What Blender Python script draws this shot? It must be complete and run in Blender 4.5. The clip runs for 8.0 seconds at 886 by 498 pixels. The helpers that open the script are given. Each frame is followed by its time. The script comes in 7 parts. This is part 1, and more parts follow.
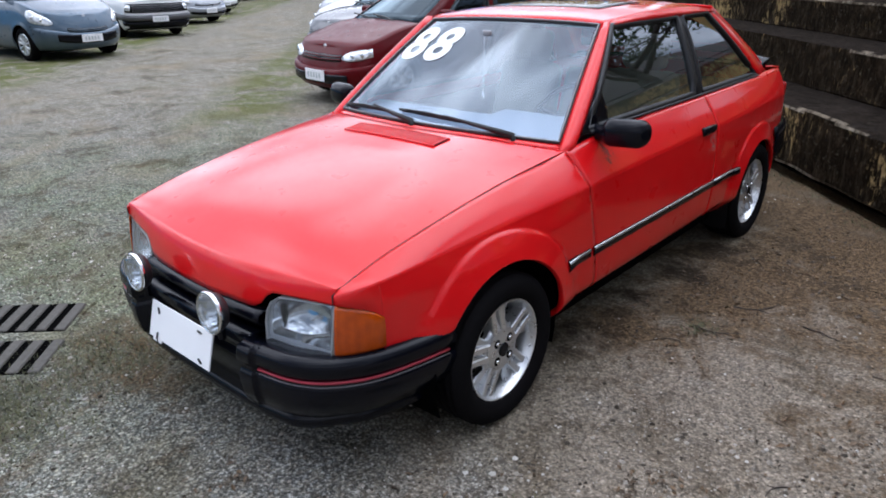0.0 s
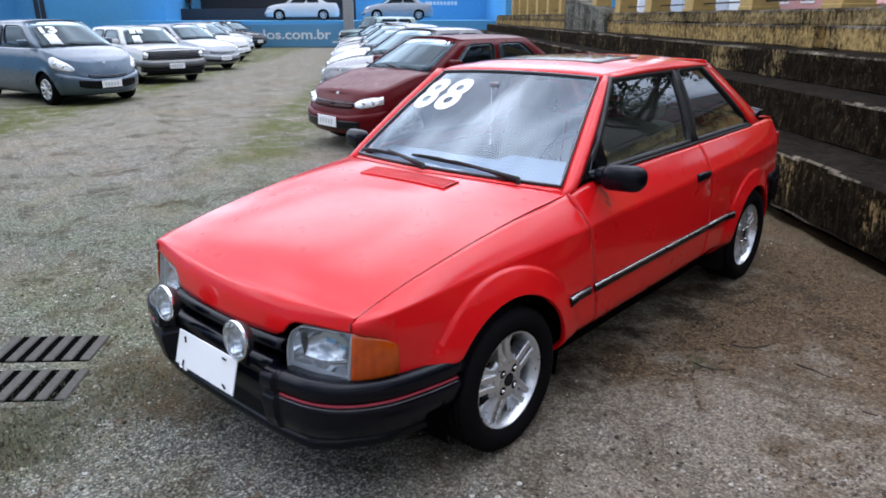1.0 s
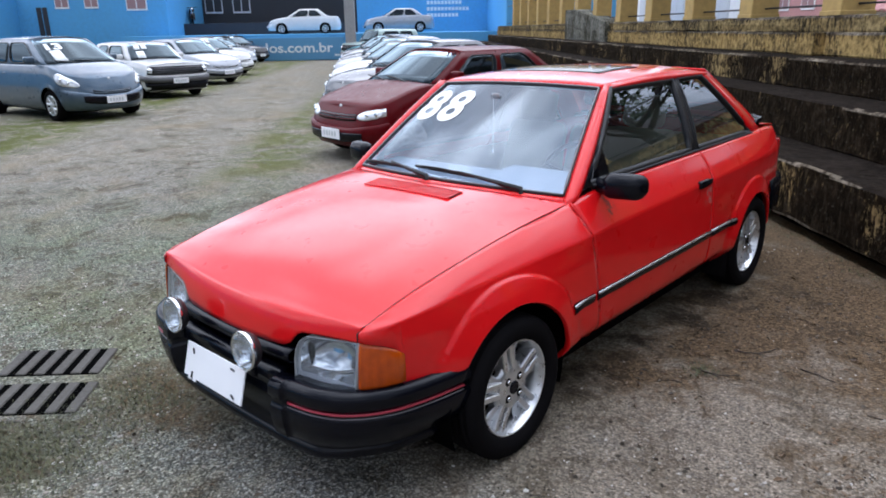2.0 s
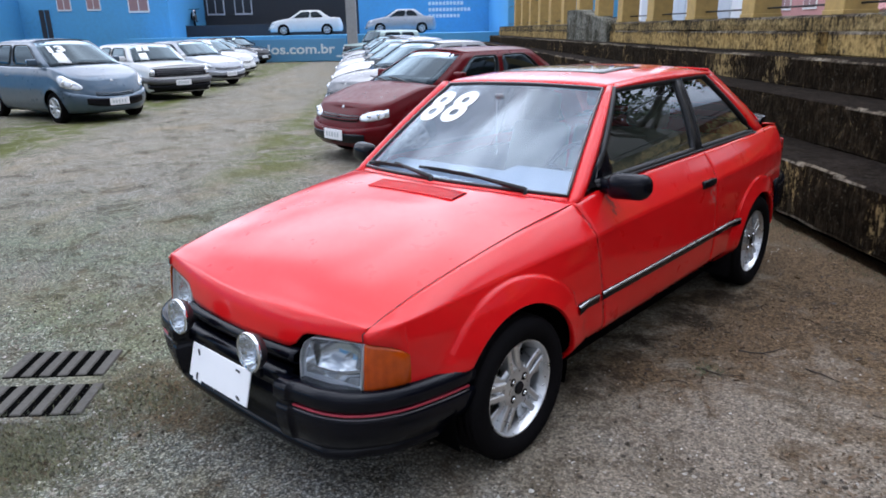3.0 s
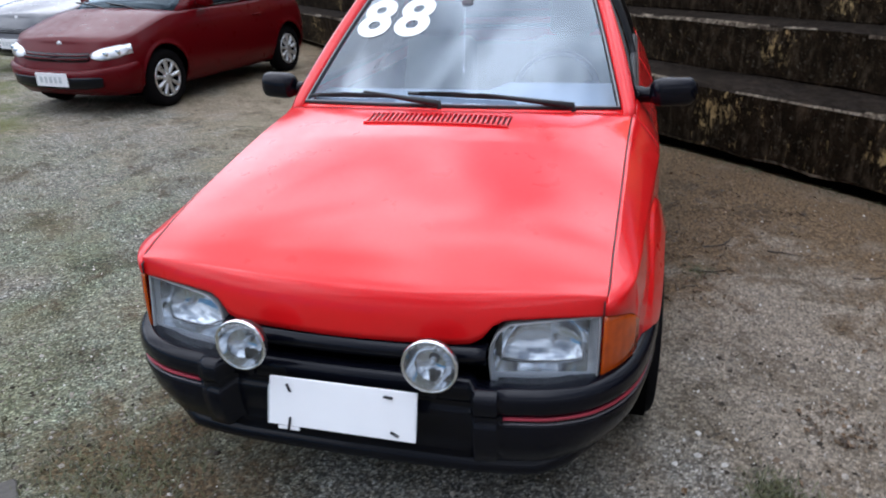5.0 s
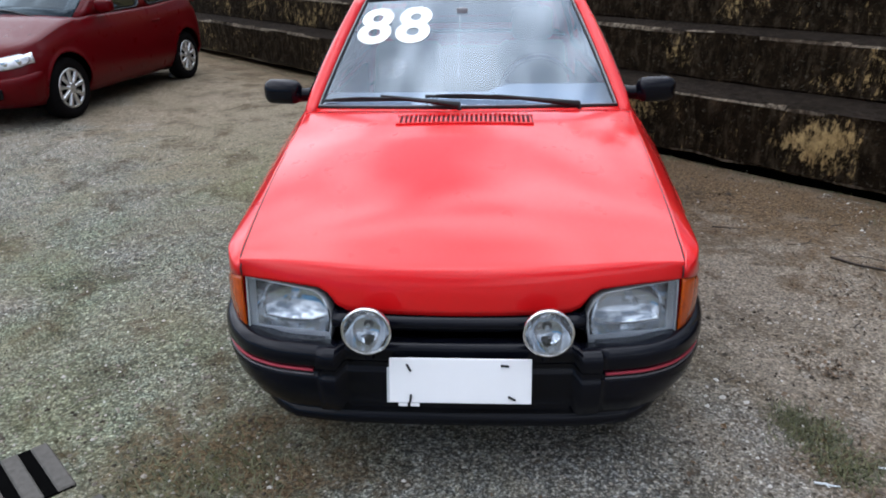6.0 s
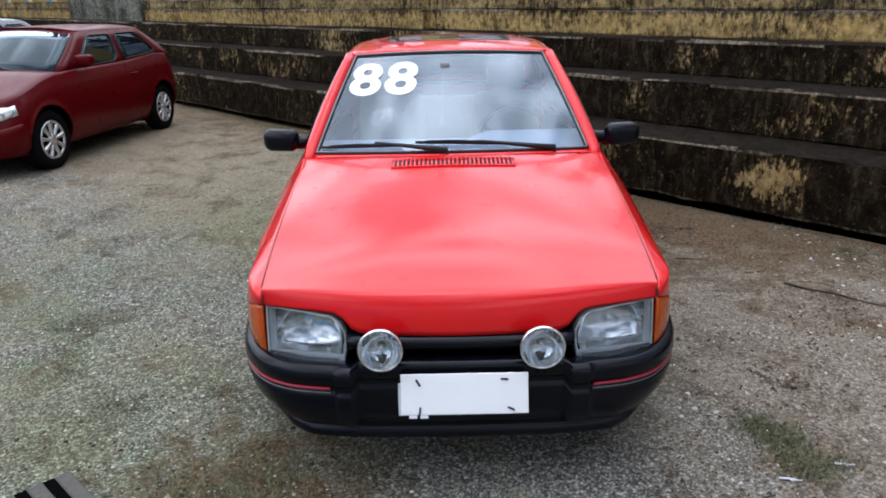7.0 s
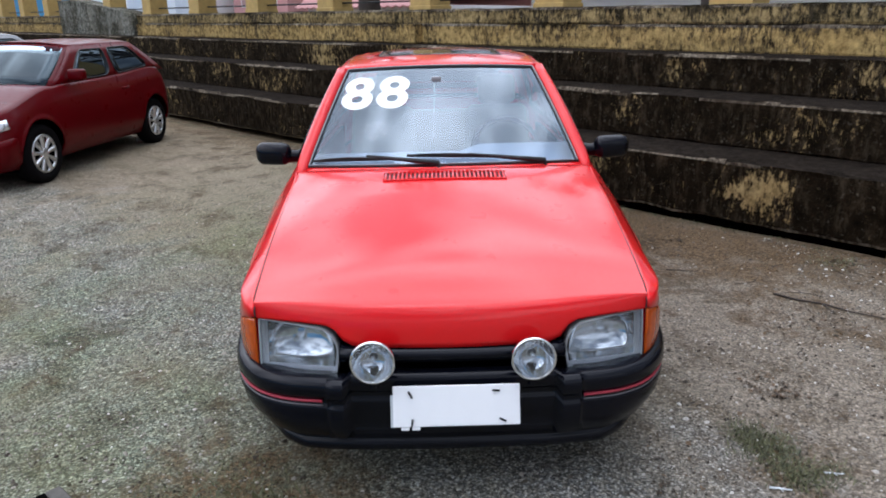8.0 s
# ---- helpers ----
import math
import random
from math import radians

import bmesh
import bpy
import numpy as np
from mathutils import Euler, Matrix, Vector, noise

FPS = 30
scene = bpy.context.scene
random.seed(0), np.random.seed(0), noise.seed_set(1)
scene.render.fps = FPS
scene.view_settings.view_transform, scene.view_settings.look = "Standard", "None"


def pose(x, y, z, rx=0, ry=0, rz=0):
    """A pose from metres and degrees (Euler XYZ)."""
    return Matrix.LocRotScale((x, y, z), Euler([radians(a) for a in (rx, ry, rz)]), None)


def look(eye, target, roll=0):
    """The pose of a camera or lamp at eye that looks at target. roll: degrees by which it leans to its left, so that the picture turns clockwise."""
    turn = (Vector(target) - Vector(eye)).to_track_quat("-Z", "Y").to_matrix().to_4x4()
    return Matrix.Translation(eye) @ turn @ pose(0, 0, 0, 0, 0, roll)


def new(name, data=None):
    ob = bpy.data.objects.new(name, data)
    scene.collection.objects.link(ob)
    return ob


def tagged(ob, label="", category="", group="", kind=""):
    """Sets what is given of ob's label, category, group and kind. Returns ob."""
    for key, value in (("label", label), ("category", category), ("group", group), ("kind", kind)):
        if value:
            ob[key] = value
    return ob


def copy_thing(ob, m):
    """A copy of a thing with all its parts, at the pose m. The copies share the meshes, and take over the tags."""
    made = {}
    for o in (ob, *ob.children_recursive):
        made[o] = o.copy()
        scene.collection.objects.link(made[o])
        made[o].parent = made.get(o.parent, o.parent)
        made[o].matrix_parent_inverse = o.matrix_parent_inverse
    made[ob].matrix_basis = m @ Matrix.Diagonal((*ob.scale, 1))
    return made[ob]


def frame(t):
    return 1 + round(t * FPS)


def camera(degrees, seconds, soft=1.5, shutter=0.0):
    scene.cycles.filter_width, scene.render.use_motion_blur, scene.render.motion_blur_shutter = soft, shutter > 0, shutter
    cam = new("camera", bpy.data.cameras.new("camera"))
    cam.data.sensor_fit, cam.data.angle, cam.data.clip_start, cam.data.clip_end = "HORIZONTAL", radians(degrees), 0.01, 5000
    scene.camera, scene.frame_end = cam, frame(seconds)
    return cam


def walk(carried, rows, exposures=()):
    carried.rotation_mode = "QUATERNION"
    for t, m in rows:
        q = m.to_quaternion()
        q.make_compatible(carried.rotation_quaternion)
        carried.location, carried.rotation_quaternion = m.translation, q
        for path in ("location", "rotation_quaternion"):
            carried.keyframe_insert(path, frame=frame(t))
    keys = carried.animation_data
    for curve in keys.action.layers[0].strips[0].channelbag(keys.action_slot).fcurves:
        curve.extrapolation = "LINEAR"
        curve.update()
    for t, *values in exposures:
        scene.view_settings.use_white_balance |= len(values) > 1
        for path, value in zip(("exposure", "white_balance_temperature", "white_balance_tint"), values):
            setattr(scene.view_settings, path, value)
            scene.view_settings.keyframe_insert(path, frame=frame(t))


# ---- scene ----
cam = camera(65.5, 8.0, soft=1.8, shutter=0.2)
PATH = [
    (0, (2.073, -0.92, 1.538), (0.823, 0.45, 0.789), -1.4),
    (0.5, (2.138, -1.005, 1.568), (0.854, 0.381, 0.913), -1.2),
    (1, (2.176, -1.058, 1.571), (0.887, 0.336, 0.942), -1.0),
    (1.5, (2.195, -1.074, 1.576), (0.9, 0.324, 0.97), -1.4),
    (3, (2.19, -1.089, 1.579), (0.882, 0.301, 0.981), -2.0),
    (3.5, (2.043, -1.07, 1.552), (0.816, 0.352, 0.865), 0.9),
    (3.7, (1.897, -1.044, 1.536), (0.735, 0.443, 0.876), 1.9),
    (4, (1.595, -1.047, 1.542), (0.521, 0.512, 0.894), 5.5),
    (4.2, (1.404, -1.071, 1.564), (0.419, 0.564, 0.968), 6.2),
    (4.5, (1.115, -1.195, 1.525), (0.33, 0.519, 0.856), 1.0),
    (4.7, (0.942, -1.265, 1.543), (0.243, 0.468, 0.832), 2.2),
    (5, (0.644, -1.322, 1.478), (0.171, 0.448, 0.677), -1.9),
    (5.2, (0.459, -1.381, 1.49), (0.081, 0.39, 0.641), -0.6),
    (6.3, (0.01, -1.713, 1.55), (-0.019, 0.142, 0.803), -2.0),
    (6.5, (-0.011, -1.777, 1.566), (-0.008, 0.095, 0.862), -1.8),
    (7, (-0.046, -1.868, 1.576), (-0.05, 0.012, 0.894), -1.2),
    (7.5, (-0.047, -1.884, 1.579), (-0.055, 0.007, 0.928), -1.7),
    (8, (-0.042, -1.885, 1.581), (-0.024, 0.007, 0.933), -1.2),
]
# the red car stands on ground that falls slightly; the path is given beside the car
SLOPE = pose(0, 0, -0.014, 0.371, -0.829, 0)
walk(cam, [(t, SLOPE @ look(eye, target, roll)) for t, eye, target, roll in PATH],
     [(0.0, 0.17, 5980, 14), (0.8, 0.21, 5950, 14), (3.0, 0.22, 5950, 14), (4.5, 0.18, 5890, 14), (5.2, 0.14, 6020, 13), (6.6, 0.14, 6090, 12), (8.0, 0.18, 6040, 13)])

# ---- light ----
world = bpy.data.worlds.new("overcast_sky")
scene.world = world
world.use_nodes = True
SUN_UP, SUN_ROUND = radians(52), radians(304)


def sky_nodes(w):
    nt = w.node_tree
    nt.nodes.clear()
    add = nt.nodes.new
    out, bg, sky = add("ShaderNodeOutputWorld"), add("ShaderNodeBackground"), add("ShaderNodeTexSky")
    sky.sky_type, sky.sun_disc = "NISHITA", False
    sky.sun_elevation, sky.sun_rotation = SUN_UP, SUN_ROUND
    sky.air_density, sky.dust_density = 1.0, 3.0
    co, noise_a, ramp, mix = add("ShaderNodeTexCoord"), add("ShaderNodeTexNoise"), add("ShaderNodeValToRGB"), add("ShaderNodeMix")
    mapping = add("ShaderNodeMapping")
    mapping.inputs["Scale"].default_value = (1.0, 1.0, 2.2)
    noise_a.inputs["Scale"].default_value, noise_a.inputs["Detail"].default_value, noise_a.inputs["Roughness"].default_value, noise_a.inputs["Distortion"].default_value = 2.6, 4.0, 0.45, 0.5
    ramp.color_ramp.elements[0].position, ramp.color_ramp.elements[0].color = 0.385, (2.5, 3.0, 3.8, 1)
    ramp.color_ramp.elements[1].position, ramp.color_ramp.elements[1].color = 0.632, (17.0, 17.6, 18.6, 1)
    mix.data_type, mix.inputs[0].default_value = "RGBA", 0.9
    link = nt.links.new
    link(co.outputs["Generated"], mapping.inputs[0])
    link(mapping.outputs[0], noise_a.inputs["Vector"])
    link(noise_a.outputs[0], ramp.inputs[0])
    link(sky.outputs[0], mix.inputs[6])
    link(ramp.outputs[0], mix.inputs[7])
    # an overcast sky is brighter overhead than at the horizon
    split, up, dim = add("ShaderNodeSeparateXYZ"), add("ShaderNodeMapRange"), add("ShaderNodeMix")
    up.inputs["From Min"].default_value, up.inputs["From Max"].default_value, up.inputs["To Min"].default_value, up.inputs["To Max"].default_value = 0.0, 1.0, 0.58, 1.46
    dim.data_type, dim.blend_type, dim.inputs[0].default_value = "RGBA", "MULTIPLY", 1.0
    link(co.outputs["Generated"], split.inputs[0])
    link(split.outputs[2], up.inputs[0])
    link(mix.outputs[2], dim.inputs[6])
    link(up.outputs[0], dim.inputs[7])
    # the cloud is thinner, and brighter, towards the sun
    dot, glow, lit = add("ShaderNodeVectorMath"), add("ShaderNodeMapRange"), add("ShaderNodeMix")
    dot.operation = "DOT_PRODUCT"
    dot.inputs[1].default_value = Vector((-9.0, 6.0, 14.0)).normalized()
    glow.interpolation_type = "SMOOTHSTEP"
    glow.inputs["From Min"].default_value, glow.inputs["From Max"].default_value, glow.inputs["To Min"].default_value, glow.inputs["To Max"].default_value = -0.1, 1.0, 0.8, 1.7
    lit.data_type, lit.blend_type, lit.inputs[0].default_value = "RGBA", "MULTIPLY", 1.0
    link(co.outputs["Generated"], dot.inputs[0])
    link(dot.outputs["Value"], glow.inputs[0])
    link(dim.outputs[2], lit.inputs[6])
    link(glow.outputs[0], lit.inputs[7])
    link(lit.outputs[2], bg.inputs[0])
    bg.inputs[1].default_value = 0.1
    link(bg.outputs[0], out.inputs[0])


sky_nodes(world)
sun = new("sun", bpy.data.lights.new("sun", "SUN"))
sun.data.energy, sun.data.angle, sun.data.color = 0.6, radians(110), (1.0, 0.97, 0.93)
sun.matrix_world = look((-9.0, 6.0, 14.0), (0, 0, 0))

# ---- materials ----
def shader(name):
    m = bpy.data.materials.new(name)
    m.use_nodes = True
    return m, m.node_tree, m.node_tree.nodes["Principled BSDF"]


def put(bsdf, **values):
    for key, value in values.items():
        bsdf.inputs[key.replace("_", " ")].default_value = value


def coords(nt, scale=(1, 1, 1), kind="Object"):
    co, mp = nt.nodes.new("ShaderNodeTexCoord"), nt.nodes.new("ShaderNodeMapping")
    mp.inputs["Scale"].default_value = scale
    nt.links.new(co.outputs[kind], mp.inputs[0])
    return mp.outputs[0]


def noise_of(nt, vec, scale, detail=4.0, rough=0.55, warp=0.0):
    n = nt.nodes.new("ShaderNodeTexNoise")
    n.inputs["Scale"].default_value, n.inputs["Detail"].default_value, n.inputs["Roughness"].default_value, n.inputs["Distortion"].default_value = scale, detail, rough, warp
    nt.links.new(vec, n.inputs["Vector"])
    return n.outputs[0]


def cells_of(nt, vec, scale, feature="F1", out=0):
    n = nt.nodes.new("ShaderNodeTexVoronoi")
    n.feature = feature
    n.inputs["Scale"].default_value = scale
    nt.links.new(vec, n.inputs["Vector"])
    return n.outputs[out]


def ramp_of(nt, fac, *stops):
    r = nt.nodes.new("ShaderNodeValToRGB")
    e = r.color_ramp.elements
    while len(e) < len(stops):
        e.new(0.5)
    for k, (pos, col) in zip(e, stops):
        k.position = pos
        k.color = (*col, 1) if not isinstance(col, (int, float)) else (col, col, col, 1)
    nt.links.new(fac, r.inputs[0])
    return r.outputs[0]


def blend(nt, fac, a, b, kind="MIX"):
    m = nt.nodes.new("ShaderNodeMix")
    m.data_type, m.blend_type = "RGBA", kind
    for slot, v in ((0, fac), (6, a), (7, b)):
        if isinstance(v, (int, float)):
            m.inputs[slot].default_value = v if slot == 0 else (v, v, v, 1)
        elif isinstance(v, tuple):
            m.inputs[slot].default_value = (*v, 1)
        else:
            nt.links.new(v, m.inputs[slot])
    return m.outputs[2]


def bump_of(nt, bsdf, height, strength, distance=0.01):
    b = nt.nodes.new("ShaderNodeBump")
    b.inputs["Strength"].default_value, b.inputs["Distance"].default_value = strength, distance
    nt.links.new(height, b.inputs["Height"])
    nt.links.new(b.outputs[0], bsdf.inputs["Normal"])


def plain(name, colour, rough=0.5, metal=0.0, vary=0.12, scale=30.0, bump=0.0, coat=0.0, gloss=0.5):
    """A surface of one colour with fine and broad variation, and a rough grain."""
    m, nt, b = shader(name)
    v = coords(nt)
    dark, light = tuple(c * (1 - vary) for c in colour), tuple(min(1, c * (1 + vary)) for c in colour)
    fine, broad = noise_of(nt, v, scale, 5), noise_of(nt, v, scale * 0.08, 3)
    nt.links.new(blend(nt, broad, ramp_of(nt, fine, (0.3, dark), (0.7, light)), light), b.inputs["Base Color"])
    nt.links.new(ramp_of(nt, fine, (0.25, max(0.02, rough * 0.82)), (0.75, min(1, rough * 1.18))), b.inputs["Roughness"])
    put(b, Metallic=metal, Coat_Weight=coat, Coat_Roughness=0.06, Specular_IOR_Level=gloss)
    if bump:
        bump_of(nt, b, fine, bump, 0.004)
    return m


def paint(name, colour, dust=(0.32, 0.3, 0.28), amount=0.1, rough=0.32, metal=0.0, scuffs=(), coat=1.0):
    """Old car paint under clear coat, with a thin uneven film of dust."""
    m, nt, b = shader(name)
    v = coords(nt)
    film = ramp_of(nt, noise_of(nt, v, 5.0, 6, 0.6), (0.35, 0.0), (0.75, amount))
    tone = ramp_of(nt, noise_of(nt, v, 1.3, 3), (0.3, tuple(c * 0.9 for c in colour)), (0.7, colour))
    colour_now = blend(nt, film, tone, dust)
    for x, y, z, size, worn in scuffs:  # rubbed spots on the panel
        gap = nt.nodes.new("ShaderNodeVectorMath")
        gap.operation = "DISTANCE"
        gap.inputs[1].default_value = (x, y, z)
        nt.links.new(v, gap.inputs[0])
        near = nt.nodes.new("ShaderNodeMapRange")
        near.inputs["From Min"].default_value, near.inputs["From Max"].default_value, near.inputs["To Min"].default_value, near.inputs["To Max"].default_value = 0.0, size, 0.35, 0.0
        nt.links.new(gap.outputs["Value"], near.inputs[0])
        spot = nt.nodes.new("ShaderNodeMath")
        spot.operation = "ADD"
        nt.links.new(near.outputs[0], spot.inputs[0])
        nt.links.new(noise_of(nt, v, 28.0, 7, 0.7), spot.inputs[1])
        colour_now = blend(nt, ramp_of(nt, spot.outputs[0], (0.7, 0.0), (0.8, 0.8)), colour_now, worn)
    nt.links.new(colour_now, b.inputs["Base Color"])
    nt.links.new(ramp_of(nt, noise_of(nt, v, 9.0, 5), (0.3, rough * 0.8), (0.7, rough * 1.25)), b.inputs["Roughness"])
    put(b, Metallic=metal, Coat_Weight=coat, Coat_IOR=1.45, Specular_IOR_Level=0.08)
    nt.links.new(ramp_of(nt, noise_of(nt, v, 14.0, 4), (0.3, 0.07), (0.8, 0.13)), b.inputs["Coat Roughness"])
    return m


def pane(name, tint, face=0.08, rough=0.015, dust_haze=0.02, sheen=(1.0, 1.0, 1.0), flutes=0.0):
    """Car glass: tinted see-through with a film of dust and painted bluish haze, and a mirror gloss that grows with the
    angle.
    """
    m, nt, b = shader(name)
    nt.nodes.remove(b)
    add = nt.nodes.new
    clear, gloss, mix, facing = add("ShaderNodeBsdfTransparent"), add("ShaderNodeBsdfGlossy"), add("ShaderNodeMixShader"), add("ShaderNodeLayerWeight")
    clear.inputs[0].default_value = (*tint, 1)
    gloss.inputs["Roughness"].default_value = rough
    gloss.inputs[0].default_value = (*sheen, 1)
    if flutes:  # pressed ribs across the glass
        wave, relief = add("ShaderNodeTexWave"), add("ShaderNodeBump")
        wave.inputs["Scale"].default_value, wave.inputs["Distortion"].default_value = flutes, 1.5
        nt.links.new(coords(nt, (1, 0, 0.15)), wave.inputs["Vector"])
        relief.inputs["Strength"].default_value, relief.inputs["Distance"].default_value = 0.7, 0.004
        nt.links.new(wave.outputs[0], relief.inputs["Height"])
        nt.links.new(relief.outputs[0], gloss.inputs["Normal"])
    facing.inputs[0].default_value = 0.5
    power, grow = add("ShaderNodeMath"), add("ShaderNodeMapRange")
    power.operation = "POWER"
    power.inputs[1].default_value = 4.0
    grow.inputs["To Min"].default_value = face
    nt.links.new(facing.outputs["Facing"], power.inputs[0])
    nt.links.new(power.outputs[0], grow.inputs[0])
    nt.links.new(grow.outputs[0], mix.inputs[0])
    dust, film, v = add("ShaderNodeBsdfDiffuse"), add("ShaderNodeMixShader"), coords(nt)
    # the film's blue paints a haze of sky onto the glass
    dust.inputs[0].default_value = (0.45, 0.54, 0.68, 1)
    nt.links.new(ramp_of(nt, noise_of(nt, v, 4.0, 6, 0.6), (0.3, dust_haze * 0.5), (0.75, dust_haze * 1.5)), film.inputs[0])
    nt.links.new(clear.outputs[0], film.inputs[1])
    nt.links.new(dust.outputs[0], film.inputs[2])
    nt.links.new(film.outputs[0], mix.inputs[1])
    nt.links.new(gloss.outputs[0], mix.inputs[2])
    nt.links.new(mix.outputs[0], nt.nodes["Material Output"].inputs[0])
    return m


RED = paint("red_paint", (0.76, 0.0065, 0.0085), amount=0.012)
DOOR_RED = paint("scuffed_red_paint", (0.76, 0.0065, 0.0085), amount=0.012, scuffs=((0.79, 2.5, 0.71, 0.1, (0.42, 0.25, 0.22)), (0.78, 1.52, 0.86, 0.1, (0.12, 0.03, 0.035))))
WINE = paint("wine_paint", (0.1, 0.0006, 0.003), amount=0.0, coat=0.2)
SLATE = paint("slate_blue_paint", (0.085, 0.13, 0.18), amount=0.1, metal=0.35)
WHITE = paint("white_paint", (0.78, 0.78, 0.77), amount=0.12)
SILVER = paint("silver_paint", (0.4, 0.42, 0.45), amount=0.1, metal=0.5)
GRAPHITE = paint("graphite_paint", (0.06, 0.065, 0.075), amount=0.1, metal=0.3)
SMOKED = paint("smoked_sunroof", (0.006, 0.0055, 0.005), amount=0.005, coat=1.0)
BLACKP = paint("black_paint", (0.012, 0.013, 0.016), amount=0.08)
CYANP = paint("turquoise_paint", (0.08, 0.34, 0.42), amount=0.1)
MINT = paint("pale_green_paint", (0.42, 0.55, 0.52), amount=0.12)
RUBBER = plain("tyre_rubber", (0.0065, 0.006, 0.0065), 0.8, vary=0.3, scale=60, bump=0.25, gloss=0.025)
TRIM = plain("black_bumper_plastic", (0.0025, 0.003, 0.006), 0.2, vary=0.2, scale=80, bump=0.05, gloss=0.22)
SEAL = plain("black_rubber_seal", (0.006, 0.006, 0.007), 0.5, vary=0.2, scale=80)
# near-black that paints deep shade into recesses, hollows and undersides
SHADE = plain("black_shade_colour", (0.0025, 0.0025, 0.0025), 0.95, vary=0.3, scale=20, gloss=0.0)
ALLOY = plain("cast_alloy", (0.66, 0.67, 0.68), 0.3, 0.85, vary=0.1, scale=40)
CHROME = plain("chrome", (0.8, 0.8, 0.8), 0.08, 1.0, vary=0.05, scale=30)
STRIP = plain("dull_metal_strip", (0.5, 0.5, 0.5), 0.3, 0.8, vary=0.05, scale=15)
SHELL = plain("dull_lamp_shell", (0.02, 0.02, 0.022), 0.4, 0.2, vary=0.1, scale=20)
BEAD = plain("grey_bead", (0.3, 0.3, 0.31), 0.45, 0.3, vary=0.1, scale=20)
FAINT = plain("dull_grey_line", (0.085, 0.075, 0.08), 0.4, vary=0.2)
STRIPE = plain("red_pinstripe", (0.36, 0.03, 0.05), 0.4, vary=0.2)
PLATE = plain("white_card", (0.94, 0.94, 0.95), 0.5, vary=0.02, scale=12)
CLOTH = plain("grey_seat_cloth", (0.22, 0.24, 0.18), 0.9, vary=0.25, scale=120, bump=0.3)
DASH = plain("grey_blue_dash", (0.36, 0.41, 0.48), 0.7, vary=0.15, scale=60, bump=0.15)
VINYL = plain("white_vinyl", (0.85, 0.88, 0.86), 0.5, vary=0.03)
FADED = plain("faded_grey_print", (0.5, 0.53, 0.54), 0.6, vary=0.25, scale=60)
GHOST = pane("worn_sticker", (0.93, 0.95, 0.96), 0.06, 0.02, 0.035)
GLASS = pane("windscreen_glass", (0.66, 0.73, 0.8), 0.135, 0.0, 0.075, (0.8, 0.91, 1.0))
SIDEGLASS = pane("side_glass", (0.5, 0.54, 0.5), 0.26, 0.0, 0.003, (0.9, 0.95, 1.0))
DARKGLASS = pane("dark_glass", (0.12, 0.14, 0.15), 0.055)


LAMP = pane("ribbed_lamp_glass", (0.86, 0.88, 0.9), 0.07, 0.05, 0.015, flutes=22.0)


def amber_lens():
    """Ribbed amber plastic: partly see-through to the bright back of the lamp, with a glossy face."""
    m = plain("amber_lens", (0.5, 0.07, 0.0003), 0.15, vary=0.3, scale=26, bump=0.12, coat=0.8, gloss=0.4)
    nt = m.node_tree
    clear, mix = nt.nodes.new("ShaderNodeBsdfTransparent"), nt.nodes.new("ShaderNodeMixShader")
    clear.inputs[0].default_value = (0.78, 0.2, 0.006, 1)
    wave = nt.nodes.new("ShaderNodeTexWave")
    wave.inputs["Scale"].default_value, wave.inputs["Distortion"].default_value = 30.0, 0.4
    nt.links.new(coords(nt, (0.6, 0.6, 0.1)), wave.inputs["Vector"])
    nt.links.new(ramp_of(nt, wave.outputs[0], (0.2, 0.16), (0.8, 0.24)), mix.inputs[0])
    nt.links.new(nt.nodes["Principled BSDF"].outputs[0], mix.inputs[1])
    nt.links.new(clear.outputs[0], mix.inputs[2])
    nt.links.new(mix.outputs[0], nt.nodes["Material Output"].inputs[0])
    return m


AMBER = amber_lens()
MIRROR = plain("lamp_reflector", (0.86, 0.87, 0.88), 0.1, 1.0, vary=0.06, scale=14)

# ---- building helpers ----
def part(name, bm, material, parent=None, label="", smooth=True, thick=0.0):
    """Links a bmesh as one mesh object, under a thing or a part."""
    me = bpy.data.meshes.new(name)
    bm.normal_update()
    bm.to_mesh(me)
    bm.free()
    for m in material if isinstance(material, (list, tuple)) else (material,):
        me.materials.append(m)
    if smooth:
        me.shade_smooth()
    ob = new(name, me)
    if parent:
        ob.parent = parent
    if label:
        ob["label"] = label
    if thick:
        s = ob.modifiers.new("thickness", "SOLIDIFY")
        s.thickness, s.offset = thick, -1.0
    return ob


def thing(name, label, category, group="", m=None):
    """An Empty at the base of a thing."""
    ob = tagged(new(name), label, category, group)
    ob.empty_display_size = 0.2
    if m is not None:
        ob.matrix_world = m
    return ob


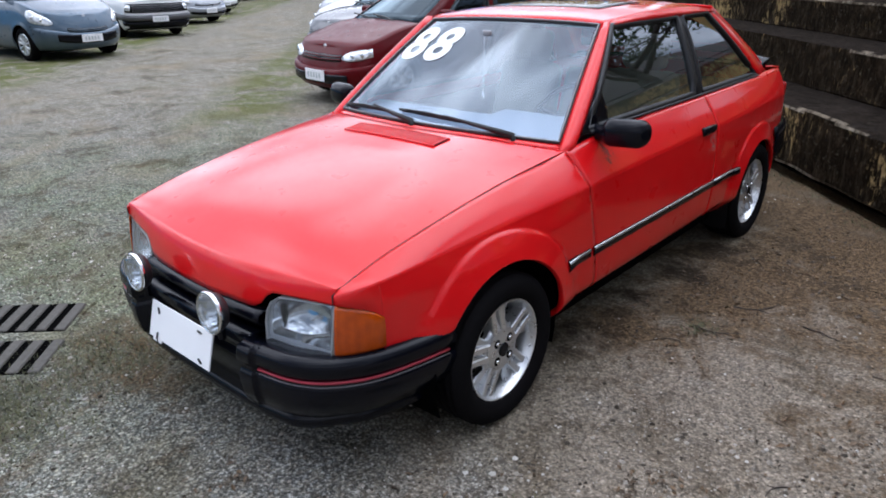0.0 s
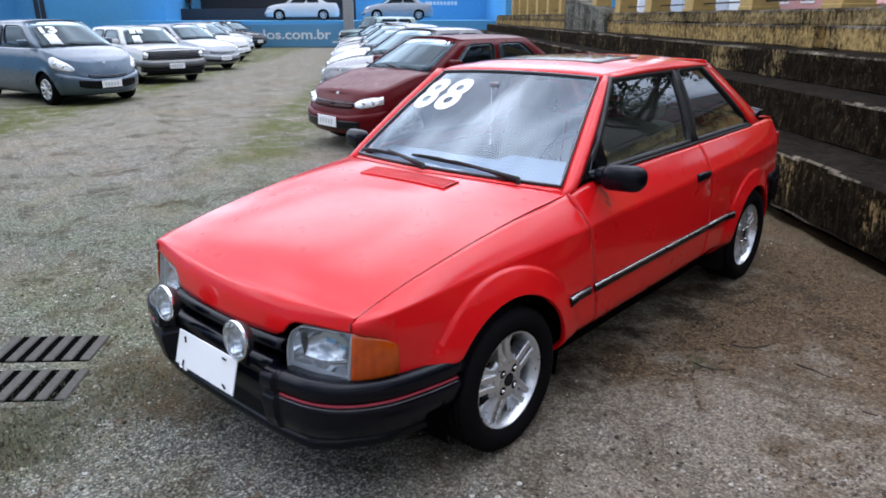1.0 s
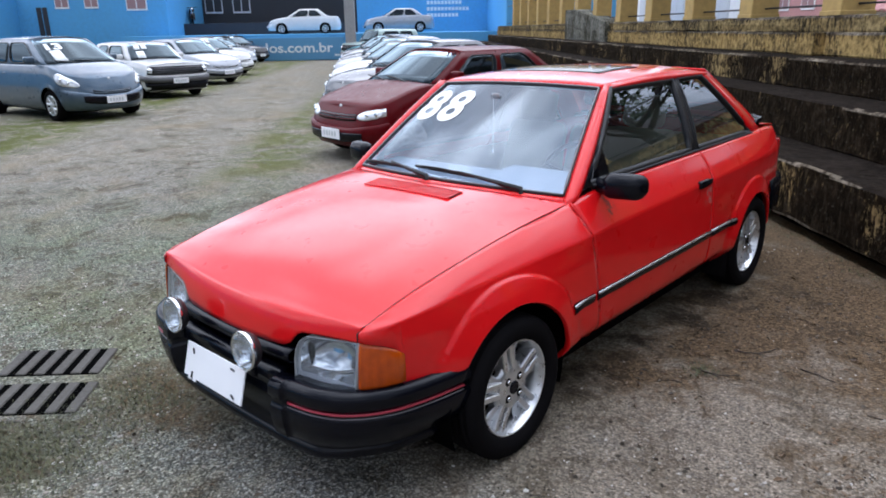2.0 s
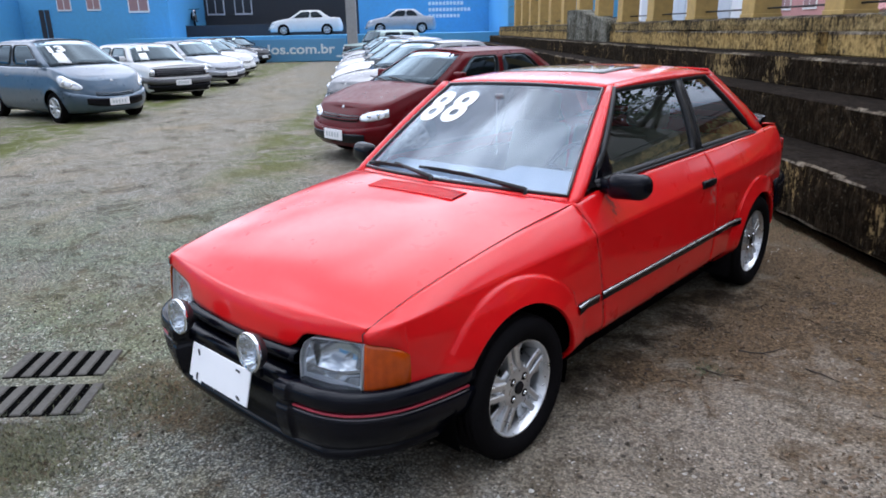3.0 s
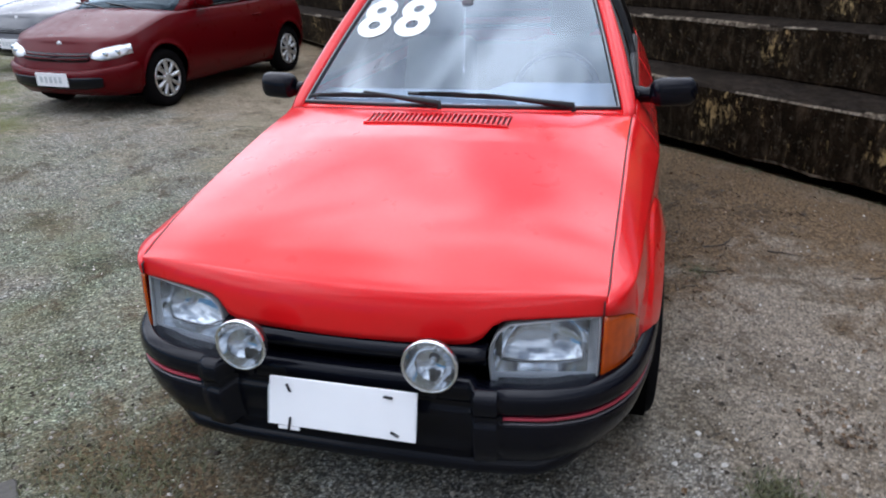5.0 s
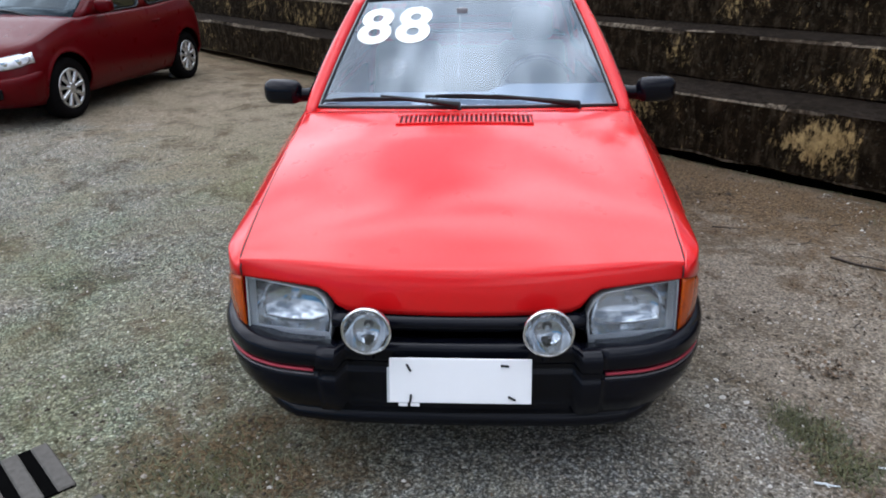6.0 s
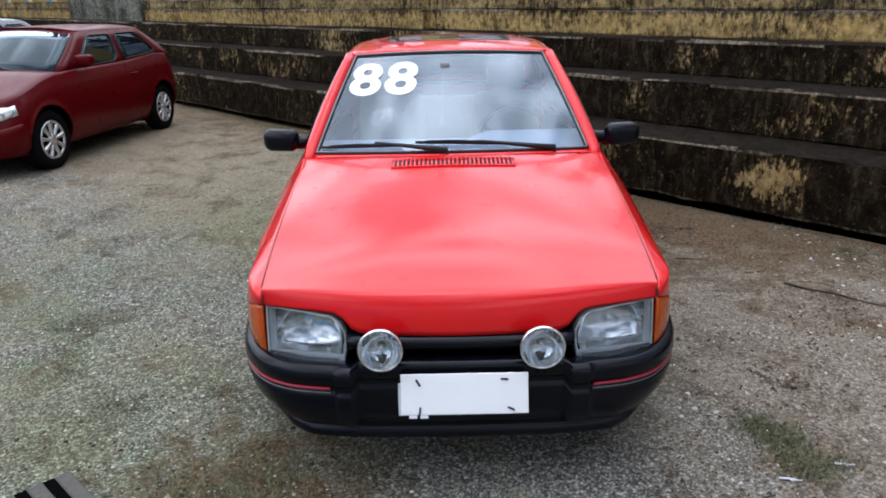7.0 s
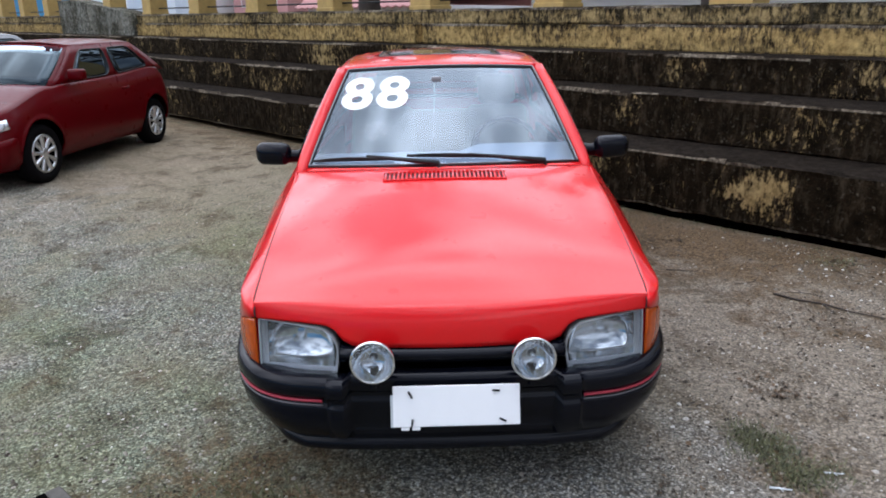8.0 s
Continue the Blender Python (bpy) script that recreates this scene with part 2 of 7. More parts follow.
def curve_at(keys, t):
    """A smooth curve through rows (t, value, ...) in order of t."""
    n = len(keys)
    if t <= keys[0][0]:
        return keys[0][1:]
    if t >= keys[-1][0]:
        return keys[-1][1:]
    i = max(k for k in range(n - 1) if keys[k][0] <= t)
    a, b = keys[i], keys[i + 1]
    h = b[0] - a[0]
    s = (t - a[0]) / h
    out = []
    for c in range(1, len(a)):
        d = (b[c] - a[c]) / h
        d0 = (a[c] - keys[i - 1][c]) / (a[0] - keys[i - 1][0]) if i else d
        d1 = (keys[i + 2][c] - b[c]) / (keys[i + 2][0] - b[0]) if i + 2 < n else d
        m0 = 0 if d0 * d <= 0 else 2 * d0 * d / (d0 + d)
        m1 = 0 if d1 * d <= 0 else 2 * d1 * d / (d1 + d)
        out.append(a[c] * (2 * s**3 - 3 * s**2 + 1) + b[c] * (3 * s**2 - 2 * s**3) + h * (m0 * (s**3 - 2 * s**2 + s) + m1 * (s**3 - s**2)))
    return tuple(out)


def sheet(bm, rows, flip=False, keep=None, wrap=False, mat=0):
    """A surface through rows of points; keep(point) leaves out faces."""
    vs = [[bm.verts.new(p) for p in r] for r in rows]
    for i in range(len(vs) - 1):
        n = len(vs[i])
        for j in range(n if wrap else n - 1):
            q = [vs[i][j], vs[i][(j + 1) % n], vs[i + 1][(j + 1) % n], vs[i + 1][j]]
            if keep and not keep(sum((v.co for v in q), Vector()) / 4):
                continue
            f = bm.faces.new(q[::-1] if flip else q)
            f.material_index, f.smooth = mat, True
    loose = [v for v in bm.verts if not v.link_faces]
    bmesh.ops.delete(bm, geom=loose, context="VERTS")
    return bm


def block(bm, lo, hi, bevel=0.0, m=None, seg=2, taper=1.0):
    """A bevelled box from corner lo to corner hi, its top scaled by taper."""
    c, d = (Vector(lo) + Vector(hi)) / 2, Vector(hi) - Vector(lo)
    made = bmesh.ops.create_cube(bm, size=1.0)["verts"]
    for v in made:
        k = taper if v.co.z > 0 else 1.0
        v.co = Vector((v.co.x * d.x * k, v.co.y * d.y * k, v.co.z * d.z)) + c
    if bevel:
        edges = list({e for v in made for e in v.link_edges})
        made = [v for v in bmesh.ops.bevel(bm, geom=edges, offset=bevel, segments=seg, affect="EDGES", profile=0.5)["verts"]]
        made = list({v for v in made} | {v for f in {f for v in made for f in v.link_faces} for v in f.verts})
    if m is not None:
        bmesh.ops.transform(bm, matrix=m, verts=made)
    return made


def lathe(bm, profile, n=32, m=None, mat=0):
    """Turns a profile of (radius, along) round the x axis."""
    rows = []
    for r, x in profile:
        rows.append([Vector((x, r * math.cos(2 * math.pi * k / n), r * math.sin(2 * math.pi * k / n))) for k in range(n)])
    if m is not None:
        rows = [[m @ p for p in r] for r in rows]
    return sheet(bm, rows, wrap=True, mat=mat, flip=True)


def tube(bm, pts, r, n=8, close=True):
    """A round bar along points; r may be a number or one radius a point."""
    pts = [Vector(p) for p in pts]
    rows = []
    for i, p in enumerate(pts):
        t = (pts[min(i + 1, len(pts) - 1)] - pts[max(i - 1, 0)]).normalized()
        side = t.cross(Vector((0, 0, 1)) if abs(t.z) < 0.9 else Vector((1, 0, 0))).normalized()
        up = side.cross(t)
        k = r[i] if isinstance(r, (list, tuple)) else r
        rows.append([p + k * (side * math.cos(2 * math.pi * a / n) + up * math.sin(2 * math.pi * a / n)) for a in range(n)])
    sheet(bm, rows, wrap=True)
    if close:
        for ring, turned in ((rows[0], 1), (rows[-1], -1)):
            f = bm.faces.new([bm.verts.new(p) for p in ring][::turned])
            f.smooth = False
    return bm


def letters(text, size, bold=0.0, shear=0.0, width=1.0, thick=0.0):
    """A mesh of flat letters in the plane z = 0, from its lower left corner."""
    cu = bpy.data.curves.new("letters", "FONT")
    cu.body, cu.size, cu.offset, cu.shear, cu.extrude, cu.resolution_u = text, size, bold, shear, thick, 6
    cu.space_character = width
    ob = new("letters", cu)
    dg = bpy.context.evaluated_depsgraph_get()
    bm = bmesh.new()
    me = bpy.data.meshes.new_from_object(ob.evaluated_get(dg))
    bm.from_mesh(me)
    bpy.data.objects.remove(ob)
    bpy.data.meshes.remove(me)
    x0, y0 = min(v.co.x for v in bm.verts), min(v.co.y for v in bm.verts)
    for v in bm.verts:
        v.co -= Vector((x0, y0, 0))
    return bm


def steps(a, b, n):
    return [a + (b - a) * i / (n - 1) for i in range(n)]


# ---- the setting: u runs along the terrace wall, v away from it into the yard ----
P0, U, V = Vector((2.0, 3.408, 0)), Vector((-0.709, 0.705, 0)), Vector((-0.705, -0.709, 0))
YARD = Matrix(((U.x, V.x, 0, P0.x), (U.y, V.y, 0, P0.y), (0, 0, 1, 0), (0, 0, 0, 1)))


def W(u, v, z=0.0):
    return P0 + U * u + V * v + Vector((0, 0, z))


def gravel_material():
    m, nt, b = shader("gravel_and_dirt")
    v = coords(nt)
    grit = ramp_of(nt, cells_of(nt, v, 95, out=1), (0.05, 0.022), (0.35, 0.085), (0.6, 0.17), (0.82, 0.32), (1.0, 0.62))
    big = ramp_of(nt, cells_of(nt, v, 48, out=1), (0.1, 0.03), (0.5, 0.13), (0.8, 0.28), (1.0, 0.5))
    speck = ramp_of(nt, noise_of(nt, v, 95, 3, 0.66, 0.3), (0.34, 0.02), (0.44, 0.07), (0.52, 0.16), (0.6, 0.34), (0.7, 0.66))
    mixed = blend(nt, 0.45, blend(nt, 0.36, grit, big), speck)
    mixed = ramp_of(nt, mixed, (0.05, 0.03), (0.12, 0.085), (0.2, 0.18), (0.3, 0.36), (0.42, 0.54))
    hue = blend(nt, cells_of(nt, v, 60, out=1), (0.94, 0.97, 1.0), (1.0, 0.9, 0.76))
    tint = blend(nt, 1.0, blend(nt, 0.8, mixed, hue, "MULTIPLY"), blend(nt, noise_of(nt, v, 1.6, 5), (1.16, 1.16, 1.14), (1.23, 1.16, 1.04)), "MULTIPLY")
    crumbs = ramp_of(nt, noise_of(nt, v, 45, 8, 0.74), (0.34, 0.03), (0.5, 0.12), (0.62, 0.27), (0.72, 0.48))
    soil = blend(nt, 1.0, blend(nt, 0.5, blend(nt, 0.5, grit, speck), crumbs), (1.25, 1.03, 0.77), "MULTIPLY")
    # packed soil takes over along the foot of the terrace
    sep = nt.nodes.new("ShaderNodeSeparateXYZ")
    nt.links.new(v, sep.inputs[0])
    away = nt.nodes.new("ShaderNodeMath")
    away.operation = "ADD"
    nt.links.new(sep.outputs[0], away.inputs[0])
    nt.links.new(sep.outputs[1], away.inputs[1])
    near = nt.nodes.new("ShaderNodeMapRange")
    near.inputs["From Min"].default_value, near.inputs["From Max"].default_value, near.inputs["To Min"].default_value, near.inputs["To Max"].default_value = -0.4, 2.8, 0.0, 0.3
    nt.links.new(away.outputs[0], near.inputs[0])
    both = nt.nodes.new("ShaderNodeMath")
    both.operation = "ADD"
    nt.links.new(noise_of(nt, v, 0.9, 8, 0.66, 0.5), both.inputs[0])
    nt.links.new(near.outputs[0], both.inputs[1])
    patch = ramp_of(nt, both.outputs[0], (0.5, 0.0), (0.68, 0.85))
    # thin weeds in front of both rows of cars
    across = nt.nodes.new("ShaderNodeMath")
    across.operation = "SUBTRACT"
    nt.links.new(sep.outputs[1], across.inputs[0])
    nt.links.new(sep.outputs[0], across.inputs[1])

    def span(value, *stops):
        r = nt.nodes.new("ShaderNodeMapRange")
        r.inputs["From Min"].default_value, r.inputs["From Max"].default_value = -20.0, 20.0
        nt.links.new(value, r.inputs[0])
        return ramp_of(nt, r.outputs[0], *[((x + 20) / 40, k) for x, k in stops])
    strips = blend(nt, 1.0, span(away.outputs[0], (-10.2, 0.4), (-9.2, 1.0), (-7.4, 1.0), (-6.4, 0.05), (-2.7, 0.05), (-2.0, 0.85), (-1.2, 0.85), (-0.5, 0.0)), span(across.outputs[0], (6.5, 0.1), (9.0, 1.0)), "MULTIPLY")
    tufts = ramp_of(nt, noise_of(nt, v, 1.7, 9, 0.74, 0.6), (0.42, 0.0), (0.54, 0.95))
    green = ramp_of(nt, noise_of(nt, v, 40, 6, 0.7), (0.3, (0.035, 0.045, 0.008)), (0.7, (0.14, 0.155, 0.034)))
    yard = blend(nt, patch, tint, soil)
    aside = nt.nodes.new("ShaderNodeMapRange")
    aside.inputs["From Min"].default_value, aside.inputs["From Max"].default_value, aside.inputs["To Min"].default_value, aside.inputs["To Max"].default_value = 1.2, -1.2, 0.0, 1.0
    nt.links.new(sep.outputs[0], aside.inputs[0])
    mossed = blend(nt, 1.0, blend(nt, 1.0, aside.outputs[0], span(across.outputs[0], (4.5, 1.0), (8.0, 0.2)), "MULTIPLY"), ramp_of(nt, noise_of(nt, v, 1.1, 9, 0.7, 0.5), (0.36, 0.2), (0.62, 1.0)), "MULTIPLY")
    yard = blend(nt, mossed, yard, blend(nt, 1.0, yard, (0.75, 0.88, 0.68), "MULTIPLY"))
    damp = ramp_of(nt, noise_of(nt, v, 2.3, 9, 0.76, 0.4), (0.5, 0.0), (0.63, 0.85))
    yard = blend(nt, damp, yard, blend(nt, 1.0, yard, (0.42, 0.39, 0.33), "MULTIPLY"))
    yard = blend(nt, span(across.outputs[0], (4.0, 0.0), (10.0, 1.0)), yard, blend(nt, 1.0, yard, (1.32, 1.27, 1.18), "MULTIPLY"))
    # ground darkened towards the foot of the terrace, ragged towards the yard
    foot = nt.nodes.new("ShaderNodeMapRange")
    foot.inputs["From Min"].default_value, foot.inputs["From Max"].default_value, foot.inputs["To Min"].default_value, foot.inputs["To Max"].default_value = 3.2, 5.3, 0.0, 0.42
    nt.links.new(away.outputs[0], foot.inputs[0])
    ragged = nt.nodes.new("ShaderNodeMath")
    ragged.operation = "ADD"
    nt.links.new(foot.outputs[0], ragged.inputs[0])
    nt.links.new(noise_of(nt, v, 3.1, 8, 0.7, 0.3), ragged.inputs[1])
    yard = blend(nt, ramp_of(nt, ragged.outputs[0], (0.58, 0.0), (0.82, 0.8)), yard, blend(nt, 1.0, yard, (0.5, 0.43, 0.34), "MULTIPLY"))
    # brown earth and leaf mould beside the car and by the wall
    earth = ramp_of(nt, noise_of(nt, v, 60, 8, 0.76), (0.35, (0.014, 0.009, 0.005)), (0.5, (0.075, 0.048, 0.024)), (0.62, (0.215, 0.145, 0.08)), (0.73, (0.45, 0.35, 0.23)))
    shade_and_soil = ramp_of(nt, noise_of(nt, v, 55, 8, 0.74), (0.36, (0.008, 0.0062, 0.0045)), (0.54, (0.028, 0.021, 0.014)), (0.66, (0.085, 0.066, 0.046)), (0.76, (0.2, 0.17, 0.13)))

    def spread_of(places):
        most = None
        for x, y, size, top in places:
            gap, near2 = nt.nodes.new("ShaderNodeVectorMath"), nt.nodes.new("ShaderNodeMapRange")
            gap.operation = "DISTANCE"
            gap.inputs[1].default_value = (x, y, 0)
            nt.links.new(v, gap.inputs[0])
            near2.inputs["From Min"].default_value, near2.inputs["From Max"].default_value, near2.inputs["To Min"].default_value, near2.inputs["To Max"].default_value = 0.0, size, top, 0.0
            nt.links.new(gap.outputs["Value"], near2.inputs[0])
            if most is None:
                most = near2.outputs[0]
            else:
                larger = nt.nodes.new("ShaderNodeMath")
                larger.operation = "MAXIMUM"
                nt.links.new(most, larger.inputs[0])
                nt.links.new(near2.outputs[0], larger.inputs[1])
                most = larger.outputs[0]
        add = nt.nodes.new("ShaderNodeMath")
        add.operation = "ADD"
        nt.links.new(most, add.inputs[0])
        nt.links.new(noise_of(nt, v, 4.5, 10, 0.76, 0.4), add.inputs[1])
        return add.outputs[0]
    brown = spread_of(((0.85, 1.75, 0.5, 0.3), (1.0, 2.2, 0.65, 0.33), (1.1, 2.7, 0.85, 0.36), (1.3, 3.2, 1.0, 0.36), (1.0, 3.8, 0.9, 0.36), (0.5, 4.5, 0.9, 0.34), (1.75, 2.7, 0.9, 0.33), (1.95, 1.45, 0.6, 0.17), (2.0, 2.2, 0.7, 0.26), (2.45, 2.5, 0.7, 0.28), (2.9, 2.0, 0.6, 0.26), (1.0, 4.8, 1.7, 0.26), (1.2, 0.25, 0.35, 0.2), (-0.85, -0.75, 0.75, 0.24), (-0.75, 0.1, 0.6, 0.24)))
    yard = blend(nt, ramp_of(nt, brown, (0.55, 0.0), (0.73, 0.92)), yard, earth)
    # car's shade painted black under bumper and sills; outlying spots are dark soil
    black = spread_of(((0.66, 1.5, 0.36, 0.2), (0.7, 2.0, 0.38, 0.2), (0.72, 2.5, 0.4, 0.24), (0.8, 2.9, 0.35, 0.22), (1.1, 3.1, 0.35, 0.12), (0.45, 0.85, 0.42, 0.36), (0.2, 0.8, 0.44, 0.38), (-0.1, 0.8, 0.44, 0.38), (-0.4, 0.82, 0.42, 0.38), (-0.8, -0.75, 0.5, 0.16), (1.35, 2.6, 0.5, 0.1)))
    yard = blend(nt, ramp_of(nt, black, (0.58, 0.0), (0.74, 0.9)), yard, shade_and_soil)
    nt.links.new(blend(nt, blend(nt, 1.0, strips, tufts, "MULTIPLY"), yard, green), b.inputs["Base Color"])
    put(b, Roughness=0.9, Specular_IOR_Level=0.12)
    h = blend(nt, 0.5, noise_of(nt, v, 80, 3, 0.62, 0.4), noise_of(nt, v, 30, 8))
    bump_of(nt, b, h, 0.6, 0.02)
    return m


GRAVEL = gravel_material()


def mossy(name, light, dark, cut=0.5, soft=0.08, stretch=0.35, drips=None, bare=None, lichen=1.0, patches=()):
    """Old limewashed concrete under black mould, with lichen, runs from the top and bare patches."""
    m, nt, b = shader(name)
    v = coords(nt)
    run = coords(nt, (1.9, 1.9, stretch))
    grain = noise_of(nt, v, 60, 8, 0.7)
    base = ramp_of(nt, noise_of(nt, v, 13, 8, 0.7), (0.32, tuple(c * 0.16 for c in light)), (0.48, tuple(c * 0.62 for c in light)), (0.66, light))
    pale = ramp_of(nt, noise_of(nt, v, 2.2, 3), (0.45, 0.0), (0.62, 0.75))
    base = blend(nt, pale, base, blend(nt, 0.75, base, (0.95, 0.9, 0.82), "MULTIPLY"))
    mould = ramp_of(nt, noise_of(nt, v, 9, 9, 0.74), (0.34, tuple(c * 0.3 for c in dark)), (0.55, dark), (0.72, tuple(c * 3.4 for c in dark)))
    grey = ramp_of(nt, noise_of(nt, run, 9, 8, 0.72), (0.5, 0.0), (0.7, 0.5))  # faint pale runs
    mould = blend(nt, grey, mould, tuple(c * lichen for c in (0.125, 0.094, 0.06)))
    spots = ramp_of(nt, noise_of(nt, v, 26, 6, 0.75), (0.58, 0.0), (0.7, 0.7))  # lichen
    mould = blend(nt, spots, mould, tuple(c * lichen for c in (0.19, 0.165, 0.122)))
    both = blend(nt, 0.4, noise_of(nt, v, 1.7, 4, 0.6, 0.6), noise_of(nt, run, 6.0, 9, 0.74))
    both = blend(nt, 0.25, both, ramp_of(nt, noise_of(nt, coords(nt, (1.6, 1.6, 0.7)), 17, 9, 0.8), (0.36, 0.0), (0.64, 1.0)))
    if bare:  # the wash holds better towards the street end
        sep, more, add = nt.nodes.new("ShaderNodeSeparateXYZ"), nt.nodes.new("ShaderNodeMapRange"), nt.nodes.new("ShaderNodeMath")
        nt.links.new(v, sep.inputs[0])
        more.inputs["From Min"].default_value, more.inputs["From Max"].default_value, more.inputs["To Min"].default_value, more.inputs["To Max"].default_value = 0.5, -3.5, 0.0, bare
        nt.links.new(sep.outputs[0], more.inputs[0])
        add.operation = "ADD"
        nt.links.new(both, add.inputs[0])
        nt.links.new(more.outputs[0], add.inputs[1])
        both = add.outputs[0]
    for x, y, z, size in patches:  # single spots where the old wash shows
        gap, more, add = nt.nodes.new("ShaderNodeVectorMath"), nt.nodes.new("ShaderNodeMapRange"), nt.nodes.new("ShaderNodeMath")
        gap.operation = "DISTANCE"
        gap.inputs[1].default_value = (x, y, z)
        nt.links.new(v, gap.inputs[0])
        more.inputs["From Min"].default_value, more.inputs["From Max"].default_value, more.inputs["To Min"].default_value, more.inputs["To Max"].default_value = 0.0, size, 0.12, 0.0
        nt.links.new(gap.outputs["Value"], more.inputs[0])
        add.operation = "ADD"
        nt.links.new(both, add.inputs[0])
        nt.links.new(more.outputs[0], add.inputs[1])
        both = add.outputs[0]
    for z0, z1, amount in drips or ():  # mould runs down from an upper edge
        sep, more, add = nt.nodes.new("ShaderNodeSeparateXYZ"), nt.nodes.new("ShaderNodeMapRange"), nt.nodes.new("ShaderNodeMath")
        nt.links.new(v, sep.inputs[0])
        more.inputs["From Min"].default_value, more.inputs["From Max"].default_value, more.inputs["To Min"].default_value, more.inputs["To Max"].default_value = z0, z1, 0.0, amount
        nt.links.new(sep.outputs[2], more.inputs[0])
        add.operation = "SUBTRACT"
        nt.links.new(both, add.inputs[0])
        nt.links.new(more.outputs[0], add.inputs[1])
        both = add.outputs[0]
    fac = ramp_of(nt, both, (cut - soft, 1.0), (cut + soft, 0.0))
    nt.links.new(blend(nt, fac, base, mould), b.inputs["Base Color"])
    put(b, Roughness=0.95, Specular_IOR_Level=0.03)
    bump_of(nt, b, blend(nt, 0.4, noise_of(nt, v, 11, 8, 0.7), grain), 0.8, 0.03)
    return m


MOULD = mossy("black_moulded_concrete", (0.5, 0.36, 0.165), (0.0135, 0.0092, 0.0055), 0.645, 0.04, 0.6, bare=0.03, lichen=0.72, patches=((2.62, 3.68, 0.66, 0.25), (2.8, 3.5, 0.7, 0.3), (2.2, 3.2, 0.3, 0.26), (2.36, 3.05, 0.35, 0.28), (2.44, 2.97, 0.2, 0.25), (3.4, 3.7, 1.05, 0.4), (1.27, 4.13, 0.36, 0.34), (3.02, 3.24, 0.73, 0.18), (0.5, 4.88, 0.4, 0.3), (1.71, 4.55, 0.74, 0.24), (2.0, 5.1, 1.08, 0.18), (2.25, 4.85, 1.08, 0.2), (2.44, 4.66, 1.08, 0.16), (-0.6, 7.7, 1.05, 0.6), (-1.65, 8.73, 1.08, 0.8)))
EDGE = mossy("worn_pale_step_edge", (0.34, 0.29, 0.22), (0.045, 0.034, 0.024), 0.53, 0.08, 1.0, lichen=1.0)
OCHRE = mossy("ochre_limewash", (0.62, 0.43, 0.17), (0.04, 0.03, 0.018), 0.468, 0.07, 0.45, lichen=1.7, drips=((1.4, 1.49, 0.12),))
COPING = mossy("blackened_ochre_coping", (0.5, 0.37, 0.17), (0.03, 0.025, 0.015), 0.5, 0.07, 0.4, lichen=1.6, drips=((1.6, 1.67, 0.08),))
TREAD = mossy("worn_tread_concrete", (0.04, 0.031, 0.025), (0.011, 0.0082, 0.0062), 0.54, 0.12, 1.0, lichen=0.4)
OCHRE_PAINT = plain("ochre_painted_plaster", (0.42, 0.285, 0.098), 0.9, vary=0.3, scale=9, bump=0.3)
BLUE = plain("blue_wall_paint", (0.1, 0.36, 0.64), 0.7, vary=0.15, scale=6, bump=0.1)
LETTER = plain("white_sign_paint", (0.75, 0.82, 0.85), 0.6, vary=0.05)


def slab(name, u0, u1, v0, v1, z0, z1, material, label, wobble=0.012, step=0.13, category="wall"):
    """A rough cast block of the terrace, with uneven, worn edges."""
    bm = bmesh.new()
    nu, corner = max(2, int((u1 - u0) / step)), 0.03
    ring = [(v0 - 0.012, z0), (v0, z0 + 0.02), (v0, z0 + (z1 - z0) * 0.5), (v0, z1 - corner), (v0 - corner * 0.25, z1 - corner * 0.35), (v0 - corner * 1.2, z1), (v0 - 0.12, z1), ((v0 + v1) / 2, z1), (v1, z1), (v1, z0)]
    rows = []
    for i in range(nu + 1):
        u = u0 + (u1 - u0) * i / nu
        row = []
        for k, (v, z) in enumerate(ring):
            d = (noise.noise(Vector((u * 1.3, v * 3, z * 3 + k))) + 0.6 * noise.noise(Vector((u * 5.1, v * 5, z * 4 + k * 2)))) * wobble
            low = 0.9 * wobble * noise.noise(Vector((u * 3.7, z, 9))) if k <= 1 else 0.0
            row.append(W(u, v + (d if 0 <= k <= 6 else 0), z + (d * 0.8 if 3 <= k <= 6 else low)))
        rows.append(row)
    sheet(bm, rows, wrap=True)
    for r, turned in ((rows[0], -1), (rows[-1], 1)):
        bm.faces.new([bm.verts.new(p) for p in r][::turned])
    bmesh.ops.recalc_face_normals(bm, faces=bm.faces)
    for f in bm.faces:
        c = f.calc_center_median()
        low = z0 < 0.1 and c.z < z0 + 0.02 and f.normal.z > -0.9
        f.material_index = 2 if low or (0.15 < f.normal.z < 0.93 and c.z > z1 - 0.05) else 1 if f.normal.z >= 0.93 else 0
        f.smooth = False
    return tagged(part(name, bm, (material, TREAD, EDGE), smooth=False), label, category, kind="structure")


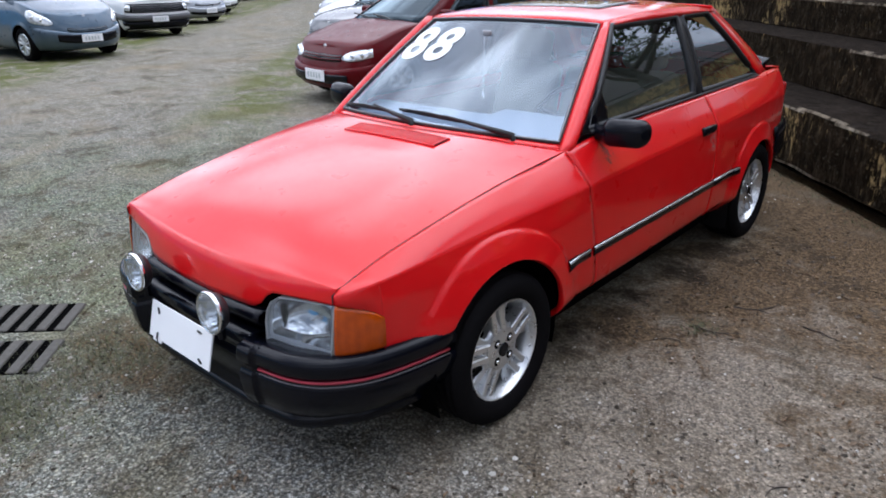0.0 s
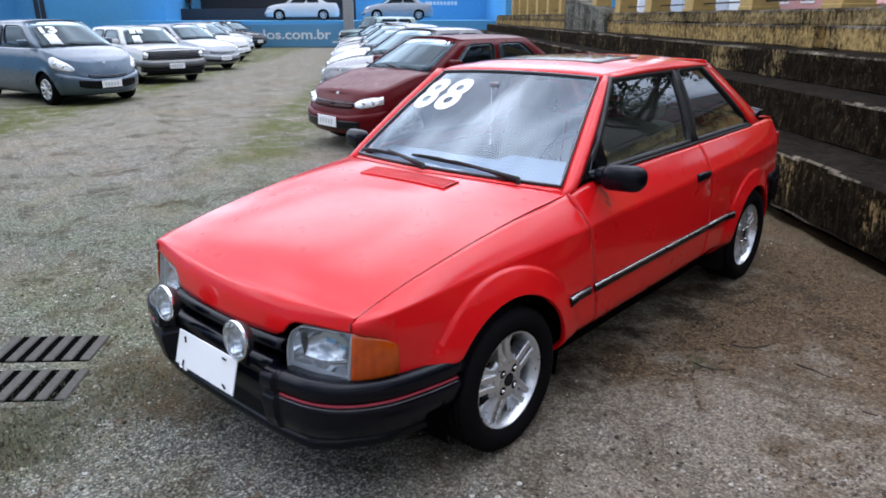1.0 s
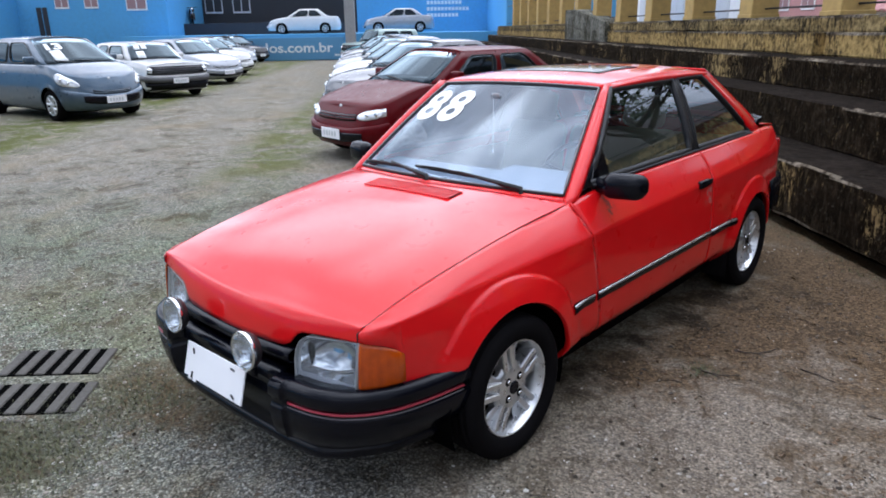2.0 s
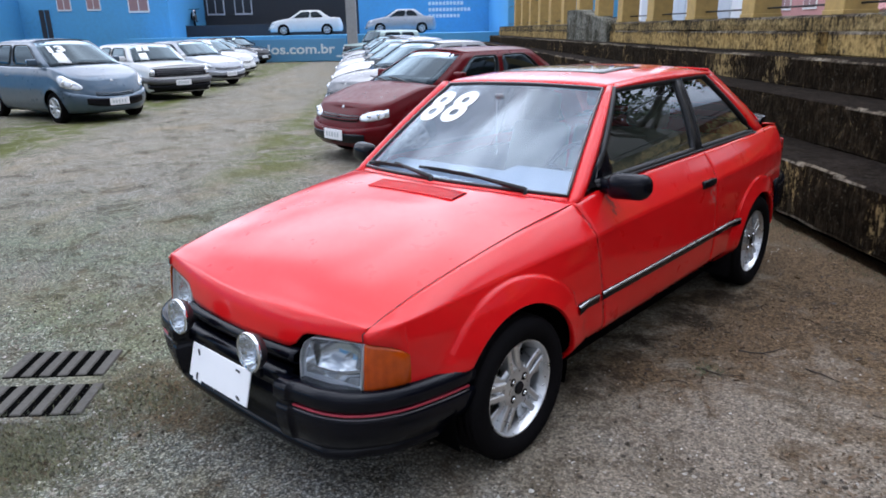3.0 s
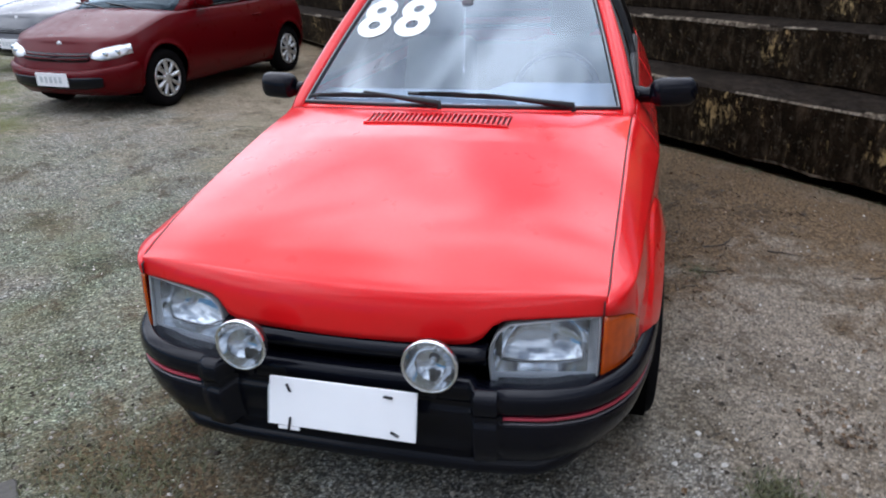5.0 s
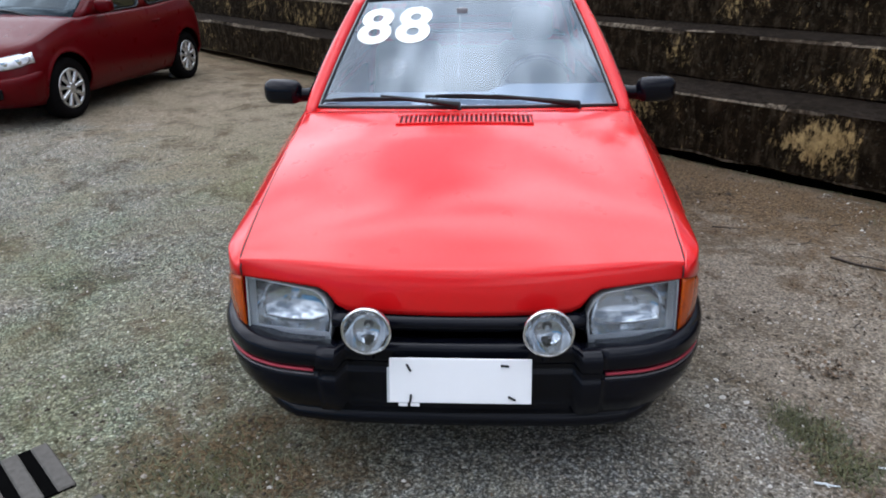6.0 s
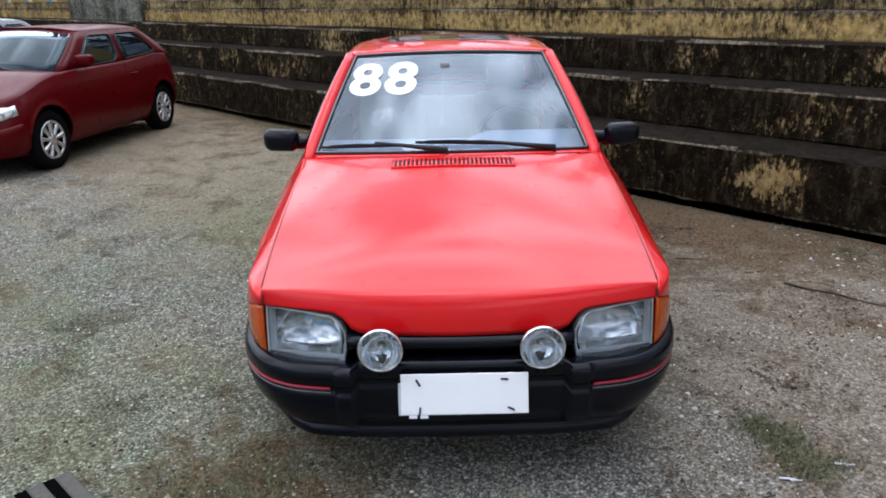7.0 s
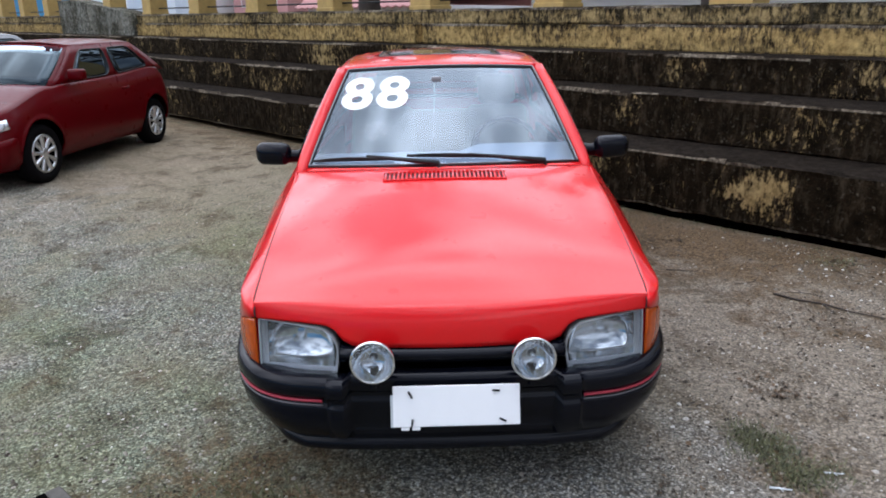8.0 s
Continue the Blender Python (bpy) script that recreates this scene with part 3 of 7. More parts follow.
def ground_height(u, v):
    """Low bumps, and a washed-out gutter with a ragged lip along the foot of the terrace."""
    if not -9 <= u <= 46:
        return -0.03
    p = P0 + U * u + V * v
    near = min(1, max(0, (5.5 - math.hypot(p.x, p.y - 1.9)) / 2.9))
    fall = (-0.014 + 0.00647 * p.y + 0.01447 * p.x) * near * near * (3 - 2 * near)
    lip = 0.02 + 0.045 * noise.noise(Vector((u * 1.4, 0, 5))) + 0.03 * noise.noise(Vector((u * 4.3, 0, 2)))
    k = min(1, max(0, (lip + 0.03 - v) / 0.06))
    return fall + 0.008 * noise.noise(Vector((u * 0.7, v * 0.7, 3))) + 0.006 * noise.noise(Vector((u * 2.3, v * 2.3, 7))) - 0.03 * max(0, 1 - v / 0.3) * (1 if v > 0 else 0) - 0.13 * k * k * (3 - 2 * k) * min(1, max(0.15, (5.5 - u) / 2))


def ground_sheet():
    bm = bmesh.new()
    us = [-400, -120, -40, -14, -9] + steps(-8, 10, 200) + steps(10.5, 46, 70) + [70, 140, 400]
    vs = [-400, -120, -40, -12, -4, -1.0, -0.3] + steps(-0.08, 0.24, 17) + [0.3, 0.4, 0.55] + steps(0.65, 7.5, 90) + steps(7.9, 16, 20) + [22, 40, 120, 400]
    sheet(bm, [[W(u, v, ground_height(u, v)) for u in us] for v in vs])
    bmesh.ops.recalc_face_normals(bm, faces=bm.faces)
    return tagged(part("ground", bm, GRAVEL), "grey gravel and packed dirt yard with weedy patches", "ground", kind="structure")


ground_sheet()
UA, UB = -7.0, 36.0
slab("wall_terrace_1", UA, UB, 0.0, -1.6, 0.055, 0.52, MOULD, "lowest terrace step of blackened mouldy concrete", 0.02)
slab("wall_terrace_2", UA, UB, -0.6, -1.9, 0.515, 0.905, MOULD, "second terrace step of blackened mouldy concrete")
slab("wall_terrace_3", UA, UB, -1.2, -2.2, 0.9, 1.225, MOULD, "third terrace step of blackened mouldy concrete")
slab("wall_terrace_4", UA, UB, -1.7, -2.5, 1.22, 1.485, OCHRE, "ochre limewashed parapet course, stained black")
slab("wall_terrace_5", UA, UB, -1.73, -2.45, 1.487, 1.67, COPING, "ochre parapet coping, mouldy and chipped")
# footing coloured black so the gap under the wall shows as deep shade
slab("wall_footing", UA, UB, -0.3, -1.5, -0.4, 0.05, SHADE, "recessed footing under the terrace wall, blackened as shade")


def pillar(u):
    bm = bmesh.new()
    block(bm, (u - 0.205, -2.2, 1.66), (u + 0.205, -1.8, 3.75), 0.02)
    block(bm, (u - 0.215, -2.21, 1.66), (u + 0.215, -1.79, 1.72), 0.008)
    bmesh.ops.transform(bm, matrix=YARD, verts=bm.verts)
    bmesh.ops.recalc_face_normals(bm, faces=bm.faces)
    return tagged(part("pillar", bm, OCHRE_PAINT, smooth=False), "square ochre plastered pillar on the terrace parapet", "pillar", "row of ochre pillars on the parapet")


for k in range(-1, 15):
    pillar(0.62 + 2.15 * k)
# ---- beyond the yard ----
def wall_block(name, lo, hi, material, label, category="wall", bevel=0.01):
    bm = bmesh.new()
    block(bm, lo, hi, bevel)
    bmesh.ops.transform(bm, matrix=YARD, verts=bm.verts)
    bmesh.ops.recalc_face_normals(bm, faces=bm.faces)
    return tagged(part(name, bm, material, smooth=False), label, category, kind="structure")


CONCRETE = plain("grey_concrete", (0.3, 0.3, 0.3), 0.9, vary=0.25, scale=12, bump=0.2)
DARKWALL = plain("dark_grey_facade", (0.03, 0.033, 0.04), 0.8, vary=0.3, scale=5)
WHITEWASH = plain("white_plaster", (0.84, 0.85, 0.86), 0.85, vary=0.08, scale=5, bump=0.1)
PINKTILE = plain("pale_red_roof_tile", (0.5, 0.26, 0.25), 0.85, vary=0.2, scale=25, bump=0.2)
SHUTTER = plain("grey_shutter", (0.6, 0.63, 0.67), 0.6, vary=0.12, scale=20)
BARK = plain("dark_bark", (0.045, 0.035, 0.028), 0.95, vary=0.5, scale=25, bump=0.6)
PINKPANE = plain("curtained_window", (0.34, 0.2, 0.2), 0.5, vary=0.2)

wall_block("wall_platform", (37.0, -2.0, -0.1), (47.0, 18.9, 1.4), BLUE, "raised display platform painted blue")
wall_block("wall_blue_end", (46.0, -9.0, 0.0), (46.4, 6.6, 5.5), BLUE, "tall blue end wall of the car yard")
wall_block("wall_blue_side", (36.0, -9.0, -0.1), (46.0, -2.2, 5.0), BLUE, "blue side building of the car yard")
# unseen wall, added behind the camera to close off the low sky
wall_block("wall_yard_back", (-14.3, -2.2, -0.1), (-14.0, 30.0, 4.0), CONCRETE, "plain wall added out of view to close the yard")
wall_block("wall_yard_side", (-14.0, 26.0, -0.1), (46.0, 26.3, 3.6), BLUE, "plain blue wall along the yard")


def building(name, u0, v0, u1, v1, z0, z1, material, label, windows, face, roof=CONCRETE):
    """A far building: wall, flat roof and windows with frame and pane, on the side named by face."""
    b = thing(name, label, "building")
    bm = bmesh.new()
    block(bm, (u0, v0, z0), (u1, v1, z1), 0.02)
    bmesh.ops.transform(bm, matrix=YARD, verts=bm.verts)
    bmesh.ops.recalc_face_normals(bm, faces=bm.faces)
    part("wall", bm, material, b, smooth=False)
    bm = bmesh.new()
    block(bm, (u0 - 0.3, v0 - 0.3, z1), (u1 + 0.3, v1 + 0.3, z1 + 0.25), 0.02)
    bmesh.ops.transform(bm, matrix=YARD, verts=bm.verts)
    bmesh.ops.recalc_face_normals(bm, faces=bm.faces)
    part("roof", bm, roof, b, smooth=False)
    for c, z, w, h, frame_m, pane_m in windows:
        def at(bm, d0, d1, w2, h2, cut=0.0):
            if face == "u":
                block(bm, (u0 - d1, c - w2 / 2, z - h2 / 2), (u0 - d0, c + w2 / 2, z + h2 / 2), 0.01)
            else:
                block(bm, (c - w2 / 2, v1 + d0, z - h2 / 2), (c + w2 / 2, v1 + d1, z + h2 / 2), 0.01)
            bmesh.ops.transform(bm, matrix=YARD, verts=bm.verts)
            bmesh.ops.recalc_face_normals(bm, faces=bm.faces)
        bm = bmesh.new()
        at(bm, -0.02, 0.05, w, h)
        win = part("window", bm, frame_m, b, smooth=False)
        for sx in (-0.25, 0.25):
            bm = bmesh.new()
            keep_c, c = c, c + sx * w * 0.94
            at(bm, 0.03, 0.06, w * 0.42, h * 0.84)
            c = keep_c
            part("window_pane", bm, pane_m, win, smooth=False)
    return b


wall_block("wall_ledge", (43.4, 7.0, 1.39), (47.9, 18.9, 2.1), DARKWALL, "dark raised ledge behind the display platform")
building("blue_house", 40.5, 17.4, 52.0, 36.0, 0.0, 6.5, BLUE, "blue plastered building behind the parked cars", [(19.1, 3.5, 1.2, 1.3, WHITEWASH, PINKPANE), (21.7, 3.6, 0.8, 1.2, WHITEWASH, PINKPANE), (23.4, 3.6, 0.8, 1.2, WHITEWASH, PINKPANE), (24.6, 2.0, 0.7, 2.6, BLUE, DARKWALL)], "u")
building("dark_house", 48.0, 6.2, 58.0, 19.6, 0.0, 7.0, DARKWALL, "dark grey house with white-framed windows", [(16.6, 3.5, 1.2, 1.4, SHUTTER, DARKWALL), (14.7, 3.5, 1.2, 1.4, SHUTTER, DARKWALL)], "u")
building("white_house", 33.5, -24.0, 62.0, -14.0, 0.0, 7.0, WHITEWASH, "long white building across the street with grey shutters", [(36.0 + 3.2 * k, 2.9, 2.2, 2.2, SHUTTER, SHUTTER) for k in range(8)], "v")
building("pink_house", 27.6, -24.0, 32.6, -15.0, 0.0, 5.2, PINKTILE, "narrow house with faded red walls across the street", [(29.0, 2.7, 1.1, 1.1, WHITEWASH, PINKPANE), (31.2, 2.7, 1.1, 1.1, WHITEWASH, PINKPANE)], "v")


def gable_house():
    h = thing("tiled_house", "white house with a faded red tiled roof across the street", "house")
    bm = bmesh.new()
    block(bm, (17.0, -20.4, 0.0), (25.4, -14.6, 2.05), 0.02)
    bmesh.ops.transform(bm, matrix=YARD, verts=bm.verts)
    bmesh.ops.recalc_face_normals(bm, faces=bm.faces)
    part("wall", bm, WHITEWASH, h, smooth=False)
    for v0, v1 in ((-14.2, -17.5), (-20.8, -17.5)):
        bm = bmesh.new()
        rows = []
        for i in range(15):
            t = i / 14
            for dz in (0.0, 0.05):
                rows.append([W(u, v0 + (v1 - v0) * t, 1.98 + 1.95 * t + dz + 0.03 * math.sin(u * 14)) for u in steps(16.6, 25.8, 140)])
        sheet(bm, rows, flip=v0 < -18)
        part("roof", bm, PINKTILE, h, "faded red tiles", thick=0.06)
    return h


gable_house()


def hipped_house():
    """A low white house behind the terrace under a dark hipped roof."""
    h = thing("hipped_house", "white house with a dark hipped tile roof behind the terrace", "house")
    bm = bmesh.new()
    block(bm, (0.6, -18.4, 0.0), (10.4, -11.6, 2.45), 0.02)
    bmesh.ops.transform(bm, matrix=YARD, verts=bm.verts)
    bmesh.ops.recalc_face_normals(bm, faces=bm.faces)
    part("wall", bm, WHITEWASH, h, smooth=False)
    tile = plain("dark_roof_tile", (0.035, 0.028, 0.024), 0.9, vary=0.5, scale=3, bump=0.5)
    bm = bmesh.new()
    eaves = [W(u, v, 2.4) for u, v in ((0.0, -11.0), (11.0, -11.0), (11.0, -19.0), (0.0, -19.0))]
    ridge = [W(4.6, -15.0, 6.3), W(6.4, -15.0, 6.3)]
    ev, rv = [bm.verts.new(p) for p in eaves], [bm.verts.new(p) for p in ridge]
    for f in ((ev[0], ev[1], rv[1], rv[0]), (ev[1], ev[2], rv[1]), (ev[2], ev[3], rv[0], rv[1]), (ev[3], ev[0], rv[0])):
        bm.faces.new(f)
    bmesh.ops.recalc_face_normals(bm, faces=bm.faces)
    part("roof", bm, tile, h, "dark hipped tile roof", smooth=False, thick=0.1)
    return h


hipped_house()


def sign():
    s = thing("yard_sign", "long blue sign with white lettering on the platform front", "sign")
    bm = bmesh.new()
    block(bm, (36.88, 6.75, 0.02), (36.98, 18.0, 1.22), 0.015)
    bmesh.ops.transform(bm, matrix=YARD, verts=bm.verts)
    bmesh.ops.recalc_face_normals(bm, faces=bm.faces)
    part("board", bm, plain("sign_blue", (0.11, 0.3, 0.5), 0.6, vary=0.08, scale=4), s, smooth=False)
    bm = letters("veiculos.com.br", 0.72, 0.014, 0, 1.0, 0.01)
    wide = max(v.co.x for v in bm.verts)
    for v in bm.verts:
        v.co = W(36.86 - v.co.z, 12.95 - 5.6 * v.co.x / wide, 0.42 + v.co.y)
    bmesh.ops.recalc_face_normals(bm, faces=bm.faces)
    part("lettering", bm, LETTER, s, "white lettering", smooth=False)
    bm = bmesh.new()
    block(bm, (36.86, 7.0, 0.22), (36.88, 7.3, 0.32), 0.004)
    bmesh.ops.transform(bm, matrix=YARD, verts=bm.verts)
    part("small_mark", bm, LETTER, s, smooth=False)
    return s


sign()
for name, lo, hi, mt, label, cat in (("concrete_post", (36.3, 6.05, 0.0), (36.75, 6.6, 6.0), CONCRETE, "tall grey concrete post beside the sign", "post"),):
    bm = bmesh.new()
    block(bm, lo, hi, 0.03)
    bmesh.ops.transform(bm, matrix=YARD, verts=bm.verts)
    bmesh.ops.recalc_face_normals(bm, faces=bm.faces)
    tagged(part(name, bm, mt, smooth=False), label, cat)
# number painted on the blue wall, kept as bars
panel = thing("wall_lettering", "rows of white painted bars on the blue wall", "lettering")
for z, w in ((3.15, 2.4), (2.75, 3.0), (2.35, 2.2)):
    for k in range(int(w / 0.24)):
        bm = bmesh.new()
        block(bm, (45.96, 1.7 - 0.24 * k, z), (45.995, 1.88 - 0.24 * k, z + 0.22), 0.004)
        bmesh.ops.transform(bm, matrix=YARD, verts=bm.verts)
        bmesh.ops.recalc_face_normals(bm, faces=bm.faces)
        part("painted_bar", bm, LETTER, panel, smooth=False)
# railing between the pillars
rail = thing("parapet_railing", "thin dark metal rails between the ochre pillars", "railing")
for z in (1.79, 2.62):
    bm = bmesh.new()
    tube(bm, [W(u, -2.0, z) for u in steps(-4.0, 34.0, 12)], 0.014, 6)
    part("rail", bm, SEAL, rail)
# sloping stub wall on the terrace
bm = bmesh.new()
rows = []
for v in (-1.62, -2.1):
    rows.append([W(u, v, z) for u, z in ((13.9, 1.2), (18.4, 1.2), (18.4, 2.05), (17.4, 2.05), (13.9, 1.68))])
sheet(bm, rows, wrap=True)
for r in rows:
    bm.faces.new([bm.verts.new(p) for p in r])
bmesh.ops.remove_doubles(bm, verts=bm.verts, dist=1e-4)
bmesh.ops.recalc_face_normals(bm, faces=bm.faces)
tagged(part("wall_stair_cheek", bm, mossy("pale_stained_plaster", (0.34, 0.33, 0.28), (0.05, 0.05, 0.035), 0.5, 0.07), smooth=False), "pale sloping stair cheek with a mossy top", "wall", kind="structure")
# short buttresses on the lowest steps
for u, v, z0, z1 in ((-1.62, 0.1, 0.0, 0.52), (-1.7, -0.5, 0.515, 0.905), (5.0, -1.6, 1.225, 1.48)):
    bm = bmesh.new()
    block(bm, (u - 0.22, v - 0.25, z0), (u + 0.22, v + 0.03, z1 + 0.004), 0.02)
    bmesh.ops.transform(bm, matrix=YARD, verts=bm.verts)
    bmesh.ops.recalc_face_normals(bm, faces=bm.faces)
    tagged(part("buttress", bm, OCHRE, smooth=False), "short ochre-stained buttress on the terrace", "buttress", "buttresses on the terrace")


def leaf_material(name, a, b):
    m, nt, bs = shader(name)
    info = nt.nodes.new("ShaderNodeNewGeometry")
    nt.links.new(ramp_of(nt, info.outputs["Random Per Island"], (0.0, a), (1.0, b)), bs.inputs["Base Color"])
    put(bs, Roughness=0.55)
    return m


LEAF = leaf_material("tree_leaves", (0.018, 0.04, 0.01), (0.07, 0.12, 0.025))
GRASS = leaf_material("grass_blades", (0.03, 0.038, 0.012), (0.12, 0.115, 0.045))


def tree(u, v, height, spread, seed, leaves, low=3.4):
    """A trunk with limbs and a ragged crown of single leaves."""
    rng = random.Random(seed)
    t = thing("tree", "broad leafy tree with a dark trunk behind the terrace", "tree", "trees along the street")
    base = W(u, v, 0.0)
    bm = bmesh.new()
    top = base + Vector((0.3, 0.2, height * 0.55))
    tube(bm, [base, base.lerp(top, 0.3) + Vector((0.06, 0, 0)), base.lerp(top, 0.65) - Vector((0.05, 0.04, 0)), top], [0.3, 0.24, 0.2, 0.15], 12)
    part("trunk", bm, BARK, t, "dark rough trunk")
    tips, bm = [], bmesh.new()
    for k in range(13):
        a, out = 2.4 * k + rng.uniform(-0.3, 0.3), spread * rng.uniform(0.5, 1.0)
        start = base.lerp(top, rng.uniform(0.65, 1.0))
        end = start + Vector((math.cos(a) * out, math.sin(a) * out, rng.uniform(0.1, 0.42) * height))
        mid = start.lerp(end, 0.5) + Vector((rng.uniform(-0.3, 0.3), rng.uniform(-0.3, 0.3), rng.uniform(0.1, 0.6)))
        tube(bm, [start, mid, end], [0.09, 0.055, 0.015], 7)
        tips += [mid.lerp(end, f) + Vector((rng.uniform(-0.5, 0.5), rng.uniform(-0.5, 0.5), rng.uniform(-0.4, 0.4))) for f in (0.1, 0.35, 0.6, 0.8, 1.0)]
    part("limbs", bm, BARK, t)
    bm = bmesh.new()
    for _ in range(leaves):
        c = rng.choice(tips)
        p = c + Vector((rng.gauss(0, 0.27), rng.gauss(0, 0.27), rng.gauss(0, 0.2)))
        d = Vector((rng.uniform(-1, 1), rng.uniform(-1, 1), rng.uniform(-0.8, 0.3))).normalized()
        s = d.cross(Vector((rng.uniform(-1, 1), rng.uniform(-1, 1), 1))).normalized()
        L, w = rng.uniform(0.1, 0.2), rng.uniform(0.03, 0.06)
        bm.faces.new([bm.verts.new(q) for q in (p, p + d * L * 0.5 + s * w, p + d * L, p + d * L * 0.5 - s * w)])
    part("crown", bm, LEAF, t, "uneven crown of small dark leaves", smooth=False)
    return t


tree(9.05, -4.2, 7.2, 4.2, 3, 8000)
tree(3.9, -8.6, 8.5, 4.0, 5, 9000)
# unseen tree, added to be mirrored in the paint and glass
tree(-5.5, -5.0, 9.0, 4.6, 8, 8000)
twig = thing("hanging_twig", "dark leafy twig hanging before the sky", "twig")
rng = random.Random(5)
bm = bmesh.new()
tip = [W(7.6, -3.8, 5.6), W(6.4, -3.2, 3.8), W(5.6, -3.0, 3.0), W(5.4, -2.95, 2.3)]
tube(bm, tip, [0.03, 0.014, 0.008, 0.003], 6)
part("stem", bm, BARK, twig)
bm = bmesh.new()
for _ in range(480):
    p = tip[2].lerp(tip[3], rng.random()) + Vector((rng.gauss(0, 0.12), rng.gauss(0, 0.12), rng.gauss(0, 0.14)))
    d = Vector((rng.uniform(-1, 1), rng.uniform(-1, 1), rng.uniform(-1, 0.2))).normalized()
    s = d.cross(Vector((0, 0.3, 1))).normalized()
    bm.faces.new([bm.verts.new(q) for q in (p, p + d * 0.06 + s * 0.03, p + d * 0.13, p + d * 0.06 - s * 0.03)])
part("leaves", bm, LEAF, twig, smooth=False)

# ---- the red hatchback: x to its left side, y to its tail ----
SIDE = {  # lines along the flank: rows of y, x, z from the sill to the top edge
    "sill": [(0.18, 0.64, 0.22), (0.5, 0.68, 0.235), (0.9, 0.7, 0.24), (1.3, 0.705, 0.24), (2.6, 0.705, 0.24), (3.5, 0.69, 0.25), (3.86, 0.64, 0.28)],
    "low": [(0.18, 0.675, 0.34), (0.5, 0.75, 0.34), (0.9, 0.782, 0.34), (1.3, 0.79, 0.34), (2.6, 0.791, 0.34), (3.4, 0.779, 0.345), (3.86, 0.7, 0.38)],
    "mid": [(0.18, 0.68, 0.5), (0.3, 0.718, 0.5), (0.5, 0.762, 0.5), (0.8, 0.788, 0.5), (1.3, 0.802, 0.5), (2.6, 0.804, 0.5), (3.3, 0.791, 0.5), (3.7, 0.757, 0.5), (3.86, 0.71, 0.5)],
    "high": [(0.18, 0.648, 0.6), (0.205, 0.674, 0.602), (0.25, 0.706, 0.606), (0.3, 0.722, 0.61), (0.5, 0.75, 0.63), (0.8, 0.775, 0.645), (1.3, 0.799, 0.65), (2.6, 0.802, 0.66), (3.3, 0.789, 0.66), (3.7, 0.755, 0.66), (3.86, 0.709, 0.66)],
    "crease": [(0.18, 0.655, 0.688), (0.205, 0.672, 0.694), (0.25, 0.7, 0.702), (0.3, 0.711, 0.706), (0.4, 0.722, 0.711), (0.6, 0.736, 0.724), (0.8, 0.754, 0.737), (1.0, 0.771, 0.747), (1.35, 0.794, 0.761), (2.0, 0.797, 0.776), (2.6, 0.797, 0.784), (3.3, 0.786, 0.79), (3.7, 0.755, 0.786), (3.86, 0.7, 0.78)],
    "top": [(0.18, 0.646, 0.69), (0.205, 0.648, 0.7), (0.25, 0.65, 0.716), (0.3, 0.651, 0.73), (0.4, 0.654, 0.755), (0.6, 0.661, 0.793), (0.8, 0.667, 0.825), (1.0, 0.674, 0.852), (1.33, 0.688, 0.884), (1.5, 0.7, 0.915), (2.0, 0.704, 0.93), (2.6, 0.706, 0.93), (3.3, 0.702, 0.938), (3.55, 0.696, 0.945), (3.72, 0.69, 0.93), (3.86, 0.65, 0.9)],
}
HUBS = ((0.8, 0.338), (3.2, 0.312))
WHEEL_Z = 0.283


def flank(y, z):
    """x of the car's side at y, z, with the flared wheel arches."""
    pts = [curve_at(SIDE[n], y) for n in ("sill", "low", "mid", "high", "crease")]
    x = curve_at([(p[1], p[0]) for p in pts], z)[0]
    for yc, r in HUBS:
        d = math.hypot(y - yc, z - WHEEL_Z) - r
        if d < 0.1:  # a rounded flare with a distinct outer edge
            k = 1 - max(0, d) / 0.1
            x += 0.03 * (0.6 * min(1, k / 0.14) * (2 - min(1, k / 0.14)) * 0.5 + 0.7 * k) * (1 if d > -0.02 else 0.6)
    return x


def flank_columns():
    ys = set(steps(0.18, 3.86, 170)) | {0.19, 0.2, 0.21, 0.222, 0.24, 0.26, 0.28, 0.292, 0.298}
    for yc, r in HUBS:
        ys |= {yc + (r + 0.0005) * math.cos(math.pi * k / 40) for k in range(41)}
    seams = (1.355, 2.545)
    ys = [y for y in ys if all(abs(y - s) > 0.012 for s in seams)]
    for s in seams:
        ys += [s - 0.003, s + 0.003]
    return sorted(ys)


def seam_lean(y, z):
    """Door seams lean: the front one forward at the top."""
    k = max(0, 1 - abs(y - 1.355) / 0.19)
    return (0.62 - z) * 0.21 * k


def flank_rows(y0, y1):
    """Rows of points, from the sill or the wheel arch up to the top edge."""
    cols = []
    for y in [c for c in flank_columns() if y0 - 1e-6 <= c <= y1 + 1e-6]:
        low = curve_at(SIDE["sill"], y)[1]
        for yc, r in HUBS:
            if abs(y - yc) < r:
                low = max(low, WHEEL_Z + math.sqrt(r * r - (y - yc) ** 2))
        if y < 0.54:  # the bumper covers the wing below this line
            low = max(low, 0.474)
        cx, cz = curve_at(SIDE["crease"], y)
        tx, tz = curve_at(SIDE["top"], y)
        col = []
        for i in range(41):
            s = i / 40
            z = low + (cz - 0.008 - low) * s
            col.append((flank(y, z), y, z))
        for s in (0.0, 0.1, 0.3, 0.5, 0.7, 0.88, 1.0):
            col.append((flank(y, cz) * (1 - s) + tx * s + 0.006 * math.sin(math.pi * s), y, cz + (tz - cz) * s))
        cols.append([Vector((x, yy + seam_lean(yy, z), z)) for x, yy, z in col])
    return cols


def mirrored(rows, side):
    return [[Vector((p.x * side, p.y, p.z)) for p in r] for r in rows]


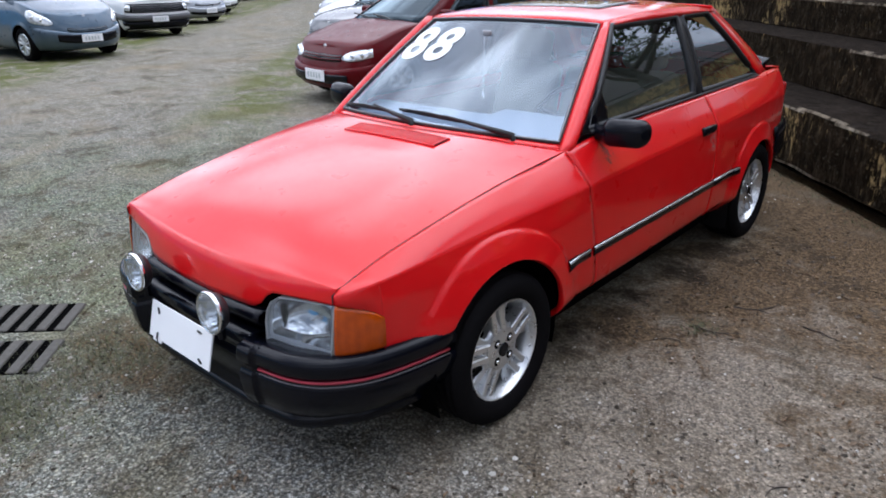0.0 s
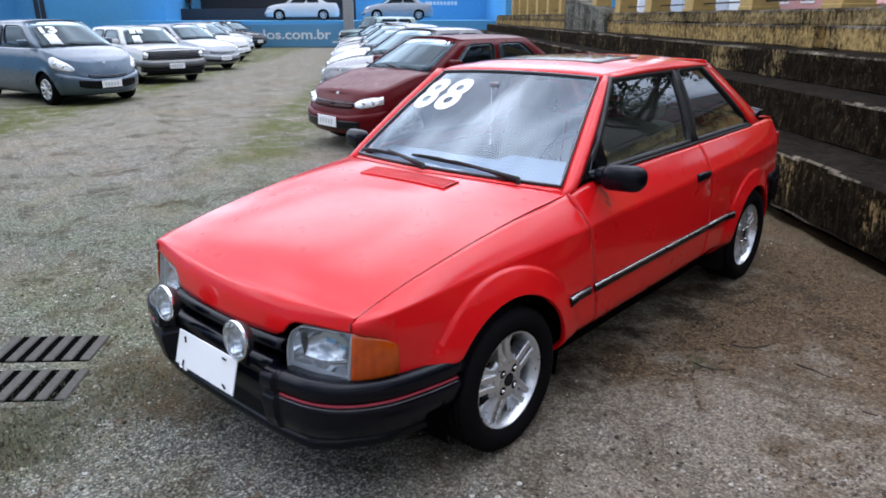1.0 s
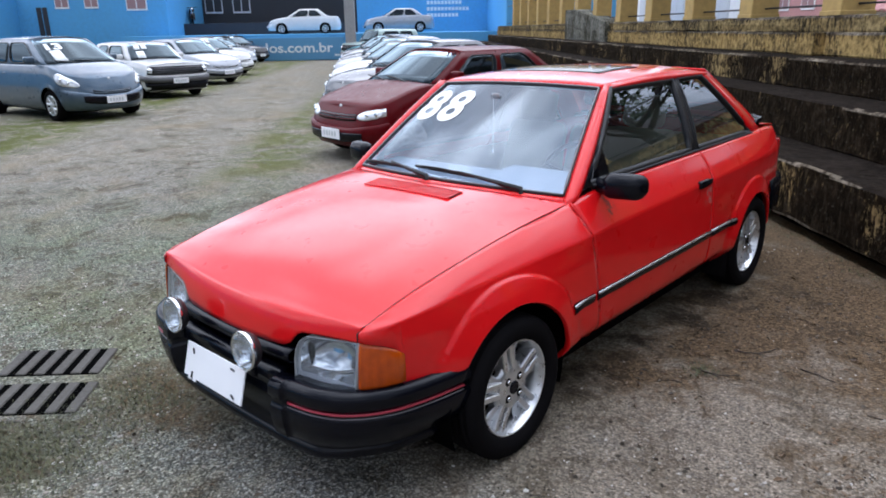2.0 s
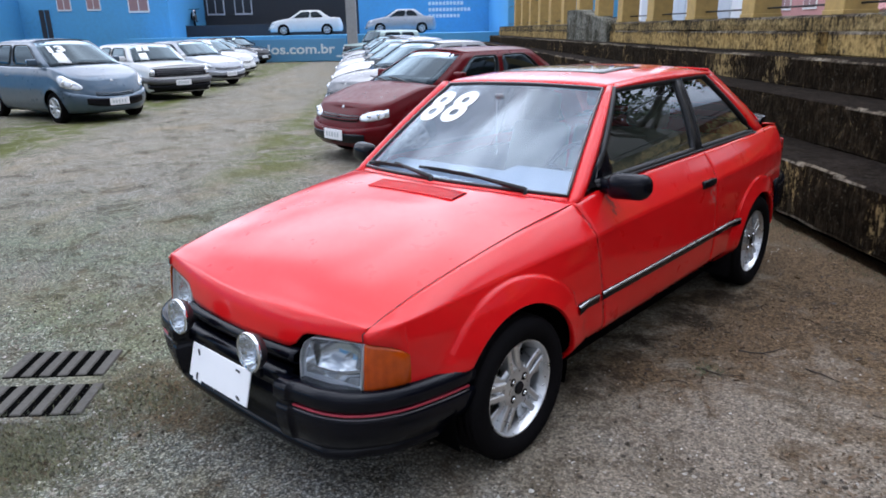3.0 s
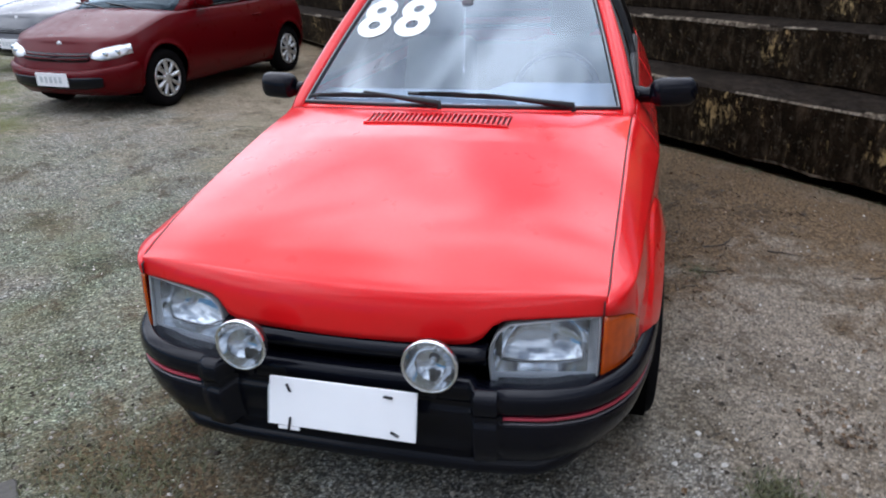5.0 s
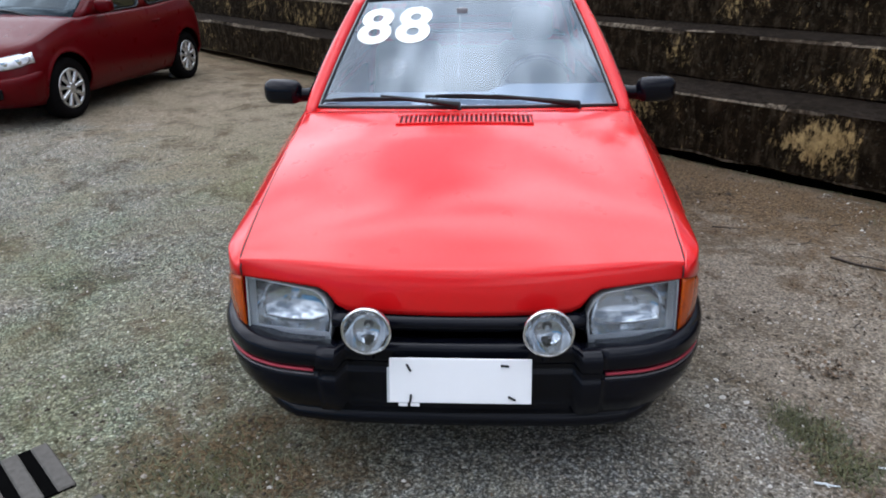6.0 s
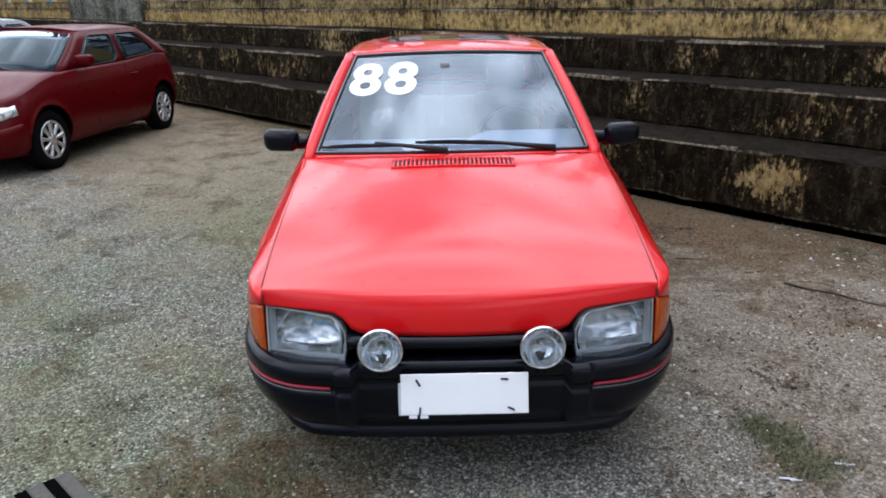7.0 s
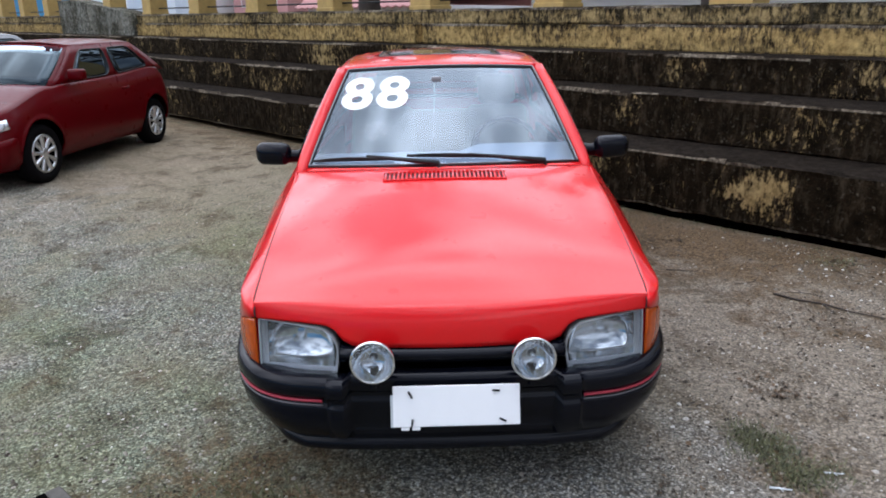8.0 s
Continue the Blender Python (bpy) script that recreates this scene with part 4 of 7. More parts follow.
def hood_front(x):
    """y of the nose at x."""
    return 0.09 + 0.085 * (abs(x) / 0.65) ** 2.2


def hood_low(x):
    """Height of the hood's lower lip at x: it drops between the headlamps."""
    return curve_at([(0, 0.57), (0.31, 0.574), (0.348, 0.586), (0.376, 0.62), (0.408, 0.638), (0.65, 0.651)], abs(x))[0]


def hood_z(x, y):
    tx, tz = curve_at(SIDE["top"], y)
    k = min(1, abs(x) / tx)
    even = 0.6066 + y * (0.5847 + y * (-0.7289 + y * (0.555 - y * 0.1651)))  # one smooth curve over the middle
    tz = even + (tz - even) * k**8
    return tz + (0.018 + 0.03 * min(1, (y - 0.1) / 0.8)) * (1 - k**2.4)


def hood_rows():
    xs = [0.649 * math.sin(math.pi / 2 * s) for s in steps(-1, 1, 61)]
    rows = []
    fit_edge = lambda x, y: x * (curve_at(SIDE["top"], y)[0] - 0.0045) / 0.649

    def top_z(x, y):  # the slope runs on over the nose
        return hood_z(x, max(y, 0.21)) - 0.34 * max(0, 0.21 - y) * (1 - min(1, abs(x) / 0.649) ** 6)

    def roll(x):  # how far back the rounded nose reaches
        return 0.012 + 0.036 * (1 - min(1, abs(x) / 0.649) ** 6)
    for s in steps(0, 1, 13):
        row = []
        for x in xs:
            front = hood_front(x) + 0.004
            a, b, c = Vector((front, 0.57)), Vector((front + 0.27 * roll(x), top_z(x, front + 0.27 * roll(x)))), Vector((front + roll(x), top_z(x, front + roll(x))))
            # the lip over the lamps is cut out of the same rounded nose
            k2, k1, k0 = a.y - 2 * b.y + c.y, 2 * (b.y - a.y), a.y - hood_low(x)
            start = (-k1 + math.sqrt(max(0, k1 * k1 - 4 * k2 * k0))) / (2 * k2)
            q = start + (1 - start) * s
            p = a * (1 - q) ** 2 + b * 2 * q * (1 - q) + c * q * q
            row.append(Vector((fit_edge(x, max(0.18, p.x)), p.x, p.y)))
        rows.append(row)
    for s in steps(0.02, 1, 44):
        row = []
        for x in xs:
            y0 = hood_front(x) + 0.004 + roll(x)
            y = y0 + (hood_back(x) - y0) * s
            row.append(Vector((fit_edge(x, max(0.18, y)), y, top_z(x, y))))
        rows.append(row)
    return rows


def hood_back(x):
    return 1.165 + 0.145 * (abs(x) / 0.65) ** 2


def screen_point(s, t):
    """The windscreen: s from -1 to 1 across, t from 0 at the cowl to 1 at the roof."""
    half = 0.636 + (0.484 - 0.636) * t
    bow = 0.055 * (1 - s * s)
    y, z = 1.34 + (1.862 - 1.34) * t - (0.108 - 0.066 * t) * (1 - s * s), 0.905 + (1.302 - 0.905) * t + bow * 0.3 + 0.012 * math.sin(math.pi * t)
    return Vector((half * s, y, z))


def glass_side(t, y):
    """The plane of the side windows: t 0 at the belt, 1 at the roof."""
    return Vector((0.695 + (0.533 - 0.695) * t + 0.012 * math.sin(math.pi * t), y, 0.932 + (1.31 - 0.932) * t))


def roof_edge(y):
    x, z = curve_at([(1.86, 0.5, 1.312), (1.95, 0.52, 1.324), (2.3, 0.528, 1.336), (2.7, 0.528, 1.332), (3.0, 0.522, 1.312)], y)
    return x, z


def roof_rows():
    rows = []
    for y in steps(1.862, 3.02, 25):
        ex, ez = roof_edge(y)
        top = curve_at([(1.86, 1.322), (1.92, 1.342), (2.1, 1.364), (2.4, 1.374), (2.8, 1.366), (3.02, 1.335)], y)[0]
        row = []
        for s in steps(-1, 1, 33):
            bow = 0.04 * (1 - s * s) if y < 1.9 else 0.0
            fade = max(0, 1 - (y - 1.862) / 0.25)
            row.append(Vector((ex * s, y - 0.0413 * (1 - s * s) * fade, ez + (top - ez) * (1 - abs(s) ** 3))))
        rows.append(row)
    return rows


def bumper_path(s):
    """Plan of the front bumper: s from -1 to 1; gives x, y and the outward normal."""
    k = abs(s)
    keys = [(0, 0.0, 0.022), (0.3, 0.3, 0.028), (0.5, 0.5, 0.052), (0.62, 0.6, 0.09), (0.72, 0.675, 0.155), (0.82, 0.735, 0.26), (0.92, 0.77, 0.4), (1.0, 0.79, 0.538)]
    x, y = curve_at(keys, k)
    x2, y2 = curve_at(keys, min(1, k + 0.01))
    x1, y1 = curve_at(keys, max(0, k - 0.01))
    t = Vector((x2 - x1, y2 - y1, 0)).normalized()
    n = Vector((t.y, -t.x, 0))
    sign = 1 if s >= 0 else -1
    return Vector((x * sign, y, 0)), Vector((n.x * sign, n.y, 0))


def wheel(parent, x, y, side, style="five"):
    """Tyre with grooves and an alloy rim of five paired spokes; side 1 faces +x."""
    m = pose(x, y, WHEEL_Z, 0, 0, 0 if side > 0 else 180)
    bm = bmesh.new()
    prof = [(0.176, -0.165), (0.205, -0.188), (0.25, -0.19), (0.272, -0.18), (0.281, -0.165)]
    for g in (-0.14, -0.105, -0.07, -0.035):
        prof += [(0.284, g - 0.012), (0.284, g + 0.008), (0.277, g + 0.009), (0.277, g + 0.012)]
    prof += [(0.284, -0.02), (0.28, -0.008), (0.27, 0.006), (0.252, 0.013), (0.225, 0.014), (0.203, 0.006), (0.194, -0.004), (0.192, -0.02)]
    lathe(bm, prof, 56)
    wh = part("wheel", bm, RUBBER, parent, "black tyre on an alloy rim")
    wh.matrix_local = m
    bm = bmesh.new()
    lathe(bm, [(0.17, -0.16), (0.16, -0.06), (0.168, -0.03), (0.176, -0.012), (0.18, -0.004), (0.184, -0.003), (0.184, -0.014)], 48)
    lathe(bm, [(0.0, -0.012), (0.022, -0.012), (0.024, -0.02), (0.026, -0.014), (0.07, -0.014), (0.08, -0.02), (0.084, -0.06), (0.05, -0.075)], 30)
    for k in range(5):  # arms with a deep slot along the middle
        a = 2 * math.pi * (k + 0.12) / 5
        rot = Matrix.Rotation(a, 4, "X")
        for off, w, lower in ((-0.021, 0.0125, 0.0), (0.021, 0.0125, 0.0), (0.0, 0.013, 0.026)):
            rows = []
            for r, xx in ((0.05, -0.016), (0.085, -0.018), (0.13, -0.021), (0.174, -0.02)):
                d = xx - (lower if r > 0.08 else 0.0)
                rows.append([rot @ Vector(q) for q in ((d - 0.05, off - w, r), (d - 0.004, off - w, r), (d, off - w * 0.7, r), (d, off + w * 0.7, r), (d - 0.004, off + w, r), (d - 0.05, off + w, r))])
            sheet(bm, rows, flip=True)
    for v in bm.verts:
        v.co.y, v.co.z = v.co.y * 1.035, v.co.z * 1.035
    rim = part("rim", bm, ALLOY, wh, "silver alloy rim with five paired spokes", smooth=True)
    e = rim.modifiers.new("edges", "EDGE_SPLIT")
    e.split_angle = radians(35)
    bm = bmesh.new()
    rows = []  # sunk web between the arms, cut by a window beside each arm
    turn = 2 * math.pi * 0.12 / 5
    for r, d in ((0.05, -0.03), (0.078, -0.036), (0.096, -0.046), (0.14, -0.058), (0.178, -0.052)):
        rows.append([Vector((d, -r * math.sin(turn + 2 * math.pi * q / 60), r * math.cos(turn + 2 * math.pi * q / 60))) for q in range(61)])
    web = lambda p: not (math.hypot(p.y, p.z) > 0.094 and 1 <= ((math.atan2(-p.y, p.z) - turn) / (2 * math.pi) * 60) % 12 < 6.6)
    sheet(bm, rows, keep=web)
    part("web", bm, ALLOY, wh, "sunk silver web between the arms", thick=0.012)
    bm = bmesh.new()
    lathe(bm, [(0.172, -0.11), (0.1, -0.112), (0.0, -0.112)], 32)
    part("brake", bm, SHADE, wh, "dark brake drum behind the rim")
    for k in range(4):
        bm = bmesh.new()
        a = 2 * math.pi * (k + 0.5) / 4
        seat = Matrix.Translation((0, 0.05 * math.cos(a), 0.05 * math.sin(a)))
        # flat black disc that paints the shade of a nut recess
        lathe(bm, [(0.0, -0.013), (0.0165, -0.013), (0.0175, -0.016)], 12, seat)
        shade_disc = part("nut_shade_disc", bm, SHADE, wh)
        bm = bmesh.new()
        lathe(bm, [(0.009, -0.02), (0.009, -0.008), (0.006, -0.005), (0.0, -0.005)], 6, seat)
        part("wheel_nut", bm, CHROME, shade_disc)
    # black disc standing in for the dark of the centre hole
    bm = bmesh.new()
    lathe(bm, [(0.026, -0.02), (0.026, -0.01), (0.014, -0.011), (0.0, -0.011)], 16)
    part("hub_hole_shade", bm, TRIM, wh)
    return wh


def lamp_outline(side):
    """Corners of a headlamp in x and z, from the inner lower one round."""
    return [(0.374, 0.475), (0.366, 0.535), (0.37, 0.57), (0.386, 0.604), (0.418, 0.626), (0.5, 0.636), (0.635, 0.647), (0.637, 0.477)]


def inset(poly, k):
    cx, cz = sum(p[0] for p in poly) / len(poly), sum(p[1] for p in poly) / len(poly)
    return [(cx + (x - cx) * k, cz + (z - cz) * k) for x, z in poly]


def lamp_y(x, z):
    return 0.091 + 0.075 * (abs(x) / 0.64) ** 2.2 + (z - 0.486) * 0.16


def ring_sheet(bm, rings, side, fill=False):
    rows = [[Vector((x * side, y, z)) for x, y, z in r] for r in rings]
    sheet(bm, rows, wrap=True, flip=side > 0)
    if fill:
        f = bm.faces.new([bm.verts.new(p) for p in rows[-1]][:: (1 if side > 0 else -1)])
    bmesh.ops.remove_doubles(bm, verts=bm.verts, dist=1e-5)
    bmesh.ops.recalc_face_normals(bm, faces=bm.faces)


LENS_PLAN = [(0.641, 0.166), (0.65, 0.172), (0.665, 0.187), (0.683, 0.21), (0.7, 0.239), (0.714, 0.268), (0.724, 0.295)]
LENS_TOP = (0.653, 0.651, 0.647, 0.641, 0.632, 0.619, 0.6)


def wing_rows():
    """The wing wraps round above the indicator up to the hood seam, and runs into the fender."""
    up = (0.0, 0.1, 0.3, 0.5, 0.7, 0.88, 1.0)

    def column(k):
        x, y = LENS_PLAN[k]
        f = k / (len(LENS_PLAN) - 1)
        ys = 0.2085 + 0.085 * f
        sx, sz = curve_at(SIDE["top"], ys)
        edge = 0.688 + 0.014 * f
        n = Vector((0.25 + 0.12 * k, -1 + 0.14 * k, 0)).normalized() * 0.004
        low = LENS_TOP[k] + 0.001
        y += 0.09 * (low - 0.486) * (1 - f)
        col = [Vector((x, y, low)) + n * 0.2, Vector((x, y, low + 0.0015)) + n, Vector((x, y, edge - 0.004)) + n]
        a, b = Vector((x, y + 0.008 * (1 - f), edge)) + n * 0.7, Vector((sx, ys, sz))
        return col + [a.lerp(b, q) + Vector((0, 0, 0.004 * math.sin(math.pi * q))) for q in up]

    y = 0.292
    cx, cz = curve_at(SIDE["crease"], y)
    tx, tz = curve_at(SIDE["top"], y)
    join = [Vector((flank(y, z), y, z)) for z in (LENS_TOP[-1] + 0.001, LENS_TOP[-1] + 0.0025, cz - 0.008)]
    join += [Vector((flank(y, cz) * (1 - q) + tx * q + 0.006 * math.sin(math.pi * q), y, cz + (tz - cz) * q)) for q in up]
    last = column(len(LENS_PLAN) - 1)
    rows = []
    for k in range(len(LENS_PLAN)):
        f = (k / (len(LENS_PLAN) - 1)) ** 1.6
        rows.append([p + (j - e) * f for p, j, e in zip(column(k), join, last)])
    return rows


def escort():
    car = thing("hatchback_car", "bright red two-door eighties hatchback with black bumpers, parked on gravel", "car", m=SLOPE)
    # flanks
    cols = flank_rows(0.18, 3.86)
    for side in (1, -1):
        def slice_of(y0, y1, keep=None):
            ys = flank_columns()
            rows = [c for c, y in zip(cols, ys) if y0 <= y <= y1]
            bm = bmesh.new()
            sheet(bm, mirrored(rows, side), flip=side > 0, keep=keep)
            return bm
        bm = slice_of(0.291, 1.353)
        sheet(bm, mirrored(wing_rows(), side), flip=side > 0)
        bmesh.ops.remove_doubles(bm, verts=bm.verts, dist=0.0004)
        part("front_fender", bm, RED, car, "red front wing with a flared arch", thick=0.006)
        part("door", slice_of(1.357, 2.543, lambda p: p.z > 0.292), DOOR_RED, car, "red door with scraped paint at the handle", thick=0.006)
        part("sill", slice_of(1.357, 2.543, lambda p: p.z < 0.284), RED, car, thick=0.006)
        part("rear_quarter", slice_of(2.547, 3.86), RED, car, "red rear wing with a flared arch", thick=0.006)
        for yc, r in HUBS:  # arch lips and liners
            bm = bmesh.new()
            rows = []
            for k in range(33):
                a = math.pi * (k - 1) / 30
                y, z = yc + r * math.cos(a), WHEEL_Z + r * math.sin(a)
                x = flank(y, z)
                z = max(z, 0.2)
                if y < 0.8 and z < 0.46:
                    continue
                rows.append([Vector((xx * side, y2, z2)) for xx, y2, z2 in ((x, y, z), (x - 0.012, yc + (r - 0.006) * math.cos(a), WHEEL_Z + (r - 0.006) * math.sin(a)), (x - 0.03, yc + (r + 0.01) * math.cos(a), WHEEL_Z + (r + 0.01) * math.sin(a)))])
            sheet(bm, rows, flip=side > 0)
            part("arch_lip", bm, RED, car)
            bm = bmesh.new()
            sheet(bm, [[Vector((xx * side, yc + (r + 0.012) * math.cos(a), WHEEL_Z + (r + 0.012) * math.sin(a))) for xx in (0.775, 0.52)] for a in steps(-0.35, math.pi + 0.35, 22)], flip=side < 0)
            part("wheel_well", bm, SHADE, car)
        # black rubbing strip with a bright insert
        bm, bs = bmesh.new(), bmesh.new()
        for y0, y1 in ((1.165, 1.335), (1.362, 2.54), (2.55, 2.88)):
            rows, bright = [], []
            for y in steps(y0, y1, max(3, int((y1 - y0) / 0.08))):
                rows.append([Vector(((flank(y, z) + d) * side, y, z)) for d, z in ((-0.003, 0.466), (0.005, 0.468), (0.009, 0.476), (0.009, 0.496), (0.006, 0.505), (-0.003, 0.508))])
                bright.append([Vector(((flank(y, z) + d) * side, y, z)) for d, z in ((0.0085, 0.4945), (0.0105, 0.4955), (0.0105, 0.5005), (0.006, 0.5065))])
            sheet(bm, rows, flip=side > 0)
            sheet(bs, bright, flip=side > 0)
        part("side_moulding", bm, TRIM, car, "black rubbing strip", thick=0.002)
        part("moulding_insert", bs, STRIP, car, "bright metal insert", thick=0.001)
        # door handle
        bm = bmesh.new()
        block(bm, (flank(2.42, 0.785) - 0.012, 2.36, 0.765), (flank(2.42, 0.785) + 0.014, 2.49, 0.805), 0.008)
        block(bm, (flank(2.42, 0.785) - 0.01, 2.495, 0.768), (flank(2.42, 0.785) + 0.006, 2.53, 0.798), 0.006)
        for v in bm.verts:
            v.co.x *= side
        bmesh.ops.recalc_face_normals(bm, faces=bm.faces)
        part("door_handle", bm, TRIM, car, "black pull handle")
        # mud flap
        bm = bmesh.new()
        block(bm, (0.62 * side, 2.86, 0.14), (0.79 * side, 2.872, 0.36), 0.004)
        bmesh.ops.recalc_face_normals(bm, faces=bm.faces)
        part("mud_flap", bm, RUBBER, car, "black mud flap")
    # hood
    bm = bmesh.new()
    sheet(bm, hood_rows(), flip=False)
    bmesh.ops.recalc_face_normals(bm, faces=bm.faces)
    if sum(f.normal.z for f in bm.faces) < 0:
        bmesh.ops.reverse_faces(bm, faces=bm.faces)
    hood = part("hood", bm, RED, car, "long red hood with faded paint", thick=0.006)
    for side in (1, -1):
        # dark tube added along the hood gap, standing in for its shade
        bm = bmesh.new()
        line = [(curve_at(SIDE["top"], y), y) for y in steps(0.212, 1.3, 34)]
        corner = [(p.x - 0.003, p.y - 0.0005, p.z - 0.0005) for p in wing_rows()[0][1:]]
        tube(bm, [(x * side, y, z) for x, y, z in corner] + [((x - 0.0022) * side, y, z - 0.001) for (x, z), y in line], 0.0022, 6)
        part("hood_gap_line", bm, SEAL, hood)
    # air intake in the hood: a panel painted dark as slot shade, and slats
    bm = bmesh.new()
    block(bm, (-0.265, 1.026, 0.0), (0.265, 1.111, 0.0055), 0.002)
    for v in bm.verts:
        v.co.z += hood_z(v.co.x, v.co.y)
    part("intake_panel", bm, plain("intake_slot_shade", (0.06, 0.006, 0.008), 0.8, gloss=0.2), hood, "dark slotted air intake")
    for k in range(29):
        x = -0.257 + 0.514 * k / 28
        bm = bmesh.new()
        block(bm, (x - 0.0045, 1.024, -0.002), (x + 0.0045, 1.113, 0.009), 0.0015, seg=1)
        for v in bm.verts:
            v.co.z += hood_z(v.co.x, v.co.y)
        part("intake_slat", bm, RED, hood)
    for y in (1.022, 1.114):
        bm = bmesh.new()
        block(bm, (-0.268, y - 0.003, -0.002), (0.268, y + 0.003, 0.008), 0.0015, seg=1)
        bmesh.ops.subdivide_edges(bm, edges=[e for e in bm.edges if e.calc_length() > 0.3], cuts=8)
        for v in bm.verts:
            v.co.z += hood_z(v.co.x, v.co.y)
        part("intake_rim", bm, RED, hood)
    # cowl strip between hood and windscreen
    bm = bmesh.new()
    rows = []
    for s in steps(-1, 1, 31):
        p = screen_point(s, 0.0)
        x = 0.657 * s
        a = Vector((x, hood_back(x) + 0.006, hood_z(x, hood_back(x)) - 0.003))
        b = Vector((p.x * 1.02, p.y - 0.004, p.z - 0.006))
        rows.append([a - Vector((0, 0, 0.03)), a, a.lerp(b, 0.5) + Vector((0, 0, 0.002)), b, b + Vector((0, 0.03, -0.03))])
    sheet(bm, rows)
    part("cowl", bm, RED, car, thick=0.002)
    # windscreen with rubber seal and bright bead
    bm = bmesh.new()
    sheet(bm, [[screen_point(s, t) for s in steps(-1, 1, 21)] for t in steps(0, 1, 13)])
    ws = part("windscreen", bm, GLASS, car, "raked windscreen full of sky reflections")
    ws.visible_shadow = False
    border = [screen_point(s, 0) for s in steps(-1, 1, 21)] + [screen_point(1, t) for t in steps(0, 1, 13)][1:] + [screen_point(s, 1) for s in steps(1, -1, 21)][1:] + [screen_point(-1, t) for t in steps(1, 0, 13)][1:-1]
    for nm, r, off, mt in (("windscreen_seal", 0.01, 0.0, SEAL), ("windscreen_bead", 0.0025, 0.0095, BEAD)):
        bm = bmesh.new()
        ring = [p + Vector((0, -0.53, 0.85)) * off for p in border]
        tube(bm, ring + ring[:2], r, 8, False)
        part(nm, bm, mt, car)
    # roof, pillars, rails
    bm = bmesh.new()
    sheet(bm, roof_rows())
    part("roof", bm, RED, car, "red roof panel", thick=0.01)
    for side in (1, -1):
        bm = bmesh.new()
        rows = []
        for t in steps(-0.1, 1.0, 16):
            a = screen_point(1, t) + Vector((0.004, 0.0, 0.002))
            y2 = 1.395 + (1.87 - 1.395) * t
            b = glass_side(max(0, t), y2)
            b.z = 0.925 + (1.318 - 0.925) * t
            mid = a.lerp(b, 0.5) + Vector((0.016, -0.014, 0.008))
            rows.append([Vector((p.x * side, p.y, p.z)) for p in (a - Vector((0, -0.02, 0.02)), a, a.lerp(mid, 0.5) + Vector((0.006, -0.006, 0.004)), mid, mid.lerp(b, 0.5) + Vector((0.006, -0.003, 0.002)), b, b - Vector((0.03, 0, 0)))])
        sheet(bm, rows, flip=side > 0)
        bmesh.ops.recalc_face_normals(bm, faces=bm.faces)
        part("windscreen_pillar", bm, RED, car, thick=0.002)
        bm = bmesh.new()  # rail over the side windows
        rows = []
        for y in steps(1.88, 3.02, 24):
            ex, ez = roof_edge(y)
            g = glass_side(0.985, y)
            rows.append([Vector((p[0] * side, p[1], p[2])) for p in ((ex - 0.004, y, ez + 0.002), (ex + 0.008, y, ez - 0.006), (g.x + 0.01, y, (ez + g.z) / 2), (g.x + 0.006, y, g.z), (g.x - 0.03, y, g.z))])
        sheet(bm, rows, flip=side < 0)
        bmesh.ops.recalc_face_normals(bm, faces=bm.faces)
        part("roof_rail", bm, RED, car, thick=0.002)
        bm = bmesh.new()  # rear pillar
        rows = []
        for t in steps(0, 1, 12):
            a = glass_side(t, 3.335 + (2.885 - 3.335) * t)
            b = glass_side(t, 3.53 + (3.02 - 3.53) * t) - Vector((0.012, 0, 0))
            c = glass_side(t, 3.56 + (3.05 - 3.56) * t) - Vector((0.06, 0, 0.0))
            rows.append([Vector((p.x * side, p.y, p.z)) for p in (a - Vector((0.03, 0, 0)), a, a.lerp(b, 0.5) + Vector((0.004, 0, 0)), b, c)])
        sheet(bm, rows, flip=side > 0)
        bmesh.ops.recalc_face_normals(bm, faces=bm.faces)
        part("rear_pillar", bm, RED, car, thick=0.003)
        # side glass with black frames
        for nm, corners in (("door_window", ((0.03, 1.46), (0.03, 2.47), (0.97, 2.515), (0.97, 1.875))), ("quarter_window", ((0.03, 2.56), (0.03, 3.315), (0.97, 2.88), (0.97, 2.575)))):
            q = [glass_side(t, y) for t, y in corners]
            bm = bmesh.new()
            rows = [[(q[0].lerp(q[1], s)).lerp(q[3].lerp(q[2], s), t) + Vector((0.012 * math.sin(math.pi * t) - 0.008, 0, 0)) for s in steps(0, 1, 9)] for t in steps(0, 1, 7)]
            rows = mirrored(rows, side)
            sheet(bm, rows, flip=side < 0)
            win = part(nm, bm, SIDEGLASS, car, "side window reflecting sky and trees")
            win.visible_shadow = False
            ring = rows[0] + [r[-1] for r in rows[1:]] + rows[-1][::-1][1:] + [r[0] for r in rows[::-1][1:-1]]
            bm = bmesh.new()
            tube(bm, ring + ring[:2], 0.017, 6, False)
            part("window_frame", bm, SEAL, win)
        bm = bmesh.new()
        sheet(bm, mirrored([[glass_side(t, y) + Vector((0.002, 0, 0)) for y in (2.475 + 0.04 * t, 2.5 + 0.045 * t, 2.565 + 0.01 * t)] for t in steps(0.0, 1.0, 7)], side), flip=side < 0)
        part("door_pillar", bm, SEAL, car, thick=0.01)
        bm = bmesh.new()  # black corner that carries the mirror
        tri = [glass_side(0.0, 1.4), glass_side(0.0, 1.62), glass_side(0.34, 1.62), glass_side(0.42, 1.61)]
